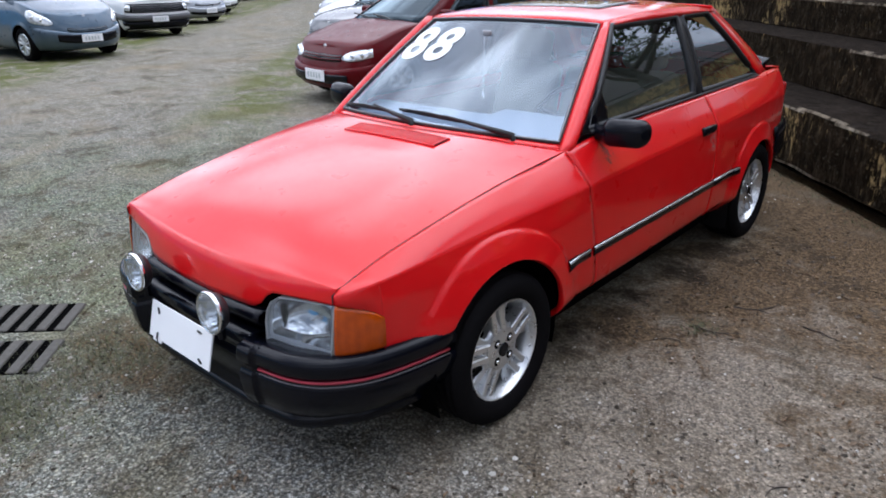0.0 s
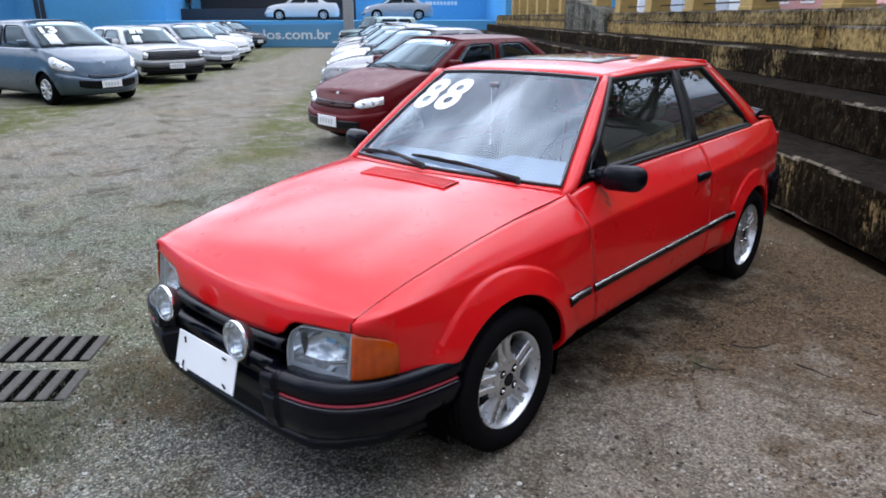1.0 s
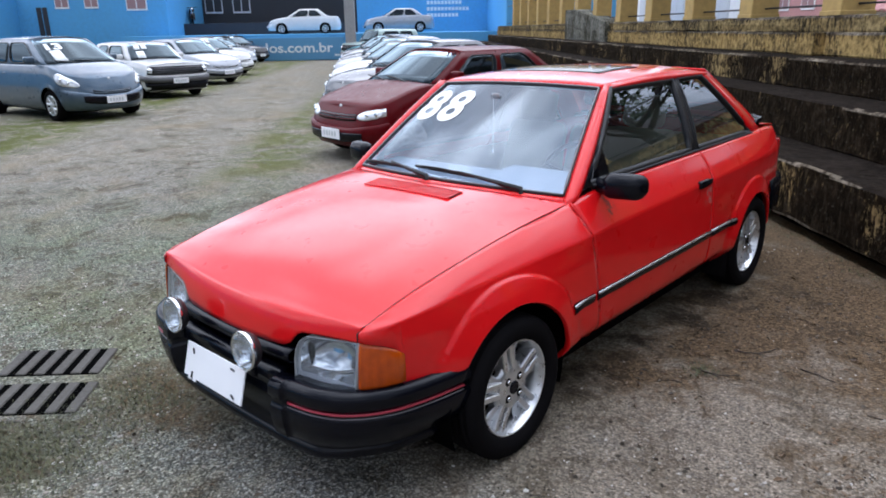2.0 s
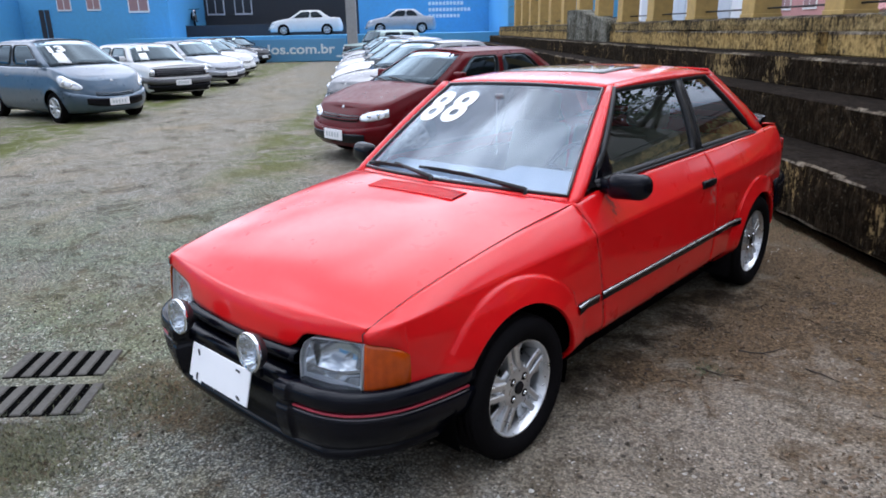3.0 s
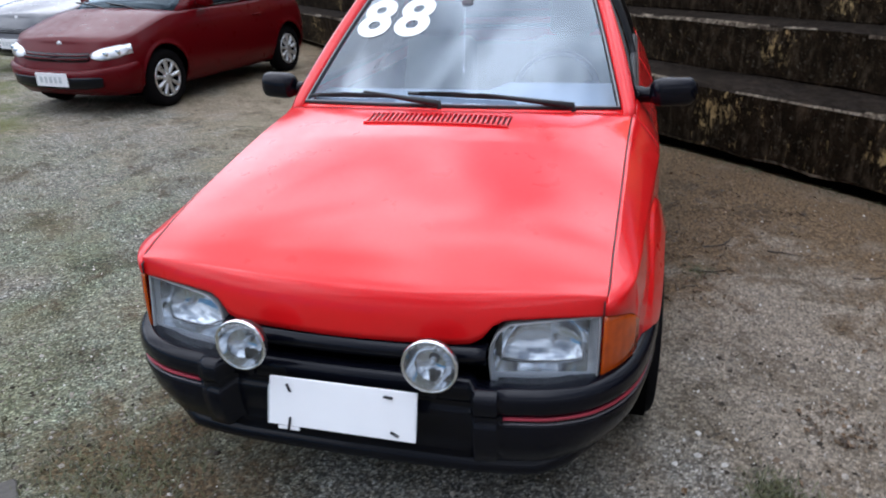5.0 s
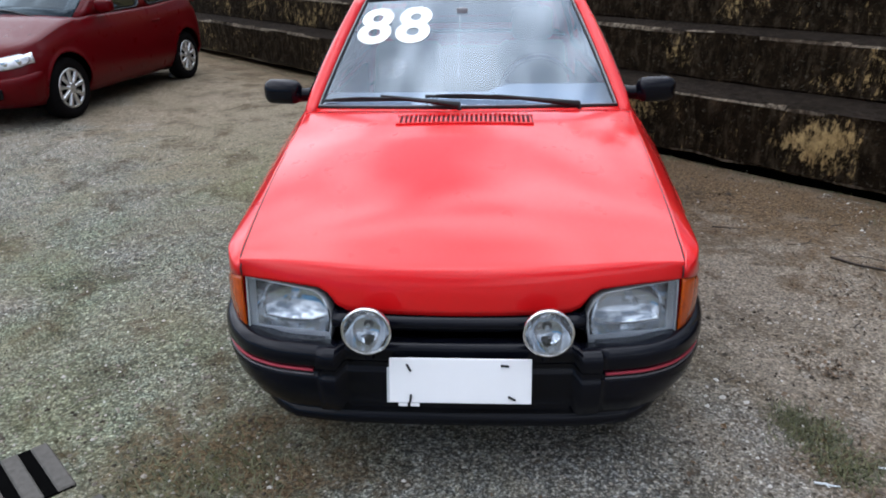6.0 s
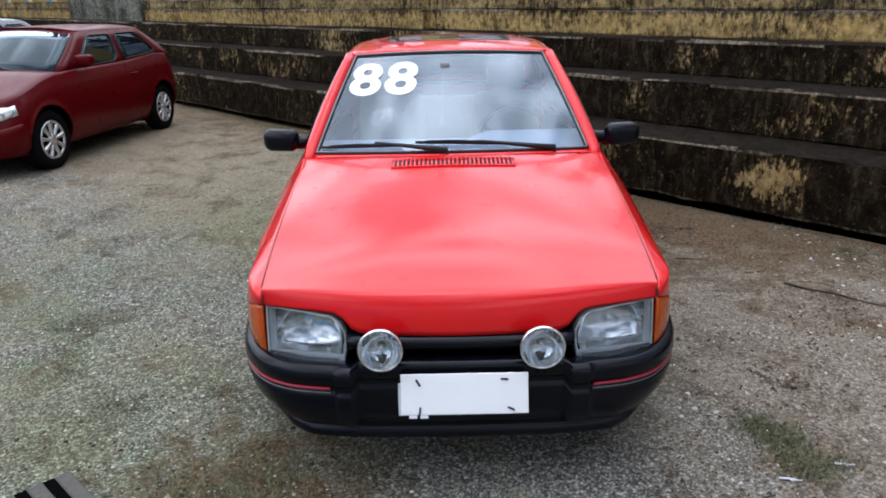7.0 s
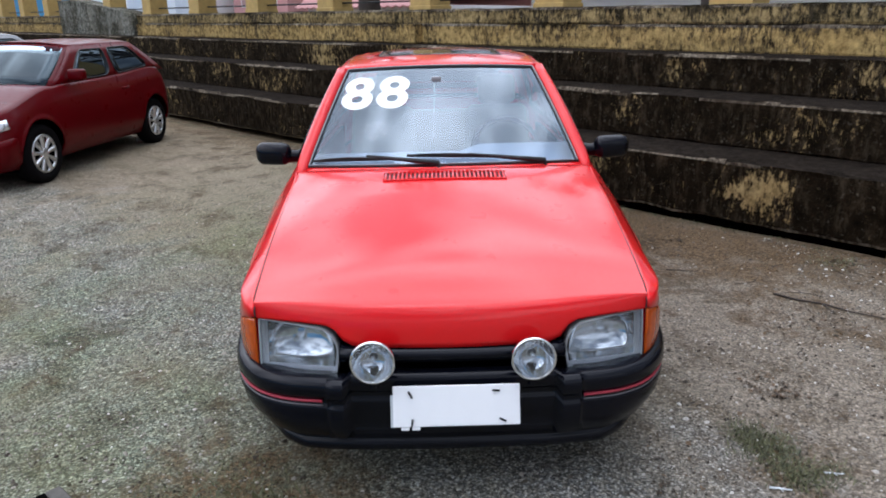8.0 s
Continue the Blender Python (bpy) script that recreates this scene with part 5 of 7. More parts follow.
        bm.faces.new([bm.verts.new(Vector(((p.x + 0.004) * side, p.y, p.z))) for p in tri])
        part("mirror_mount", bm, TRIM, car, thick=0.006)
        # belt seal
        bm = bmesh.new()
        tube(bm, mirrored([[glass_side(0.005, y) + Vector((0.006, 0, 0)) for y in steps(1.46, 3.33, 20)]], side)[0], 0.008, 6)
        part("belt_seal", bm, SEAL, car)
        # door mirror
        bm = bmesh.new()
        block(bm, (0.745, 1.44, 0.882), (0.925, 1.535, 0.996), 0.043, seg=5)
        for v in bm.verts:
            v.co.z += 0.016 * (v.co.y - 1.44) / 0.1 * (1 if v.co.z < 0.93 else 0)
            v.co.y += 0.03 * max(0, (v.co.x - 0.8) / 0.12)
            v.co.x *= side
        bmesh.ops.recalc_face_normals(bm, faces=bm.faces)
        mir = part("door_mirror", bm, TRIM, car, "black door mirror")
        bm = bmesh.new()
        tube(bm, [(0.69 * side, 1.52, 0.925), (0.73 * side, 1.51, 0.925), (0.77 * side, 1.5, 0.928)], [0.036, 0.03, 0.034], 10)
        part("mirror_arm", bm, TRIM, mir)
    # sunroof
    bm = bmesh.new()
    rows = []
    for y in steps(2.1, 2.5, 9):
        rows.append([Vector((x, y, curve_at([(1.86, 1.322), (1.92, 1.342), (2.1, 1.364), (2.4, 1.374), (2.8, 1.366)], y)[0] - 0.034 * (abs(x) / 0.545) ** 3 + 0.0006)) for x in steps(-0.34, 0.34, 11)])
    sheet(bm, rows)
    sr = part("sunroof", bm, SMOKED, car, "dark glass sunroof panel", thick=0.006)
    bm = bmesh.new()
    ring = rows[0] + [r[-1] for r in rows[1:]] + rows[-1][::-1][1:] + [r[0] for r in rows[::-1][1:-1]]
    tube(bm, ring + ring[:2], 0.002, 6, False)
    part("sunroof_seal", bm, SEAL, sr)
    # tail: hatch, deck, rear panel, spoiler, bumper
    bm = bmesh.new()
    rows = []
    for y, z in ((3.02, 1.33), (3.2, 1.215), (3.4, 1.075), (3.52, 0.99), (3.6, 0.955), (3.72, 0.945), (3.8, 0.93), (3.86, 0.9), (3.885, 0.84), (3.89, 0.6), (3.87, 0.4), (3.83, 0.3)):
        half = glass_side(min(1, max(0, (z - 0.932) / 0.378)), y).x - 0.03 if z > 0.95 else (0.69 if y < 3.8 else 0.66)
        rows.append([Vector((half * s, y + 0.02 * (1 - s * s), z + 0.012 * (1 - s * s))) for s in steps(-1, 1, 17)])
    sheet(bm, rows)
    part("tailgate", bm, RED, car, "red tailgate", thick=0.006)
    bm = bmesh.new()
    sheet(bm, [[Vector((s * (0.5 + 0.1 * t), 3.06 + 0.4 * t, 1.318 - 0.285 * t + 0.012 * (1 - s * s))) for s in steps(-1, 1, 9)] for t in steps(0, 1, 5)])
    part("rear_window", bm, DARKGLASS, car, thick=0.003)
    bm = bmesh.new()
    rows = []
    for s in steps(-1, 1, 21):
        x, back = 0.66 * s, 0.05 * s * s
        rows.append([Vector((x, 3.53 - back + a, 1.0 + b - 0.03 * s**4)) for a, b in ((0.0, -0.02), (0.05, 0.018), (0.14, 0.03), (0.15, 0.022), (0.1, -0.005), (0.03, -0.035))])
    sheet(bm, rows, wrap=True)
    for r, turned in ((rows[0], 1), (rows[-1], -1)):
        bm.faces.new([bm.verts.new(p) for p in r][::turned])
    bmesh.ops.recalc_face_normals(bm, faces=bm.faces)
    part("rear_spoiler", bm, TRIM, car, "black rubber tailgate spoiler")
    bm = bmesh.new()
    rows = []
    for s in steps(-1, 1, 41):
        k = abs(s)
        x, y = curve_at([(0, 0, 3.99), (0.6, 0.6, 3.975), (0.75, 0.715, 3.92), (0.85, 0.765, 3.8), (1.0, 0.79, 3.53)], k)
        x *= 1 if s > 0 else -1
        rows.append([Vector((x * f, y - 3.2 + 3.2 if f == 1 else y, z)) for f, z in ((0.93, 0.36), (0.98, 0.37), (1.0, 0.42), (1.005, 0.55), (0.99, 0.6), (0.93, 0.61))])
    sheet(bm, rows)
    bmesh.ops.recalc_face_normals(bm, faces=bm.faces)
    part("rear_bumper", bm, TRIM, car, "black plastic rear bumper", thick=0.006)
    for side in (1, -1):
        bm = bmesh.new()
        block(bm, (0.5 * side, 3.86, 0.63), (0.705 * side, 3.9, 0.83), 0.012)
        bmesh.ops.recalc_face_normals(bm, faces=bm.faces)
        part("tail_lamp", bm, plain("red_lens", (0.3, 0.01, 0.01), 0.2), car)
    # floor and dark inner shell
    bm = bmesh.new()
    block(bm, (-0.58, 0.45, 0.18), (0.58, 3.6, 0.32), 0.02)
    # nose trays and low plate, added unseen to block light under the car
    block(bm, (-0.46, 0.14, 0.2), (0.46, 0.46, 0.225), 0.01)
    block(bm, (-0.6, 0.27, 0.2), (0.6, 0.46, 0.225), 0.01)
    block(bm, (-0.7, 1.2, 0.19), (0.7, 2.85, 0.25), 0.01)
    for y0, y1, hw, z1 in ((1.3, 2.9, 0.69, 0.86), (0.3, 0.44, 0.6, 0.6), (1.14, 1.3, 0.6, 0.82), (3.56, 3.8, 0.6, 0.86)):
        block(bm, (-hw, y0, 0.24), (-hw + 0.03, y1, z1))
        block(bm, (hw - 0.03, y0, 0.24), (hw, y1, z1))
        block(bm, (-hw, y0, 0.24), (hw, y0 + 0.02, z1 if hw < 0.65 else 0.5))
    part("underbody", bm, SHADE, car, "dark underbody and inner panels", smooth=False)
    cabin(car)
    nose(car)
    for y, _ in HUBS:
        for side in (1, -1):
            wheel(car, 0.797 * side, y, side)
    screen_things(car)
    return car


def cabin(car):
    """Dashboard, steering wheel, seats and inner trim seen through the glass."""
    bm = bmesh.new()
    rows = []
    for s in steps(-1, 1, 15):
        x = 0.64 * s
        rows.append([Vector((x, y, z)) for y, z in ((1.25 + 0.125 * s * s, 0.86), (1.37 + 0.09 * s * s, 0.888), (1.5, 0.9), (1.6, 0.905 + (0.035 if x > 0.1 else 0.0)), (1.66, 0.89), (1.68, 0.82), (1.66, 0.7), (1.6, 0.55))])
    sheet(bm, rows)
    part("dashboard", bm, DASH, car, "grey-blue dashboard", thick=0.01)
    bm = bmesh.new()
    turn = pose(0.35, 1.86, 0.86, 62, 0, 0)
    tube(bm, [turn @ Vector((0.185 * math.cos(a), 0.185 * math.sin(a), 0)) for a in steps(0, 2 * math.pi, 33)], 0.014, 8, False)
    for a in (0.3, math.pi - 0.3, -math.pi / 2):
        tube(bm, [turn @ Vector((r * math.cos(a), r * math.sin(a), -0.03 * (1 - r / 0.185))) for r in (0.02, 0.1, 0.185)], 0.013, 6)
    tube(bm, [turn @ Vector((0, 0, 0)), turn @ Vector((0, 0, -0.25))], [0.05, 0.03], 10)
    part("steering_wheel", bm, TRIM, car)
    for x in (0.36, -0.36):
        bm = bmesh.new()
        block(bm, (x - 0.24, 1.95, 0.32), (x + 0.24, 2.45, 0.5), 0.05, seg=3)
        seat = part("front_seat", bm, CLOTH, car, "grey-green cloth front seat")
        bm = bmesh.new()
        block(bm, (x - 0.23, -0.07, 0.0), (x + 0.23, 0.07, 0.6), 0.05, pose(0, 2.42, 0.45, -16, 0, 0), 3, 0.85)
        part("backrest", bm, CLOTH, seat)
        bm = bmesh.new()
        block(bm, (x - 0.12, -0.05, 0.6), (x + 0.12, 0.05, 0.78), 0.04, pose(0, 2.42, 0.45, -14, 0, 0), 3)
        part("headrest", bm, CLOTH, seat)
    bm = bmesh.new()
    block(bm, (-0.58, 2.85, 0.35), (0.58, 3.2, 0.52), 0.05, seg=3)
    block(bm, (-0.58, -0.06, 0.0), (0.58, 0.06, 0.45), 0.05, pose(0, 3.2, 0.48, -20, 0, 0), 3)
    part("rear_seat", bm, CLOTH, car, "grey cloth rear bench")
    bm = bmesh.new()
    block(bm, (-0.5, 1.92, 1.285), (0.5, 3.0, 1.3), 0.01)
    part("headliner", bm, plain("grey_headliner", (0.16, 0.16, 0.15), 0.95), car)
    bm = bmesh.new()
    block(bm, (-0.05, 1.715, 1.25), (0.0, 1.73, 1.276), 0.006)
    part("rear_view_mirror", bm, BEAD, car)


def nose(car):
    """Bumper, grille bar, lamps, plate."""
    def recess(s, z):
        k = abs(s)
        if z < 0.27:
            return 0.0
        return -0.045 if k < 0.335 else (-0.045 + 0.058 * min(1, (k - 0.335) / 0.012) if k < 0.375 else (0.013 if k < 0.4 else 0.0))
    ss = sorted(set(steps(-1, 1, 81)) | {q * w for q in (0.334, 0.347, 0.376, 0.399, 0.401) for w in (1, -1)})
    prof = [(-0.08, 0.486), (-0.03, 0.494), (-0.006, 0.488), (0.004, 0.474), (0.006, 0.44), (-0.002, 0.43), (-0.006, 0.424), (-0.006, 0.408), (0.0, 0.402), (0.004, 0.392), (0.0, 0.335), (-0.012, 0.285), (-0.035, 0.266), (-0.05, 0.262), (-0.04, 0.252), (-0.03, 0.238), (-0.035, 0.218), (-0.07, 0.198), (-0.14, 0.195)]
    rows = []
    for s in ss:
        p, nrm = bumper_path(s)
        rows.append([p + nrm * (d + recess(s, z) - max(0, 0.36 - z) * 0.3 * min(1, max(0, abs(s) - 0.5) / 0.2)) + Vector((0, 0, z - 0.012 * max(0, abs(s) - 0.7))) for d, z in prof])
    bm = bmesh.new()
    sheet(bm, rows)
    bmesh.ops.recalc_face_normals(bm, faces=bm.faces)
    if sum(f.normal.y for f in bm.faces) > 0:
        bmesh.ops.reverse_faces(bm, faces=bm.faces)
    bumper = part("front_bumper", bm, TRIM, car, "black plastic front bumper", thick=0.006)
    for side in (1, -1):
        for z0, z1, coat, words in ((0.413, 0.423, STRIPE, "thin dark red stripe"), (0.401, 0.4065, FAINT, "thin grey line under the red stripe")):
            bm = bmesh.new()
            rows = []
            for s in steps(0.415, 0.985, 34):
                p, nrm = bumper_path(s * side)
                rows.append([p + nrm * d + Vector((0, 0, z - 0.012 * max(0, s - 0.7))) for d, z in ((-0.006, z1), (0.001, z1 - 0.002), (0.001, z0 + 0.002), (-0.006, z0))])
            sheet(bm, rows, flip=side > 0)
            bmesh.ops.recalc_face_normals(bm, faces=bm.faces)
            part("pinstripe", bm, coat, bumper, words, thick=0.001)
    # grille bar and dark opening
    bm = bmesh.new()
    rows = []
    for x in steps(-0.364, 0.364, 25):
        y = 0.092 + 0.02 * (x / 0.4) ** 2
        rows.append([Vector((x, y + a, z)) for a, z in ((0.05, 0.572), (0.01, 0.569), (-0.012, 0.559), (-0.016, 0.543), (-0.008, 0.525), (0.015, 0.518), (0.06, 0.516))])
    sheet(bm, rows)
    bmesh.ops.recalc_face_normals(bm, faces=bm.faces)
    part("grille_bar", bm, TRIM, car, "rounded black grille bar", thick=0.004)
    bm = bmesh.new()
    block(bm, (-0.39, 0.17, 0.4), (0.39, 0.19, 0.59))
    part("radiator", bm, SHADE, car)
    for side in (1, -1):
        bm = bmesh.new()
        sheet(bm, [[Vector((x * side, lamp_y(x, 0.57) + 0.03, z)) for x in (0.632, 0.645, 0.66, 0.674)] for z in (0.48, 0.57, 0.664)], flip=side < 0)
        part("lamp_panel", bm, RED, car, thick=0.004)
    # headlamps and indicators
    for side in (1, -1):
        poly = lamp_outline(side)
        def at_depth(k, d):
            return [(x, lamp_y(x, z) + d, z) for x, z in inset(poly, k)]
        bm = bmesh.new()
        ring_sheet(bm, [at_depth(1.0, 0.06), at_depth(1.0, 0.002), at_depth(0.985, -0.004), at_depth(0.965, -0.005), at_depth(0.955, 0.006), at_depth(0.95, 0.012)], side)
        head = part("headlamp", bm, plain("grey_lamp_rim", (0.36, 0.365, 0.37), 0.3), car, "trapezoid headlamp with ribbed glass", smooth=False)
        bm = bmesh.new()  # pale flat border, wider on the outer side, then the bowl
        mouth = [(0.505 + (x - 0.505) * (0.93 if x < 0.505 else 0.78), 0.56 + (z - 0.56) * (0.92 if z > 0.56 else 0.8)) for x, z in poly]

        def bowl(k, d):
            return [(x, lamp_y(x, z) + d, z) for x, z in inset(mouth, k)]
        ring_sheet(bm, [at_depth(0.95, 0.01), bowl(1.03, 0.012), bowl(1.0, 0.016)], side)
        part("lamp_border", bm, plain("frosted_border", (0.6, 0.61, 0.62), 0.35, 0.3, vary=0.1), head, smooth=False)
        bm = bmesh.new()
        ring_sheet(bm, [bowl(1.0, 0.015), bowl(0.95, 0.045), bowl(0.88, 0.062), bowl(0.72, 0.08), bowl(0.5, 0.093), bowl(0.25, 0.1), bowl(0.08, 0.101)], side, True)
        part("reflector", bm, MIRROR, head, "bright bowl-shaped lamp reflector", smooth=False)
        bm = bmesh.new()
        tube(bm, [(0.52 * side, 0.22, 0.562), (0.52 * side, 0.195, 0.562), (0.52 * side, 0.185, 0.562)], [0.011, 0.009, 0.003], 10)
        part("bulb", bm, CHROME, head)
        bm = bmesh.new()
        f = bm.faces.new([bm.verts.new((x * side, y, z)) for x, y, z in at_depth(0.955, -0.0015)][:: (1 if side < 0 else -1)])
        cover = part("lamp_glass", bm, LAMP, head, "clear ribbed lamp glass", thick=0.003, smooth=False)
        cover.visible_shadow = False
        # wraparound amber indicator
        bm = bmesh.new()
        rows = []
        for k, (x, y) in enumerate(LENS_PLAN):
            top, low = LENS_TOP[k], 0.486 + 0.0015 * k
            n = Vector((0.25 + 0.12 * k, -1 + 0.14 * k, 0)).normalized()
            col = []
            for s, d in ((0, -0.02), (0.02, 0.0), (0.08, 0.003), (0.5, 0.005), (0.92, 0.003), (0.98, 0.0), (1, -0.02)):
                z = low + (top - low) * s
                p = Vector((x, y + 0.09 * (z - 0.486) * (1 - k / 6), z)) + n * d
                col.append(Vector((p.x * side, p.y, p.z)))
            rows.append(col)
        sheet(bm, rows, flip=side > 0)
        bmesh.ops.recalc_face_normals(bm, faces=bm.faces)
        part("indicator", bm, AMBER, car, "amber wraparound indicator lens", thick=0.004)
        bm = bmesh.new()
        block(bm, (0.62, 0.23, 0.5), (0.668, 0.29, 0.62), 0.01)
        for v in bm.verts:
            v.co.x *= side
        bmesh.ops.recalc_face_normals(bm, faces=bm.faces)
        part("indicator_back", bm, MIRROR, car)
        # round auxiliary lamps
        m = Matrix.Translation((0.248 * side, 0.003, 0.572)) @ Matrix.Rotation(radians(-90), 4, "Z") @ Matrix.Rotation(radians(-4), 4, "Y")
        bm = bmesh.new()
        lathe(bm, [(0.0, -0.046), (0.03, -0.045), (0.055, -0.034), (0.066, -0.014), (0.069, 0.0), (0.068, 0.006), (0.065, 0.008), (0.063, 0.004)], 36, m)
        fog = part("fog_lamp", bm, SHELL, car, "round auxiliary lamp with a bright rim")
        bm = bmesh.new()
        lathe(bm, [(0.0685, -0.004), (0.0705, 0.002), (0.069, 0.008), (0.065, 0.0095), (0.0625, 0.006)], 36, m)
        part("lamp_rim", bm, CHROME, fog)
        bm = bmesh.new()
        lathe(bm, [(0.063, 0.003), (0.055, -0.02), (0.035, -0.04), (0.012, -0.046), (0.0, -0.046)], 32, m)
        part("reflector", bm, MIRROR, fog)
        bm = bmesh.new()
        lathe(bm, [(0.064, 0.005), (0.045, 0.011), (0.02, 0.014), (0.0, 0.0145)], 32, m)
        gl = part("lamp_glass", bm, LAMP, fog, "domed clear glass", thick=0.003)
        gl.visible_shadow = False
        bm = bmesh.new()
        lathe(bm, [(0.0, -0.018), (0.007, -0.019), (0.008, -0.03), (0.007, -0.044)], 14, m)
        part("bulb_shield", bm, MIRROR, fog)
        bm = bmesh.new()
        tube(bm, [(0.248 * side, 0.03, 0.47), (0.248 * side, 0.03, 0.5), (0.248 * side, 0.036, 0.54)], 0.013, 8)
        part("lamp_bracket", bm, TRIM, fog)
    # blank white plate with ties
    bm = bmesh.new()
    block(bm, (-0.2, -0.003, -0.065), (0.2, 0.003, 0.065), 0.002, pose(0.008, 0.005, 0.413, -16, 0, 0))
    plate = part("number_plate", bm, PLATE, car, "number plate covered with blank white card", smooth=False)
    for x, z, a in ((-0.145, 0.038, 60), (0.125, 0.046, 5), (0.145, -0.048, 25), (-0.14, -0.052, 95)):
        bm = bmesh.new()
        block(bm, (-0.012, -0.008, -0.003), (0.012, -0.003, 0.003), 0.001, pose(0.008, 0.005, 0.413, -16, 0, 0) @ pose(x, 0, z, 0, a, 0))
        part("cable_tie", bm, SEAL, plate)
    bm = bmesh.new()  # edge of the plate behind, and a torn tag under it
    block(bm, (-0.208, 0.004, -0.068), (0.15, 0.007, 0.036), 0.001, pose(0.008, 0.005, 0.413, -16, 0, 0))
    part("plate_backing", bm, FADED, plate, "edge of the old plate behind the card", smooth=False)
    for x in (-0.162, -0.128):
        bm = bmesh.new()
        block(bm, (x - 0.013, -0.001, -0.077), (x + 0.013, 0.002, -0.0665), 0.002, pose(0.008, 0.005, 0.413, -16, 0, 0))
        part("plate_tag", bm, PLATE, plate, "torn white tag under the card", smooth=False)


def screen_things(car):
    """Wipers, painted year, round sticker."""
    def on_screen(s, t, lift):
        p = screen_point(s, t)
        n = (screen_point(s + 0.01, t) - screen_point(s - 0.01, t)).cross(screen_point(s, t + 0.01) - screen_point(s, t - 0.01)).normalized()
        return p + n * (lift if n.y < 0 or n.z > 0 else -lift)

    for px, tip_s, tip_t in ((-0.045, -0.97, 0.035), (0.45, -0.27, 0.07)):
        back = hood_back(px) + 0.03
        pivot = Vector((px + 0.02, back, hood_z(px, back) + 0.016))
        mid = on_screen((tip_s * 0.55 + (px / 0.62) * 0.45), 0.06, 0.022)
        tip = on_screen(tip_s, tip_t, 0.018)
        bm = bmesh.new()
        tube(bm, [pivot - Vector((0, 0, 0.03)), pivot, pivot.lerp(mid, 0.4), mid], [0.013, 0.0135, 0.0105, 0.006], 8)
        arm = part("wiper_arm", bm, SEAL, car, "black wiper resting on the glass")
        bm = bmesh.new()
        n = 9
        pts = [on_screen(tip_s + 0.72 * ((px / 0.62 - 0.06) - tip_s) * k / n, tip_t + (0.045 - tip_t) * k / n, 0.012) for k in range(n + 1)]
        tube(bm, pts, 0.007, 6)
        tube(bm, [pts[1] + Vector((0, -0.004, 0.006)), pts[4] + Vector((0, -0.008, 0.012)), pts[8] + Vector((0, -0.004, 0.006))], 0.005, 6)
        part("wiper_blade", bm, SEAL, arm)
    bm = letters("88", 0.2, 0.0065, 0.1, 1.12)
    bmesh.ops.triangulate(bm, faces=bm.faces)
    bmesh.ops.subdivide_edges(bm, edges=bm.edges, cuts=1)
    wide = max(v.co.x for v in bm.verts)
    high = max(v.co.y for v in bm.verts)
    for v in bm.verts:
        x, h = -0.505 + 0.345 * v.co.x / wide, 0.525 + 0.37 * v.co.y / high
        half = 0.636 + (0.484 - 0.636) * h
        v.co = on_screen(x / half, h, 0.003)
    part("year_lettering", bm, VINYL, car, "white figures 88 on the windscreen", smooth=False)
    bm = bmesh.new()
    for r0, r1, a0, a1 in [(0.048, 0.054, 0, 1)] + [(0.018, 0.044, k / 9, k / 9 + 0.06) for k in range(9)] + [(0.0, 0.012, 0, 1)]:
        rows = []
        for a in steps(a0 * 2 * math.pi, a1 * 2 * math.pi, 25 if a1 - a0 > 0.5 else 4):
            rows.append([on_screen(-0.55 + 1.2 * r * math.cos(a) / 0.6, 0.31 + 1.6 * r * math.sin(a), 0.002) for r in (r0, r1)])
        sheet(bm, rows)
    part("round_sticker", bm, GHOST, car, "faded round sticker")
    bm = bmesh.new()
    tube(bm, [(-0.034, 1.712, 1.245), (-0.04, 1.716, 1.1), (-0.046, 1.716, 0.98)], 0.0014, 5)
    cord = part("hanging_cord", bm, VINYL, car, "thin pale cord hanging from the mirror")
    bm = bmesh.new()
    tube(bm, [(-0.046, 1.716, 0.995), (-0.046, 1.716, 0.982), (-0.046, 1.716, 0.965)], [0.002, 0.006, 0.003], 8)
    part("bead", bm, VINYL, cord)


escort()
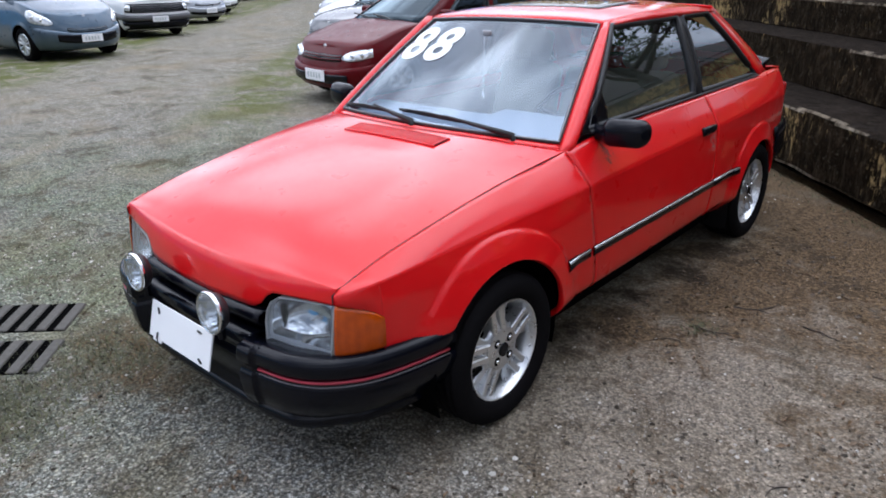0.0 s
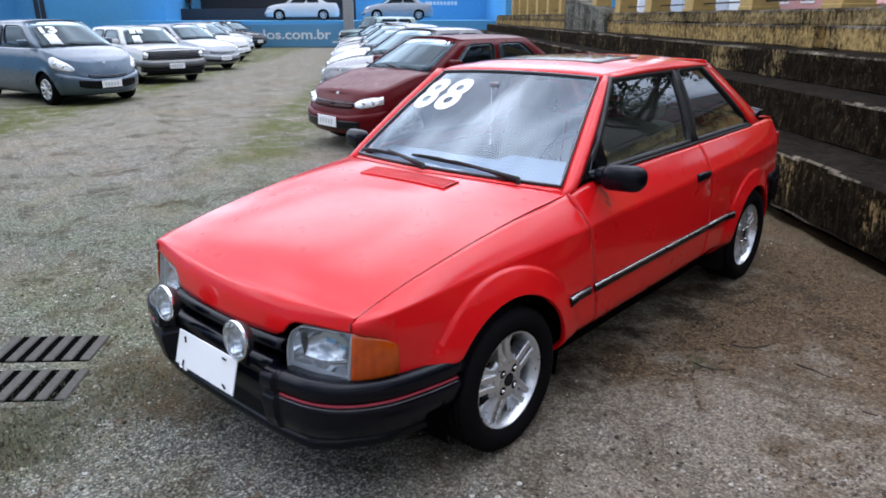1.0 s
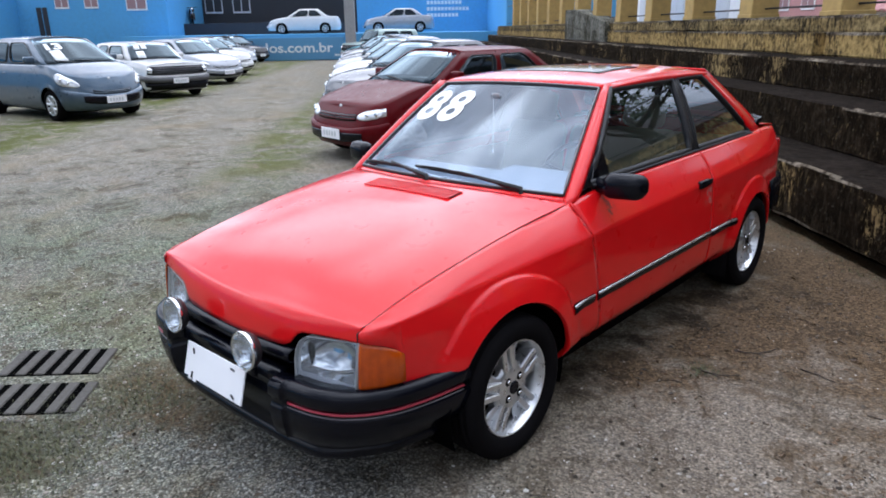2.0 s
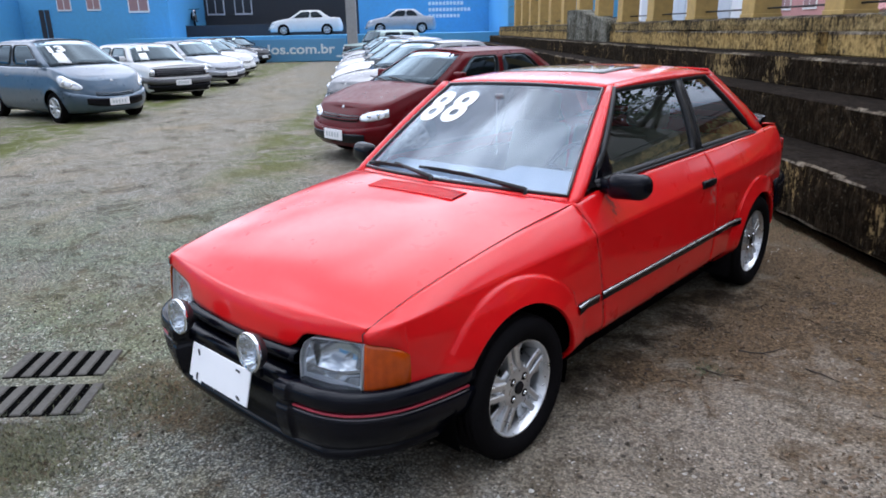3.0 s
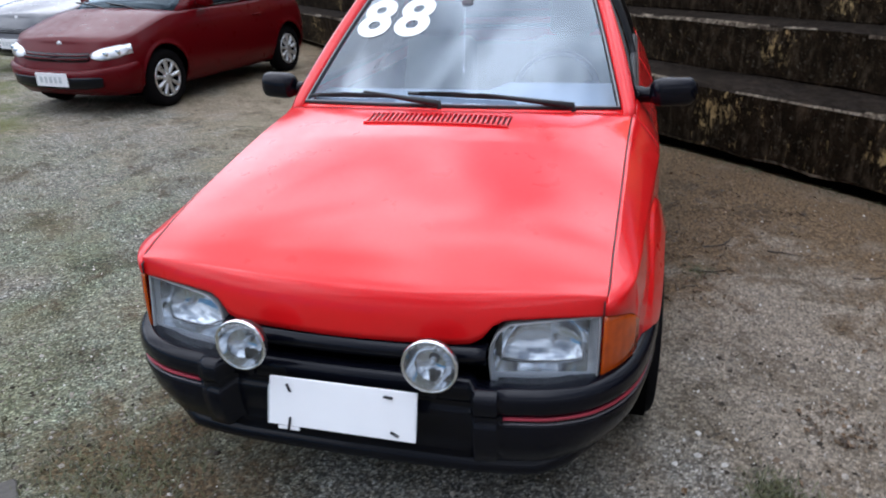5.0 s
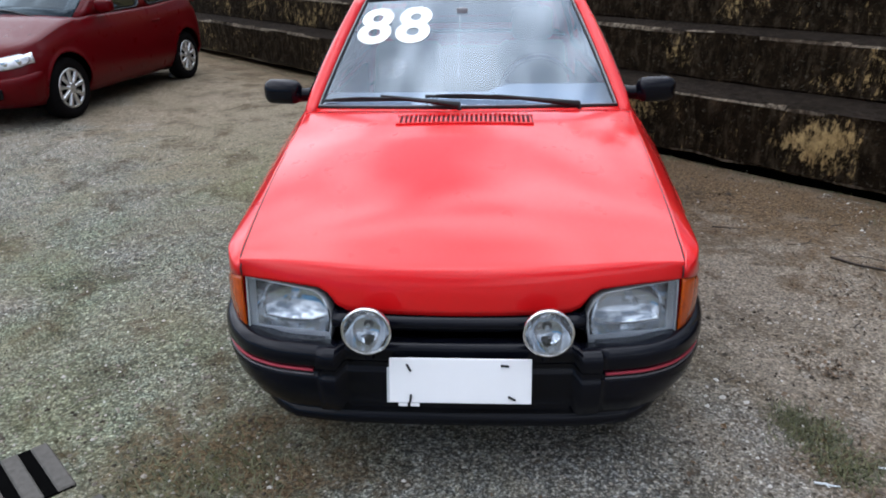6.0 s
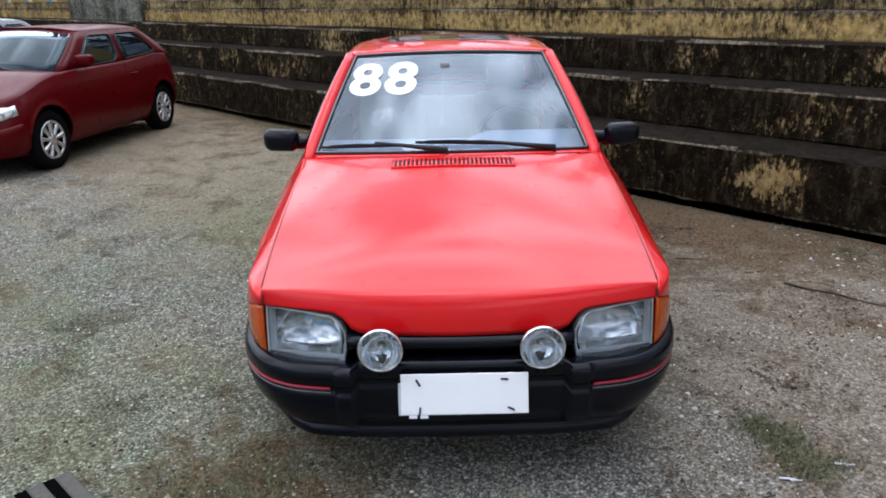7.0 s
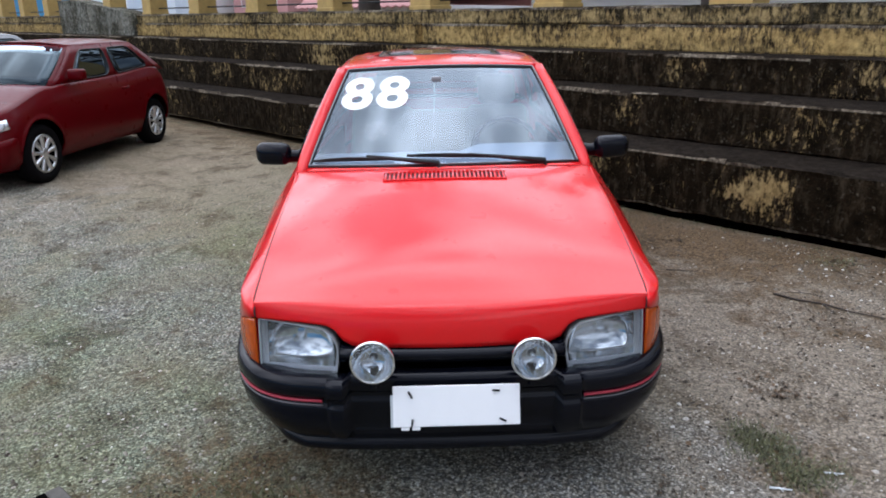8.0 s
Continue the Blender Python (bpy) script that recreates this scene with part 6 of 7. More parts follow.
# ---- the other parked cars ----
def other_car(label, group, m, colour, length=3.75, width=1.62, height=1.42, ztop=None, wind=(0.95, 1.75), roof=(1.75, 3.0), tail=(3.0, 3.45), axles=(0.75, 3.12), corner=0.55, power=2.8, lamp=None, grille=None, lower=None, doors=(), rim="cover", bars=False, figures=None, sill_strip=False, mouth=(0.14, 0.34, 0.15), plate_at=0.42, slim=0.35):
    """A parked car: nose at y 0, tail at y = length; parts by the measures given."""
    car = thing("parked_car", label, "car", group, m)
    half, R = width / 2, 0.3
    ztop = ztop or [(0, 0.62), (0.15, 0.72), (wind[0], 0.92), (length * 0.7, 0.95), (length, 0.9)]

    def outline(a, f):
        """Plan point: a from 0 (nose) round the left side to 1 (tail centre); f from 0 (sill) to 1 (top edge)."""
        w = half * curve_at([(0, 0.9), (0.2, 0.985), (0.5, 1.0), (0.8, 0.97), (1.0, 0.9)], f)[0]
        tuck = curve_at([(0, 0.06), (0.25, 0.0), (0.5, 0.0), (0.8, 0.05), (1.0, 0.13)], f)[0]
        if a < 0.3:
            th = (1 - a / 0.3) * math.pi / 2
            x, y = w * math.cos(th) ** (2 / power), corner - corner * math.sin(th) ** (2 / power)
            y += tuck * math.sin(th)
        elif a > 0.75:
            th = (a - 0.75) / 0.25 * math.pi / 2
            x, y = w * math.cos(th) ** (2 / 3.2), length - 0.45 + 0.45 * math.sin(th) ** (2 / 3.2)
            y -= tuck * math.sin(th)
        else:
            x, y = w, corner + (length - 0.45 - corner) * (a - 0.3) / 0.45
        return x, y

    def surface(a, f, lift=0.0, side=1):
        x, y = outline(a, f)
        x2, y2 = outline(min(1, a + 0.004), f)
        x1, y1 = outline(max(0, a - 0.004), f)
        n = Vector((y2 - y1, -(x2 - x1), 0)).normalized()
        z = 0.2 + (curve_at(ztop, y)[0] - 0.2) * f
        return Vector(((x + n.x * lift) * side, y + n.y * lift, z))

    def along(y):
        """The place on the outline that lies y from the nose, at half height."""
        lo, hi = 0.0, 1.0
        for _ in range(26):
            mid = (lo + hi) / 2
            lo, hi = (mid, hi) if outline(mid, 0.3)[1] < y else (lo, mid)
        return lo

    ra = R + 0.032
    cols = set([0.3 * (k / 22) ** 0.8 for k in range(23)] + steps(0.3, 0.75, 40) + [0.75 + 0.25 * k / 14 for k in range(15)])
    for yc in axles:
        cols |= {along(yc + (ra + 0.0005) * math.cos(math.pi * k / 18)) for k in range(19)}
    cols = sorted(cols)
    fs = [0.0, 0.06, 0.14, 0.22, 0.3, 0.38, 0.46, 0.54, 0.62, 0.7, 0.78, 0.86, 0.92, 0.97, 1.0]
    bm = bmesh.new()
    for side in (1, -1):
        rows = []
        for a in cols:
            y, low = outline(a, 0.3)[1], 0.0
            for yc in axles:
                if abs(y - yc) < ra:
                    low = (R + math.sqrt(ra * ra - (y - yc) ** 2) - 0.2) / (curve_at(ztop, y)[0] - 0.2)
            row = [surface(a, low + (1 - low) * f, 0.014 * max(0, 1 - 5 * f) if low > 0 else 0.0) for f in fs]
            edge = row[-1]
            for g in (0.12, 0.35, 0.65, 1.0):
                row.append(Vector((edge.x * (1 - g), edge.y, edge.z + 0.035 * (1 - (1 - g) ** 2) * min(1, edge.x / 0.5))))
            rows.append(row)
        sheet(bm, mirrored(rows, side), flip=side < 0)
    bmesh.ops.remove_doubles(bm, verts=bm.verts, dist=5e-4)
    body = part("body", bm, colour, car, thick=0.01)
    for yc in axles:  # black wheel wells
        bm = bmesh.new()
        block(bm, (-half * 0.86, yc - 0.36, 0.15), (half * 0.86, yc + 0.36, 0.62), 0.05)
        part("wheel_well", bm, SHADE, car, smooth=False)
    bm = bmesh.new()
    block(bm, (-half * 0.8, 0.3, 0.16), (half * 0.8, length - 0.3, 0.3), 0.03)
    part("underbody", bm, SHADE, car, smooth=False)
    # glasshouse
    zb = lambda y: curve_at(ztop, y)[0] - 0.01
    xb, xt = half * 0.885, half * 0.69
    y0, y1, y2, y3 = wind[0], wind[1], roof[1], tail[1]

    def side_point(y, t):
        lo, hi = y0 + (y3 - y0) * y, y1 + (y2 - y1) * y
        yy = lo + (hi - lo) * t
        z = zb(lo) + (height - 0.06 - zb(lo)) * t
        return Vector((xb + (xt - xb) * t + 0.02 * math.sin(math.pi * t), yy, z))

    bm = bmesh.new()
    for side in (1, -1):
        sheet(bm, mirrored([[side_point(s, t) for s in steps(0, 1, 15)] for t in steps(0, 1, 6)], side), flip=side < 0)
    rows = []
    for y in steps(0, 1, 13):
        e = side_point(y, 1.0)
        rows.append([Vector((e.x * s, e.y - 0.05 * (1 - s * s) * (1 - y) + 0.04 * (1 - s * s) * y, e.z + 0.06 * (1 - abs(s) ** 2.6) * (0.55 + 0.45 * math.sin(math.pi * (0.15 + 0.7 * y))))) for s in steps(-1, 1, 15)])
    sheet(bm, rows)
    for s_end, t_end in ((0, -1), (1, 1)):
        rows = []
        for t in steps(0, 1, 6):
            e = side_point(s_end, t)
            rows.append([Vector((e.x * s, e.y + t_end * 0.06 * (1 - s * s), e.z + 0.03 * (1 - s * s))) for s in steps(-1, 1, 11)])
        sheet(bm, rows, flip=s_end == 1)
    part("roof", bm, colour, car, "roof and pillars", thick=0.004)
    bm = bmesh.new()
    rows = []
    for t in steps(0.05, 0.94, 6):
        e = side_point(0, t)
        rows.append([Vector(((e.x - 0.045) * s, e.y - 0.062 * (1 - s * s) - 0.012, e.z + 0.03 * (1 - s * s) + 0.006)) for s in steps(-1, 1, 11)])
    sheet(bm, rows)
    wsn = part("windscreen", bm, CARGLASS, car, "windscreen reflecting the sky", thick=0.004)
    if figures:
        bm = letters(figures, 0.2, 0.01)
        wide, high = max(v.co.x for v in bm.verts), max(v.co.y for v in bm.verts)
        for v in bm.verts:
            s, t = -0.75 + 0.5 * v.co.x / wide, 0.52 + 0.24 * v.co.y / high
            e = side_point(0, t)
            v.co = Vector(((e.x - 0.045) * s, e.y - 0.062 * (1 - s * s) - 0.02, e.z + 0.03 * (1 - s * s) + 0.014))
        part("year_lettering", bm, VINYL, car, smooth=False)
    if bars:
        for s0, s1, t0, t1 in ((-0.72, -0.4, 0.1, 0.5),) + (((-0.75, -0.5, 0.6, 0.85), (-0.45, -0.2, 0.6, 0.85)) if not figures else ()):
            bm = bmesh.new()
            rows = []
            for t in steps(t0, t1, 3):
                e = side_point(0, t)
                rows.append([Vector(((e.x - 0.045) * s, e.y - 0.062 * (1 - s * s) - 0.02, e.z + 0.03 * (1 - s * s) + 0.014)) for s in steps(s0, s1, 4)])
            sheet(bm, rows)
            part("price_card", bm, VINYL, car, "white card inside the windscreen", thick=0.002)
    bm = bmesh.new()
    rows = []
    for t in steps(0.12, 0.9, 5):
        e = side_point(1, t)
        rows.append([Vector(((e.x - 0.07) * s, e.y + 0.062 * (1 - s * s) + 0.012, e.z + 0.03 * (1 - s * s) + 0.004)) for s in steps(-1, 1, 9)])
    sheet(bm, rows, flip=True)
    part("rear_window", bm, CARGLASS, car, thick=0.004)
    for side in (1, -1):
        for s0, s1 in doors or ((0.1, 0.5), (0.54, 0.86)):
            bm = bmesh.new()
            rows = [[side_point(s0 + (s1 - s0) * (0.5 + (s - 0.5) * (1 - 0.2 * abs(2 * k - 1) ** 5)), 0.1 + 0.78 * k) + Vector((0.006, 0, 0)) for s in steps(0, 1, 8)] for k in steps(0, 1, 13)]
            rows = mirrored(rows, side)
            sheet(bm, rows, flip=side < 0)
            win = part("side_window", bm, CARGLASS, car, thick=0.003)
            ring = rows[0] + [r[-1] for r in rows[1:]] + rows[-1][::-1][1:] + [r[0] for r in rows[::-1][1:-1]]
            bm = bmesh.new()
            tube(bm, ring + ring[:2], 0.009, 5, False)
            part("window_seal", bm, SEAL, win)
        # front lamps, indicator, mirror, handle, door seam
        a0, a1, f0, f1 = lamp or (0.13, 0.235, 0.74, 0.95)
        bm = bmesh.new()
        rows = [[surface(a, (f0 + f1) / 2 + slim * 0.5 * (f1 - f0) * (s - 0.5) + (f - 0.5) * (f1 - f0) * (1 - slim * (1 - s)) * (1 - abs(2 * s - 1) ** 4 * (0.75 if grille != "boxy" else 0.0)), 0.012 + 0.014 * math.sin(math.pi * s) * math.sin(math.pi * f), side) for f in steps(0, 1, 7)] for a, s in [(a0 + (a1 - a0) * k / 12, k / 12) for k in range(13)]]
        sheet(bm, rows, flip=side < 0)
        head = part("headlamp", bm, CARLAMP, car, "clear headlamp", thick=0.006)
        ring = rows[0] + [r[-1] for r in rows[1:]] + rows[-1][::-1][1:] + [r[0] for r in rows[::-1][1:-1]]
        bm = bmesh.new()
        tube(bm, ring + ring[:2], 0.005, 5, False)
        part("lamp_rim", bm, SEAL, head)
        for s in (0.35, 0.68):
            bm = bmesh.new()
            p = surface(a0 + (a1 - a0) * s, (f0 + f1) / 2 + slim * 0.5 * (f1 - f0) * (s - 0.5), 0.02, side)
            bmesh.ops.create_uvsphere(bm, u_segments=12, v_segments=8, radius=1.0)
            for v in bm.verts:
                v.co = p + Vector((v.co.x * 0.04, v.co.y * 0.014, v.co.z * 0.04 * (1 - 0.3 * slim)))
            part("lamp_bowl", bm, CHROME, head)
        if grille != "boxy" and slim < 0.3:
            bm = bmesh.new()
            sheet(bm, [[surface(a, f, 0.01, side) for f in steps(f0 + 0.02, f1 - 0.02, 3)] for a in steps(a1 - 0.02, a1 + 0.015, 4)], flip=side < 0)
            part("indicator", bm, CARLAMP, car, thick=0.004)
        bm = bmesh.new()
        e = side_point(0.12, 0.12)
        block(bm, (e.x + 0.02, e.y - 0.05, e.z), (e.x + 0.2, e.y + 0.05, e.z + 0.12), 0.03, seg=3)
        for v in bm.verts:
            v.co.x *= side
        bmesh.ops.recalc_face_normals(bm, faces=bm.faces)
        part("door_mirror", bm, colour if lower is None else lower, car)
        y_h = 0.44 * length
        a_h = 0.3 + 0.45 * (y_h - corner) / (length - 0.45 - corner)
        for aa in (a_h + 0.13,):
            bm = bmesh.new()
            p = surface(aa, 0.8, 0.006, side)
            block(bm, p - Vector((0.012, 0.09, 0.014)), p + Vector((0.012, 0.09, 0.014)), 0.008)
            part("door_handle", bm, colour, car)
        for aa in (0.3 + 0.45 * (wind[0] + 0.35 - corner) / (length - 0.45 - corner), a_h + 0.16):
            bm = bmesh.new()
            tube(bm, [surface(aa, f, 0.0015, side) for f in steps(0.1, 0.98, 9)], 0.004, 4)
            part("door_seam", bm, SEAL, car)
        if sill_strip:
            bm = bmesh.new()
            sheet(bm, [[surface(a, f, d, side) for f, d in ((0.36, 0.002), (0.38, 0.014), (0.44, 0.014), (0.46, 0.002))] for a in steps(0.34, 0.66, 20)], flip=side < 0)
            part("side_moulding", bm, TRIM, car, thick=0.002)
        for yc in axles:
            car_wheel(car, half * 0.985 * side, yc, side, rim)
    # grille, lower intake, bumper line, plate
    if grille == "boxy":
        bm = bmesh.new()
        for side in (1, -1):
            sheet(bm, [[surface(a, f, 0.016, side) for f in (0.66, 0.8, 0.95)] for a in steps(0.0, 0.235, 24)], flip=side < 0)
        part("grille", bm, TRIM, car, "black horizontal grille", thick=0.004)
        for f in (0.7, 0.76, 0.82, 0.88):
            bm = bmesh.new()
            tube(bm, [surface(a, f, 0.024, -1) for a in steps(0.13, 0.0, 8)] + [surface(a, f, 0.024, 1) for a in steps(0.01, 0.13, 8)], 0.005, 4)
            part("grille_bar", bm, GREYTRIM, car)
        bm = bmesh.new()
        for side in (1, -1):
            sheet(bm, [[surface(a, f, d, side) for f, d in ((0.36, 0.0), (0.38, 0.05), (0.54, 0.055), (0.58, 0.0))] for a in steps(0.0, 0.36, 22)], flip=side < 0)
        part("front_bumper", bm, GREYTRIM, car, "dull dark bumper", thick=0.004)
        # black sheet over the lower body, painting the shade below the bumper
        bm = bmesh.new()
        for side in (1, -1):
            sheet(bm, [[surface(a, f, 0.012, side) for f in (0.02, 0.2, 0.36)] for a in steps(0.0, 0.3, 20)], flip=side < 0)
        part("bumper_shade", bm, TRIM, car, "dark sheet painting the shade under the bumper", thick=0.003)
    else:
        gf = grille or (0.7, 0.8, 0.1)
        bm = bmesh.new()
        for side in (1, -1):
            sheet(bm, [[surface(a, f, 0.016, side) for f in steps(gf[0], gf[1], 3)] for a in steps(0.0, gf[2], 16)], flip=side < 0)
        part("grille", bm, TRIM, car, "slim dark grille", thick=0.003)
        for f in (gf[0] * 0.67 + gf[1] * 0.33, gf[0] * 0.25 + gf[1] * 0.75):
            bm = bmesh.new()
            tube(bm, [surface(a, f, 0.022, -1) for a in steps(gf[2] * 0.96, 0.0, 10)] + [surface(a, f, 0.022, 1) for a in steps(0.01, gf[2] * 0.96, 10)], 0.007, 5)
            part("grille_bar", bm, colour, car)
        bm = bmesh.new()  # bumper skin, standing proud of the wings
        reach = along(axles[0] - ra - 0.01)
        for side in (1, -1):
            sheet(bm, [[surface(a, f, d * min(1, (reach + 0.004 - a) / 0.05), side) for f, d in ((0.02, 0.0), (0.06, 0.016), (0.16, 0.026), (0.34, 0.034), (0.5, 0.036), (0.565, 0.03), (0.59, 0.012), (0.6, -0.004))] for a in steps(0.0, reach, 34)], flip=side < 0)
        bmesh.ops.remove_doubles(bm, verts=bm.verts, dist=5e-4)
        skin = part("front_bumper", bm, colour if lower is None else lower, car, "bumper in the body's colour", thick=0.004)
        bm = bmesh.new()
        for side in (1, -1):
            sheet(bm, [[surface(a, mouth[0] + (mouth[1] - mouth[0]) * g * (1 - 0.35 * (a / mouth[2]) ** 3) + 0.06 * (a / mouth[2]) ** 3, 0.046, side) for g in (0.0, 0.4, 0.8, 1.0)] for a in steps(0.0, mouth[2], 20)], flip=side < 0)
        part("lower_intake", bm, TRIM, skin, "dark lower intake", thick=0.003)
        for side in (1, -1):  # shut line of the hood
            bm = bmesh.new()
            line = []
            for y in steps(0.1, wind[0] - 0.02, 14):
                e = surface(along(y), 1.0)
                g = 0.12 + 0.1 * max(0, 1 - y / 0.35)
                line.append(Vector((e.x * (1 - g) * side, e.y, e.z + 0.035 * (1 - (1 - g) ** 2) * min(1, e.x / 0.5) + 0.0005)))
            tube(bm, line, 0.0035, 4)
            part("hood_seam", bm, SEAL, car)
        bm = bmesh.new()
        e = surface(0.0, 0.97, 0.012)
        lathe(bm, [(0.0, 0.012), (0.03, 0.009), (0.036, 0.0), (0.034, -0.01)], 16, Matrix.Translation(e + Vector((0, 0.02, 0.012))) @ Matrix.Rotation(radians(-90), 4, "Z"))
        part("badge", bm, STRIP, car, "small bright round badge")
    bm = bmesh.new()
    p = surface(0.0, plate_at, 0.06)
    block(bm, p - Vector((0.2, 0.004, 0.065)), p + Vector((0.2, 0.004, 0.065)), 0.004)
    plate = part("number_plate", bm, PLATE, car, "number plate with grey bars", smooth=False)
    for k in range(5):
        bm = bmesh.new()
        q = p + Vector((-0.13 + 0.06 * k, -0.006, 0))
        block(bm, q - Vector((0.016, 0.001, 0.03)), q + Vector((0.016, 0.001, 0.03)))
        part("plate_bar", bm, FADED, plate, smooth=False)
    for px in (-0.1, 0.32):
        bm = bmesh.new()
        e = side_point(0, 0.02)
        tube(bm, [(px, e.y - 0.09, e.z + 0.03), (px - 0.25, e.y - 0.05, e.z + 0.07), (px - 0.5, e.y - 0.02, e.z + 0.09)], 0.009, 5)
        part("wiper", bm, SEAL, car)
    return car


CARGLASS = pane("parked_car_glass", (0.03, 0.04, 0.05), 0.045, 0.0, 0.01, (0.72, 0.9, 1.0))
CARLAMP = plain("clear_lamp", (0.62, 0.64, 0.66), 0.12, 0.5, vary=0.5, scale=22)
GREYTRIM = plain("grey_plastic_trim", (0.09, 0.09, 0.095), 0.6)
WHEELS = {}


def car_wheel(parent, x, y, side, style):
    """A tyre with a silver cover of many spokes, or a plain steel rim."""
    if style not in WHEELS:
        bm = bmesh.new()
        lathe(bm, [(0.18, -0.16), (0.25, -0.18), (0.285, -0.165), (0.292, -0.14), (0.292, -0.03), (0.285, -0.006), (0.25, 0.008), (0.205, 0.004), (0.19, -0.01)], 36)
        tyre = part("wheel", bm, RUBBER, parent, "black tyre")
        bm = bmesh.new()
        if style == "cover":
            lathe(bm, [(0.192, -0.012), (0.19, 0.002), (0.172, 0.004), (0.168, -0.012)], 36)
            lathe(bm, [(0.06, -0.02), (0.055, 0.004), (0.03, 0.01), (0.0, 0.01)], 20)
            for k in range(9):
                rot = Matrix.Rotation(2 * math.pi * k / 9, 4, "X")
                sheet(bm, [[rot @ Vector(q) for q in ((-0.02, -w, r), (0.006, -w * 0.8, r), (0.006, w * 0.8, r), (-0.02, w, r))] for r, w in ((0.045, 0.012), (0.11, 0.018), (0.175, 0.026))], flip=True)
        else:
            lathe(bm, [(0.192, -0.012), (0.186, 0.0), (0.16, -0.03), (0.12, -0.035), (0.085, -0.01), (0.06, -0.005), (0.0, 0.0)], 30)
        part("rim", bm, ALLOY, tyre, "silver wheel cover")
        bm = bmesh.new()
        lathe(bm, [(0.18, -0.05), (0.0, -0.05)], 24)
        part("wheel_disc", bm, SHADE, tyre)
        WHEELS[style] = tyre
        tyre.matrix_local = pose(x, y, 0.29, 0, 0, 0 if side > 0 else 180)
        return tyre
    w = copy_thing(WHEELS[style], pose(x, y, 0.29, 0, 0, 0 if side > 0 else 180))
    w.parent = parent
    w.matrix_parent_inverse = Matrix()
    w.matrix_basis = pose(x, y, 0.29, 0, 0, 0 if side > 0 else 180)
    return w


RIGHT, LEFT, SHOW = "cars parked against the terrace", "cars parked along the far side of the lane", "cars shown on the platform"
HATCH = dict(length=3.66, width=1.6, height=1.345, ztop=[(0, 0.58), (0.06, 0.635), (0.16, 0.685), (0.4, 0.755), (1.02, 0.9), (2.3, 0.92), (3.1, 0.96), (3.66, 0.92)], wind=(1.02, 1.72), roof=(1.72, 3.04), tail=(3.04, 3.56), axles=(0.66, 3.03), corner=0.52, power=3.0, doors=((0.13, 0.47), (0.52, 0.86)), lamp=(0.078, 0.215, 0.73, 0.93), grille=(0.75, 0.88, 0.074), mouth=(0.16, 0.46, 0.115), plate_at=0.4, slim=0.12)
SEDAN = dict(length=4.2, width=1.66, height=1.4, ztop=[(0, 0.62), (0.12, 0.7), (1.1, 0.9), (3.2, 0.95), (4.0, 0.93), (4.2, 0.88)], wind=(1.1, 1.85), roof=(1.85, 2.9), tail=(2.9, 3.5), axles=(0.82, 3.3), corner=0.6)
BOXY = dict(length=4.1, width=1.62, height=1.38, ztop=[(0, 0.76), (0.1, 0.82), (1.15, 0.9), (3.4, 0.93), (4.1, 0.9)], wind=(1.2, 1.75), roof=(1.75, 3.6), tail=(3.6, 4.0), axles=(0.75, 3.1), corner=0.22, power=4.0, grille="boxy", lamp=(0.15, 0.235, 0.68, 0.94), rim="steel")
SMALL = dict(length=3.85, width=1.7, height=1.56, ztop=[(0, 0.66), (0.12, 0.76), (0.35, 0.86), (0.95, 1.02), (2.4, 1.02), (3.4, 1.04), (3.78, 0.95)], wind=(0.92, 1.75), roof=(1.75, 3.1), tail=(3.1, 3.66), axles=(0.78, 3.2), corner=0.7, power=2.4, lamp=(0.13, 0.27, 0.66, 0.98), grille=(0.62, 0.72, 0.075), mouth=(0.22, 0.54, 0.12), plate_at=0.4, slim=0.4)
SUV = dict(length=3.9, width=1.6, height=1.62, ztop=[(0, 0.85), (0.1, 0.95), (1.0, 1.02), (3.9, 1.04)], wind=(1.1, 1.45), roof=(1.45, 3.7), tail=(3.7, 3.86), axles=(0.75, 3.05), corner=0.2, power=4.0, grille="boxy", lamp=(0.14, 0.22, 0.68, 0.94), rim="steel")

other_car("dark wine-red three-door hatchback parked by the terrace wall", RIGHT, pose(-4.79, 4.43, 0, 0, 0, -5.3), WINE, **HATCH)
for k, (kind, colour, words) in enumerate((
        (SEDAN, GRAPHITE, "dark grey saloon parked beside the wine-red hatchback"),
        (HATCH, WHITE, "white hatchback parked in the row"),
        (SEDAN, SILVER, "silver saloon parked in the row"),
        (SEDAN, GRAPHITE, "graphite saloon parked in the row"),
        (HATCH, SILVER, "grey hatchback parked in the row"),
        (SEDAN, BLACKP, "black saloon parked in the row"),
        (HATCH, CYANP, "turquoise hatchback parked in the row"),
        (SUV, MINT, "tall pale green off-roader at the end of the row"))):
    at = W(9.0 + 3.1 * k, 4.35 + 0.23 * k)
    other_car(words, RIGHT, pose(at.x, at.y, 0, 0, 0, -6 + 1.5 * (k % 3)), colour, **kind)
LANE = ((-11.7, 4.62, 0, 0, 0, 98), (-14.85, 7.6, 0, 0, 0, 88), (-18.0, 10.85, 0, 0, 0, 100), (-21.6, 13.6, 0, 0, 0, 102), (-25.0, 15.95, 0, 0, 0, 102), (-28.0, 17.9, 0, 0, 0, 104), (-30.6, 20.4, 0, 0, 0, 104))
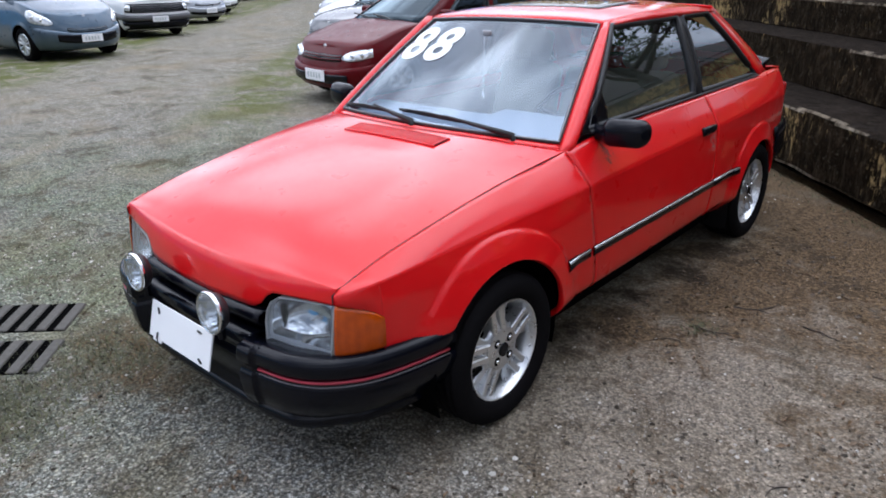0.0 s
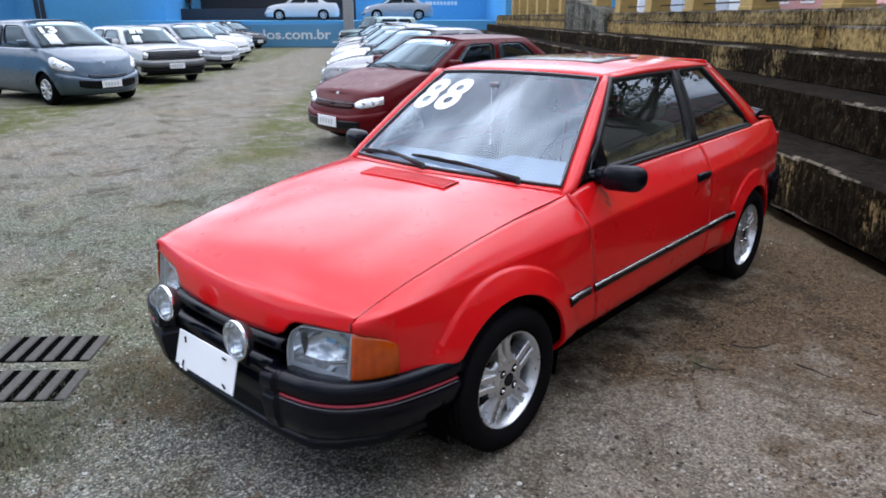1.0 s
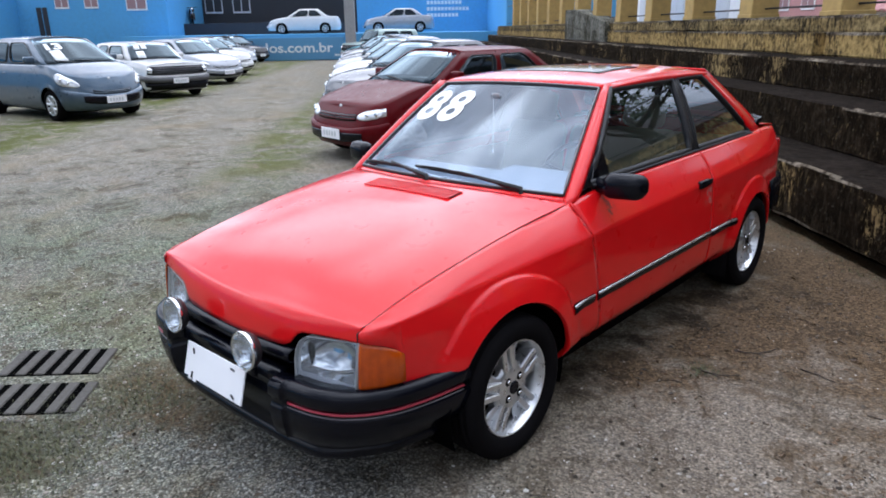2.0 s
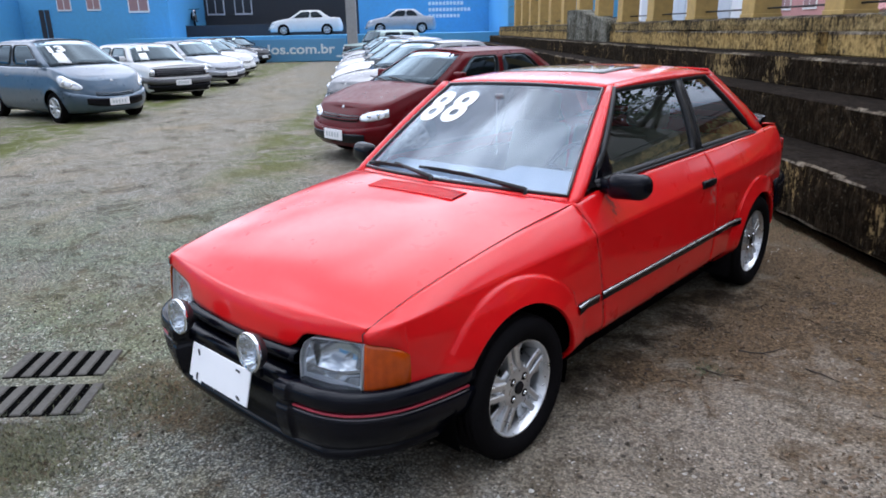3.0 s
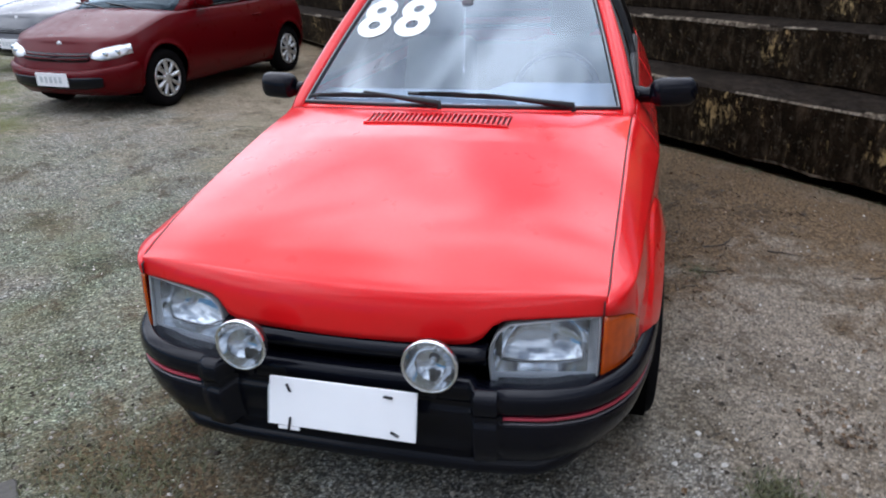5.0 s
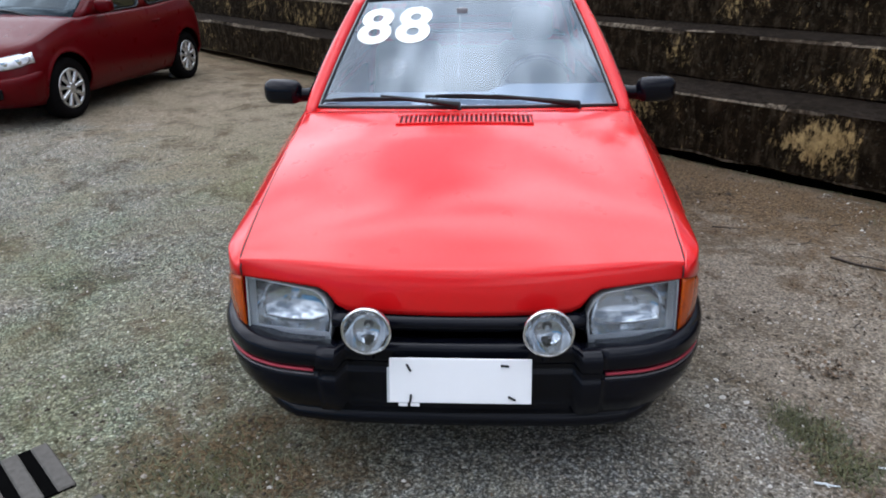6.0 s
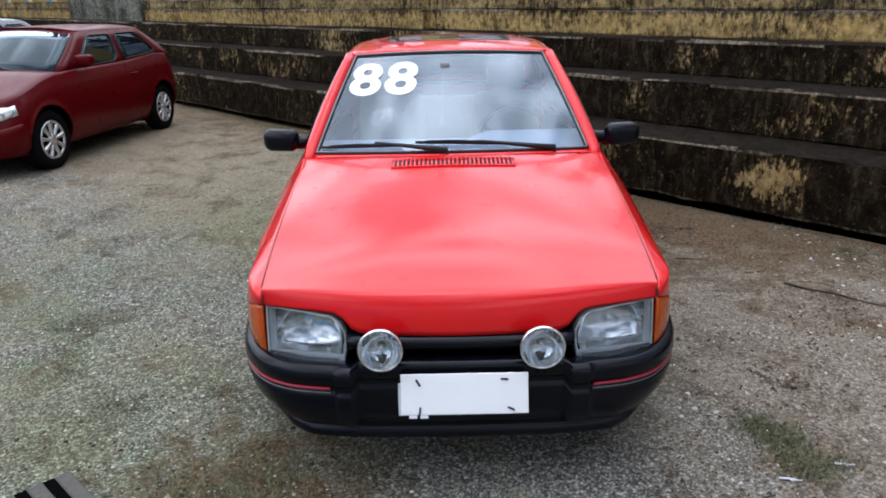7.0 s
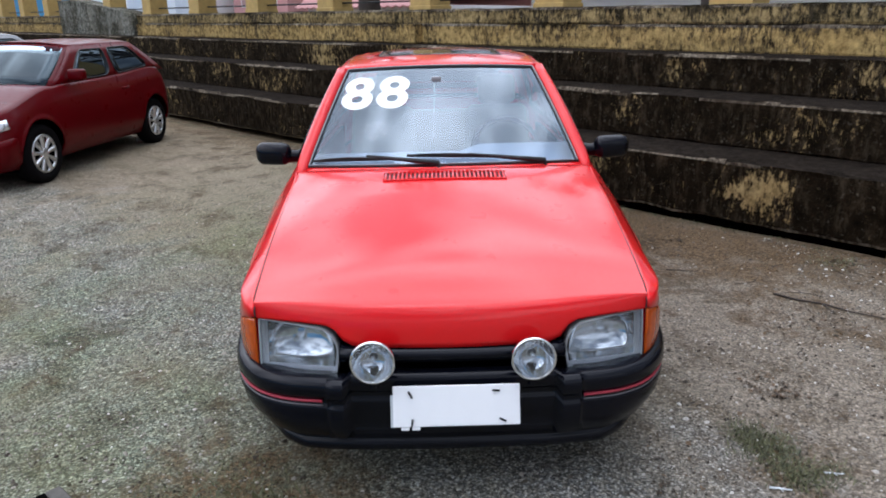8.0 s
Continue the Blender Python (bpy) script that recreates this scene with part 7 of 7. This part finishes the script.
for k, (kind, colour, words, extra) in enumerate((
        (SMALL, SLATE, "slate-blue small hatchback with year figures on its windscreen", dict(figures="13", bars=True)),
        (BOXY, WHITE, "boxy white estate with a black grille and price card", dict(bars=True)),
        (SEDAN, SILVER, "silver saloon parked along the lane", dict()),
        (SEDAN, WHITE, "white saloon parked along the lane", dict(bars=True)),
        (HATCH, SILVER, "silver hatchback parked along the lane", dict()),
        (SEDAN, GRAPHITE, "graphite saloon parked along the lane", dict()),
        (SEDAN, BLACKP, "black saloon at the end of the lane", dict()))):
    other_car(words, LEFT, pose(*LANE[k]), colour, **kind, **extra)
other_car("dark green car parked beside the slate-blue hatchback", LEFT, pose(-9.9, 1.45, 0, 0, 0, 104), GRAPHITE, **SEDAN)
SIDEWAYS = Vector((-0.66, -0.75, 0))
a, b = W(39.5, 9.2, 1.4) + SIDEWAYS * 2.1, W(40.5, 3.7, 1.4) + SIDEWAYS * 2.1
other_car("white saloon displayed side-on on the platform", SHOW, pose(a.x, a.y, 1.4, 0, 0, -41), WHITE, **SEDAN)
other_car("silver coupe displayed on the platform", SHOW, pose(b.x, b.y, 1.4, 0, 0, -41), SILVER, **SEDAN)


def motorcycle(m):
    """A dark road motorcycle on its stand: frame, tank, seat, fork, engine and two wheels."""
    bike = thing("motorcycle", "dark motorcycle parked on the blue platform", "motorcycle", "motorcycles on the platform", m)
    for y in (0.0, 1.3):
        bm = bmesh.new()
        lathe(bm, [(0.22, -0.03), (0.29, -0.045), (0.31, 0.0), (0.29, 0.045), (0.22, 0.03)], 24)
        w = part("wheel", bm, RUBBER, bike)
        w.matrix_local = pose(0, y, 0.31)
        bm = bmesh.new()
        lathe(bm, [(0.0, -0.05), (0.05, -0.05), (0.05, 0.05), (0.0, 0.05)], 10)
        for k in range(10):
            rot = Matrix.Rotation(2 * math.pi * k / 10, 4, "X")
            tube(bm, [rot @ Vector((0, 0, 0.04)), rot @ Vector((0, 0, 0.23))], 0.006, 4)
        part("rim", bm, STRIP, w)
    for name, pts, r, mat in (("fork", ((0, 0.0, 0.31), (0, 0.22, 0.82), (0, 0.28, 0.98)), 0.04, CHROME), ("handlebar", ((-0.36, 0.42, 1.04), (-0.12, 0.28, 1.0), (0.12, 0.28, 1.0), (0.36, 0.42, 1.04)), 0.016, TRIM), ("frame_tube", ((0, 0.26, 0.85), (0, 0.5, 0.36), (0, 0.9, 0.34), (0, 1.3, 0.31)), 0.035, TRIM), ("exhaust", ((0.1, 0.5, 0.35), (0.14, 0.8, 0.24), (0.16, 1.45, 0.34)), 0.035, CHROME)):
        bm = bmesh.new()
        tube(bm, [Vector(p) for p in pts], r, 8)
        part(name, bm, mat, bike)
    for name, lo, hi, b, mat in (("tank", (-0.14, 0.3, 0.72), (0.14, 0.78, 0.96), 0.08, BLACKP), ("seat", (-0.13, 0.76, 0.74), (0.13, 1.4, 0.86), 0.05, TRIM), ("engine", (-0.16, 0.45, 0.34), (0.16, 0.85, 0.68), 0.05, GREYTRIM), ("headlamp", (-0.09, 0.08, 0.8), (0.09, 0.22, 0.98), 0.06, CHROME)):
        bm = bmesh.new()
        block(bm, lo, hi, b, seg=3)
        part(name, bm, mat, bike)


for v in (17.05, 17.75):
    at = W(44.2, v)
    motorcycle(pose(at.x, at.y, 2.1, 0, 0, 60))
# ---- drain, stones, weeds ----
def drain():
    """Two rows of slots in a concrete kerb slab let into the ground."""
    d = thing("drain_grate", "weathered concrete drain grate with two rows of slots", "drain grate")
    ex, ey = Vector((0.712, 0.702, 0)), Vector((0.742, -0.671, 0))
    o = Vector((-1.444, 0.155, -0.025))

    def P(a, b, z):
        return o - ex * a + ey * b + Vector((0, 0, z))
    mat = plain("drain_concrete", (0.075, 0.07, 0.062), 0.95, vary=0.5, scale=45, bump=0.8, gloss=0.2)
    def piece(name, a0, a1, b0, b1, z0, z1, material):
        bm = bmesh.new()
        block(bm, (a0, b0, z0), (a1, b1, z1), 0.005, seg=1)
        for v in bm.verts:
            v.co = P(v.co.x, v.co.y, v.co.z)
        bmesh.ops.recalc_face_normals(bm, faces=bm.faces)
        part(name, bm, material, d, smooth=False)
    for b0, shift in ((0.0, 0.0), (0.375, -0.04)):
        for k in range(6):
            piece("grate_bar", 0.09 * k + shift - 0.052, 0.09 * k + shift, b0, b0 + 0.28, -0.08, 0.006, mat)
        piece("grate_border", shift - 0.075, shift - 0.048, b0 - 0.05, b0 + 0.33, -0.08, -0.005, GRAVEL)
        piece("grate_border", shift + 0.45, shift + 0.475, b0 - 0.05, b0 + 0.33, -0.08, -0.005, GRAVEL)
        # thin black sheet over the ground, painting the shade in the slots
        piece("slot_shade", shift - 0.048, shift + 0.45, b0, b0 + 0.28, -0.004, -0.001, SHADE)
    for b0, b1 in ((-0.05, 0.0), (0.28, 0.375), (0.655, 0.71)):
        piece("grate_rail", -0.088, 0.45, b0, b1, -0.08, -0.004, GRAVEL)


drain()


def ground_z(x, y):
    d = Vector((x, y, 0)) - P0
    return ground_height(d.dot(U), d.dot(V))


def scatter_mesh(name, material, label, category, verts, faces, smooth=False):
    me = bpy.data.meshes.new(name)
    me.from_pydata(verts, [], faces)
    me.materials.append(material)
    return tagged(new(name, me), label, category, kind="stuff")


def stone_material():
    m, nt, b = shader("loose_stones")
    info = nt.nodes.new("ShaderNodeNewGeometry")
    nt.links.new(ramp_of(nt, info.outputs["Random Per Island"], (0.0, (0.035, 0.028, 0.021)), (0.35, (0.1, 0.086, 0.068)), (0.6, (0.19, 0.168, 0.138)), (0.9, (0.34, 0.305, 0.255)), (1.0, (0.6, 0.57, 0.52))), b.inputs["Base Color"])
    put(b, Roughness=0.9, Specular_IOR_Level=0.15)
    return m


def stones():
    """Loose chips: five-sided low cones of uneven outline, thickest in the stretch that the walk passes."""
    rng = np.random.default_rng(11)
    spots = [np.column_stack((rng.uniform(a, b, k), rng.uniform(c, d, k))) for a, b, c, d, k in ((-4.0, 3.6, -1.3, 4.2, 20000), (-10, 3.6, -1.0, 8.0, 7000), (0.7, 3.3, -1.4, 3.0, 12000), (-2.6, 1.2, -1.4, 0.7, 11000))]
    xy = np.concatenate(spots)
    xy = xy[((xy - np.array(P0)[:2]) @ np.array(V)[:2] > 0.16) & ((np.hypot(xy[:, 0] / 1.05, (xy[:, 1] - 1.9) / 2.15) > 1) | (rng.random(len(xy)) < 0.25)) & ((np.hypot((xy[:, 0] - 1.35) / 0.95, (xy[:, 1] - 2.8) / 1.5) > 1) | (rng.random(len(xy)) < 0.12))]
    size = 0.0026 + 0.0022 * rng.exponential(1.0, len(xy)).clip(0, 4.5)
    verts, faces = [], []
    for (x, y), s in zip(xy.tolist(), size.tolist()):
        z, a, n = ground_z(x, y), random.uniform(0, 6.28), len(verts)
        for i in range(5):
            r = s * random.uniform(0.7, 1.2)
            verts.append((x + r * math.cos(a + i * 1.257), y + r * math.sin(a + i * 1.257), z - 0.001 + s * random.uniform(0.0, 0.35)))
        verts.append((x + s * 0.2, y, z + s * random.uniform(0.6, 1.0)))
        faces += [(n + i, n + (i + 1) % 5, n + 5) for i in range(5)]
    scatter_mesh("gravel_stones", stone_material(), "loose grey and pale gravel stones over the yard", "gravel", verts, faces)


def weeds():
    rng = random.Random(21)
    verts, faces = [], []
    spots = [(-0.95, -0.75, 0.22, 1500), (-0.7, -0.45, 0.16, 600), (-0.8, 0.05, 0.16, 400), (1.19, 0.32, 0.06, 190), (1.22, 0.15, 0.05, 120), (1.15, 0.42, 0.04, 60), (2.55, 2.27, 0.08, 60), (1.36, 0.16, 0.04, 30), (-5.7, 3.5, 0.7, 900), (-6.6, 4.6, 1.0, 1000), (-4.4, 3.0, 0.6, 260), (1.06, 1.91, 0.035, 30)]
    for k in range(26):
        spots.append((-10.0 - 2.3 * k * 0.9 + rng.uniform(-0.8, 0.8), 3.2 + 2.1 * k * 0.9 + rng.uniform(-0.6, 0.6), 0.9, 420))
    for k in range(16):
        at = W(7.0 + 2 * k, 5.2 + 0.1 * k)
        spots.append((at.x + rng.uniform(-0.5, 0.5), at.y + rng.uniform(-0.5, 0.5), 0.9, 330))
    for k in range(34):
        at = W(-1.0 + 0.3 * k, 0.14)
        spots.append((at.x, at.y, 0.07, 14))
    for cx, cy, spread, count in spots:
        for _ in range(count * (4 if spread < 0.5 else 1)):
            x, y = cx + rng.gauss(0, spread), cy + rng.gauss(0, spread)
            z, a = ground_z(x, y) if -9 < x < 5 else 0.0, rng.uniform(0, 6.28)
            h, w, lean = rng.uniform(0.006, 0.026), rng.uniform(0.0016, 0.0034), rng.uniform(0.01, 0.035)
            if spread > 0.5:
                h, w = h * 0.5, w * 3.0
            n = len(verts)
            c, s = math.cos(a), math.sin(a)
            verts += [(x - w * s, y + w * c, z), (x + w * s, y - w * c, z), (x + lean * c, y + lean * s, z + h)]
            faces.append((n, n + 1, n + 2))
    scatter_mesh("weeds", GRASS, "short dry weeds and grass in patches on the gravel", "grass", verts, faces)


def litter():
    """Dry leaves and twigs on the ground beside the car and the wall."""
    rng = random.Random(31)
    m = leaf_material("dry_leaves", (0.022, 0.013, 0.006), (0.15, 0.09, 0.042))
    verts, faces = [], []
    heaps = ((0.88, 1.7, 0.16), (0.9, 2.3, 0.2), (1.15, 2.8, 0.25), (1.2, 3.2, 0.25), (1.65, 2.65, 0.25), (1.9, 1.42, 0.2), (2.45, 2.5, 0.25), (0.5, 0.1, 0.2), (1.42, 0.75, 0.08), (2.9, 2.1, 0.25))
    for k in range(2600):
        if k % 4:
            cx, cy, wide = heaps[k % len(heaps)]
            p = Vector((cx + rng.gauss(0, wide), cy + rng.gauss(0, wide), 0))
        elif k % 8:
            p = W(rng.uniform(-2.5, 4.5), 0.1 + abs(rng.gauss(0, 0.3)))
        else:
            p = Vector((rng.uniform(0.7, 3.2), rng.uniform(-1.2, 3.2), 0))
        if (p - P0).dot(V) < 0.1:
            continue
        if abs(p.x) < 0.7 and 0 < p.y < 4:
            continue
        L, w, a = 0.008 + rng.random() ** 2 * 0.034, rng.uniform(0.002, 0.009), rng.uniform(0, 6.28)
        z = ground_z(p.x, p.y) + 0.003
        c, s = math.cos(a), math.sin(a)
        n = len(verts)
        verts += [(p.x, p.y, z), (p.x + L * 0.5 * c - w * s, p.y + L * 0.5 * s + w * c, z + rng.uniform(0.002, 0.012)), (p.x + L * c, p.y + L * s, z + 0.004), (p.x + L * 0.5 * c + w * s, p.y + L * 0.5 * s - w * c, z + rng.uniform(0.0, 0.008))]
        faces.append((n, n + 1, n + 2, n + 3))
    scatter_mesh("dry_leaves", m, "dry brown leaves and chips scattered by the wall", "leaves", verts, faces)


stones()
weeds()
litter()
# pale stone that chocks the wine-red car's rear wheel
bm = bmesh.new()
bmesh.ops.create_icosphere(bm, subdivisions=2, radius=1.0)
for v in bm.verts:
    v.co *= 1 + 0.3 * noise.noise(v.co * 1.7)
    v.co = Vector((v.co.x * 0.14, v.co.y * 0.1, v.co.z * 0.055 + 0.03))
ob = tagged(part("loose_stone", bm, plain("pale_stone", (0.5, 0.46, 0.4), 0.9, vary=0.25, scale=14, bump=0.4)), "pale flat stone lying by the rear wheel of the wine-red car", "stone")
ob.matrix_world = pose(-3.91, 7.46, 0, 0, 0, 20)


def fallen_twig(points, thick, material, label):
    """A thin crooked twig with a side shoot, lying on the ground."""
    bm = bmesh.new()
    pts = [Vector((x, y, ground_z(x, y) + thick + 0.002)) for x, y in points]
    line = [pts[0]]
    for a, b in zip(pts, pts[1:]):
        side = Vector((b.y - a.y, a.x - b.x, 0)) * 0.08
        line += [a.lerp(b, 0.5) + side, b]
    tube(bm, line, [thick * (1 - 0.6 * k / len(line)) for k in range(len(line))], 5)
    m = line[len(line) // 2]
    tube(bm, [m, m + (line[-1] - line[0]).cross(Vector((0, 0, 0.22))) + (line[-1] - line[0]) * 0.15], [thick * 0.6, thick * 0.3], 5)
    return tagged(part("fallen_twig", bm, material), label, "twig", "twigs lying on the gravel")


fallen_twig(((1.9, 1.77), (2.1, 1.61), (2.32, 1.4)), 0.007, BARK, "long dark crooked twig lying on the gravel")
fallen_twig(((1.32, 0.16), (1.35, 0.158), (1.39, 0.15)), 0.004, FADED, "short pale stick lying on the gravel by weeds")
fallen_twig(((1.09, 0.085), (1.12, 0.08), (1.16, 0.068)), 0.005, FADED, "short pale stick lying on the gravel by weeds")
fallen_twig(((1.42, 2.21), (1.5, 2.2), (1.58, 2.17)), 0.004, BARK, "thin dark twig lying on the gravel by the wall")
rng = random.Random(77)
for k in range(16):
    x, y, a, size = rng.uniform(0.9, 2.6), rng.uniform(-0.6, 2.4), rng.uniform(0, 6.28), rng.uniform(0.04, 0.12)
    if (Vector((x, y, 0)) - P0).dot(V) > 0.3:
        fallen_twig(((x, y), (x + size * math.cos(a), y + size * math.sin(a)), (x + 2 * size * math.cos(a + 0.4), y + 2 * size * math.sin(a + 0.4))), rng.uniform(0.002, 0.004), BARK, "small dark twig lying on the gravel")
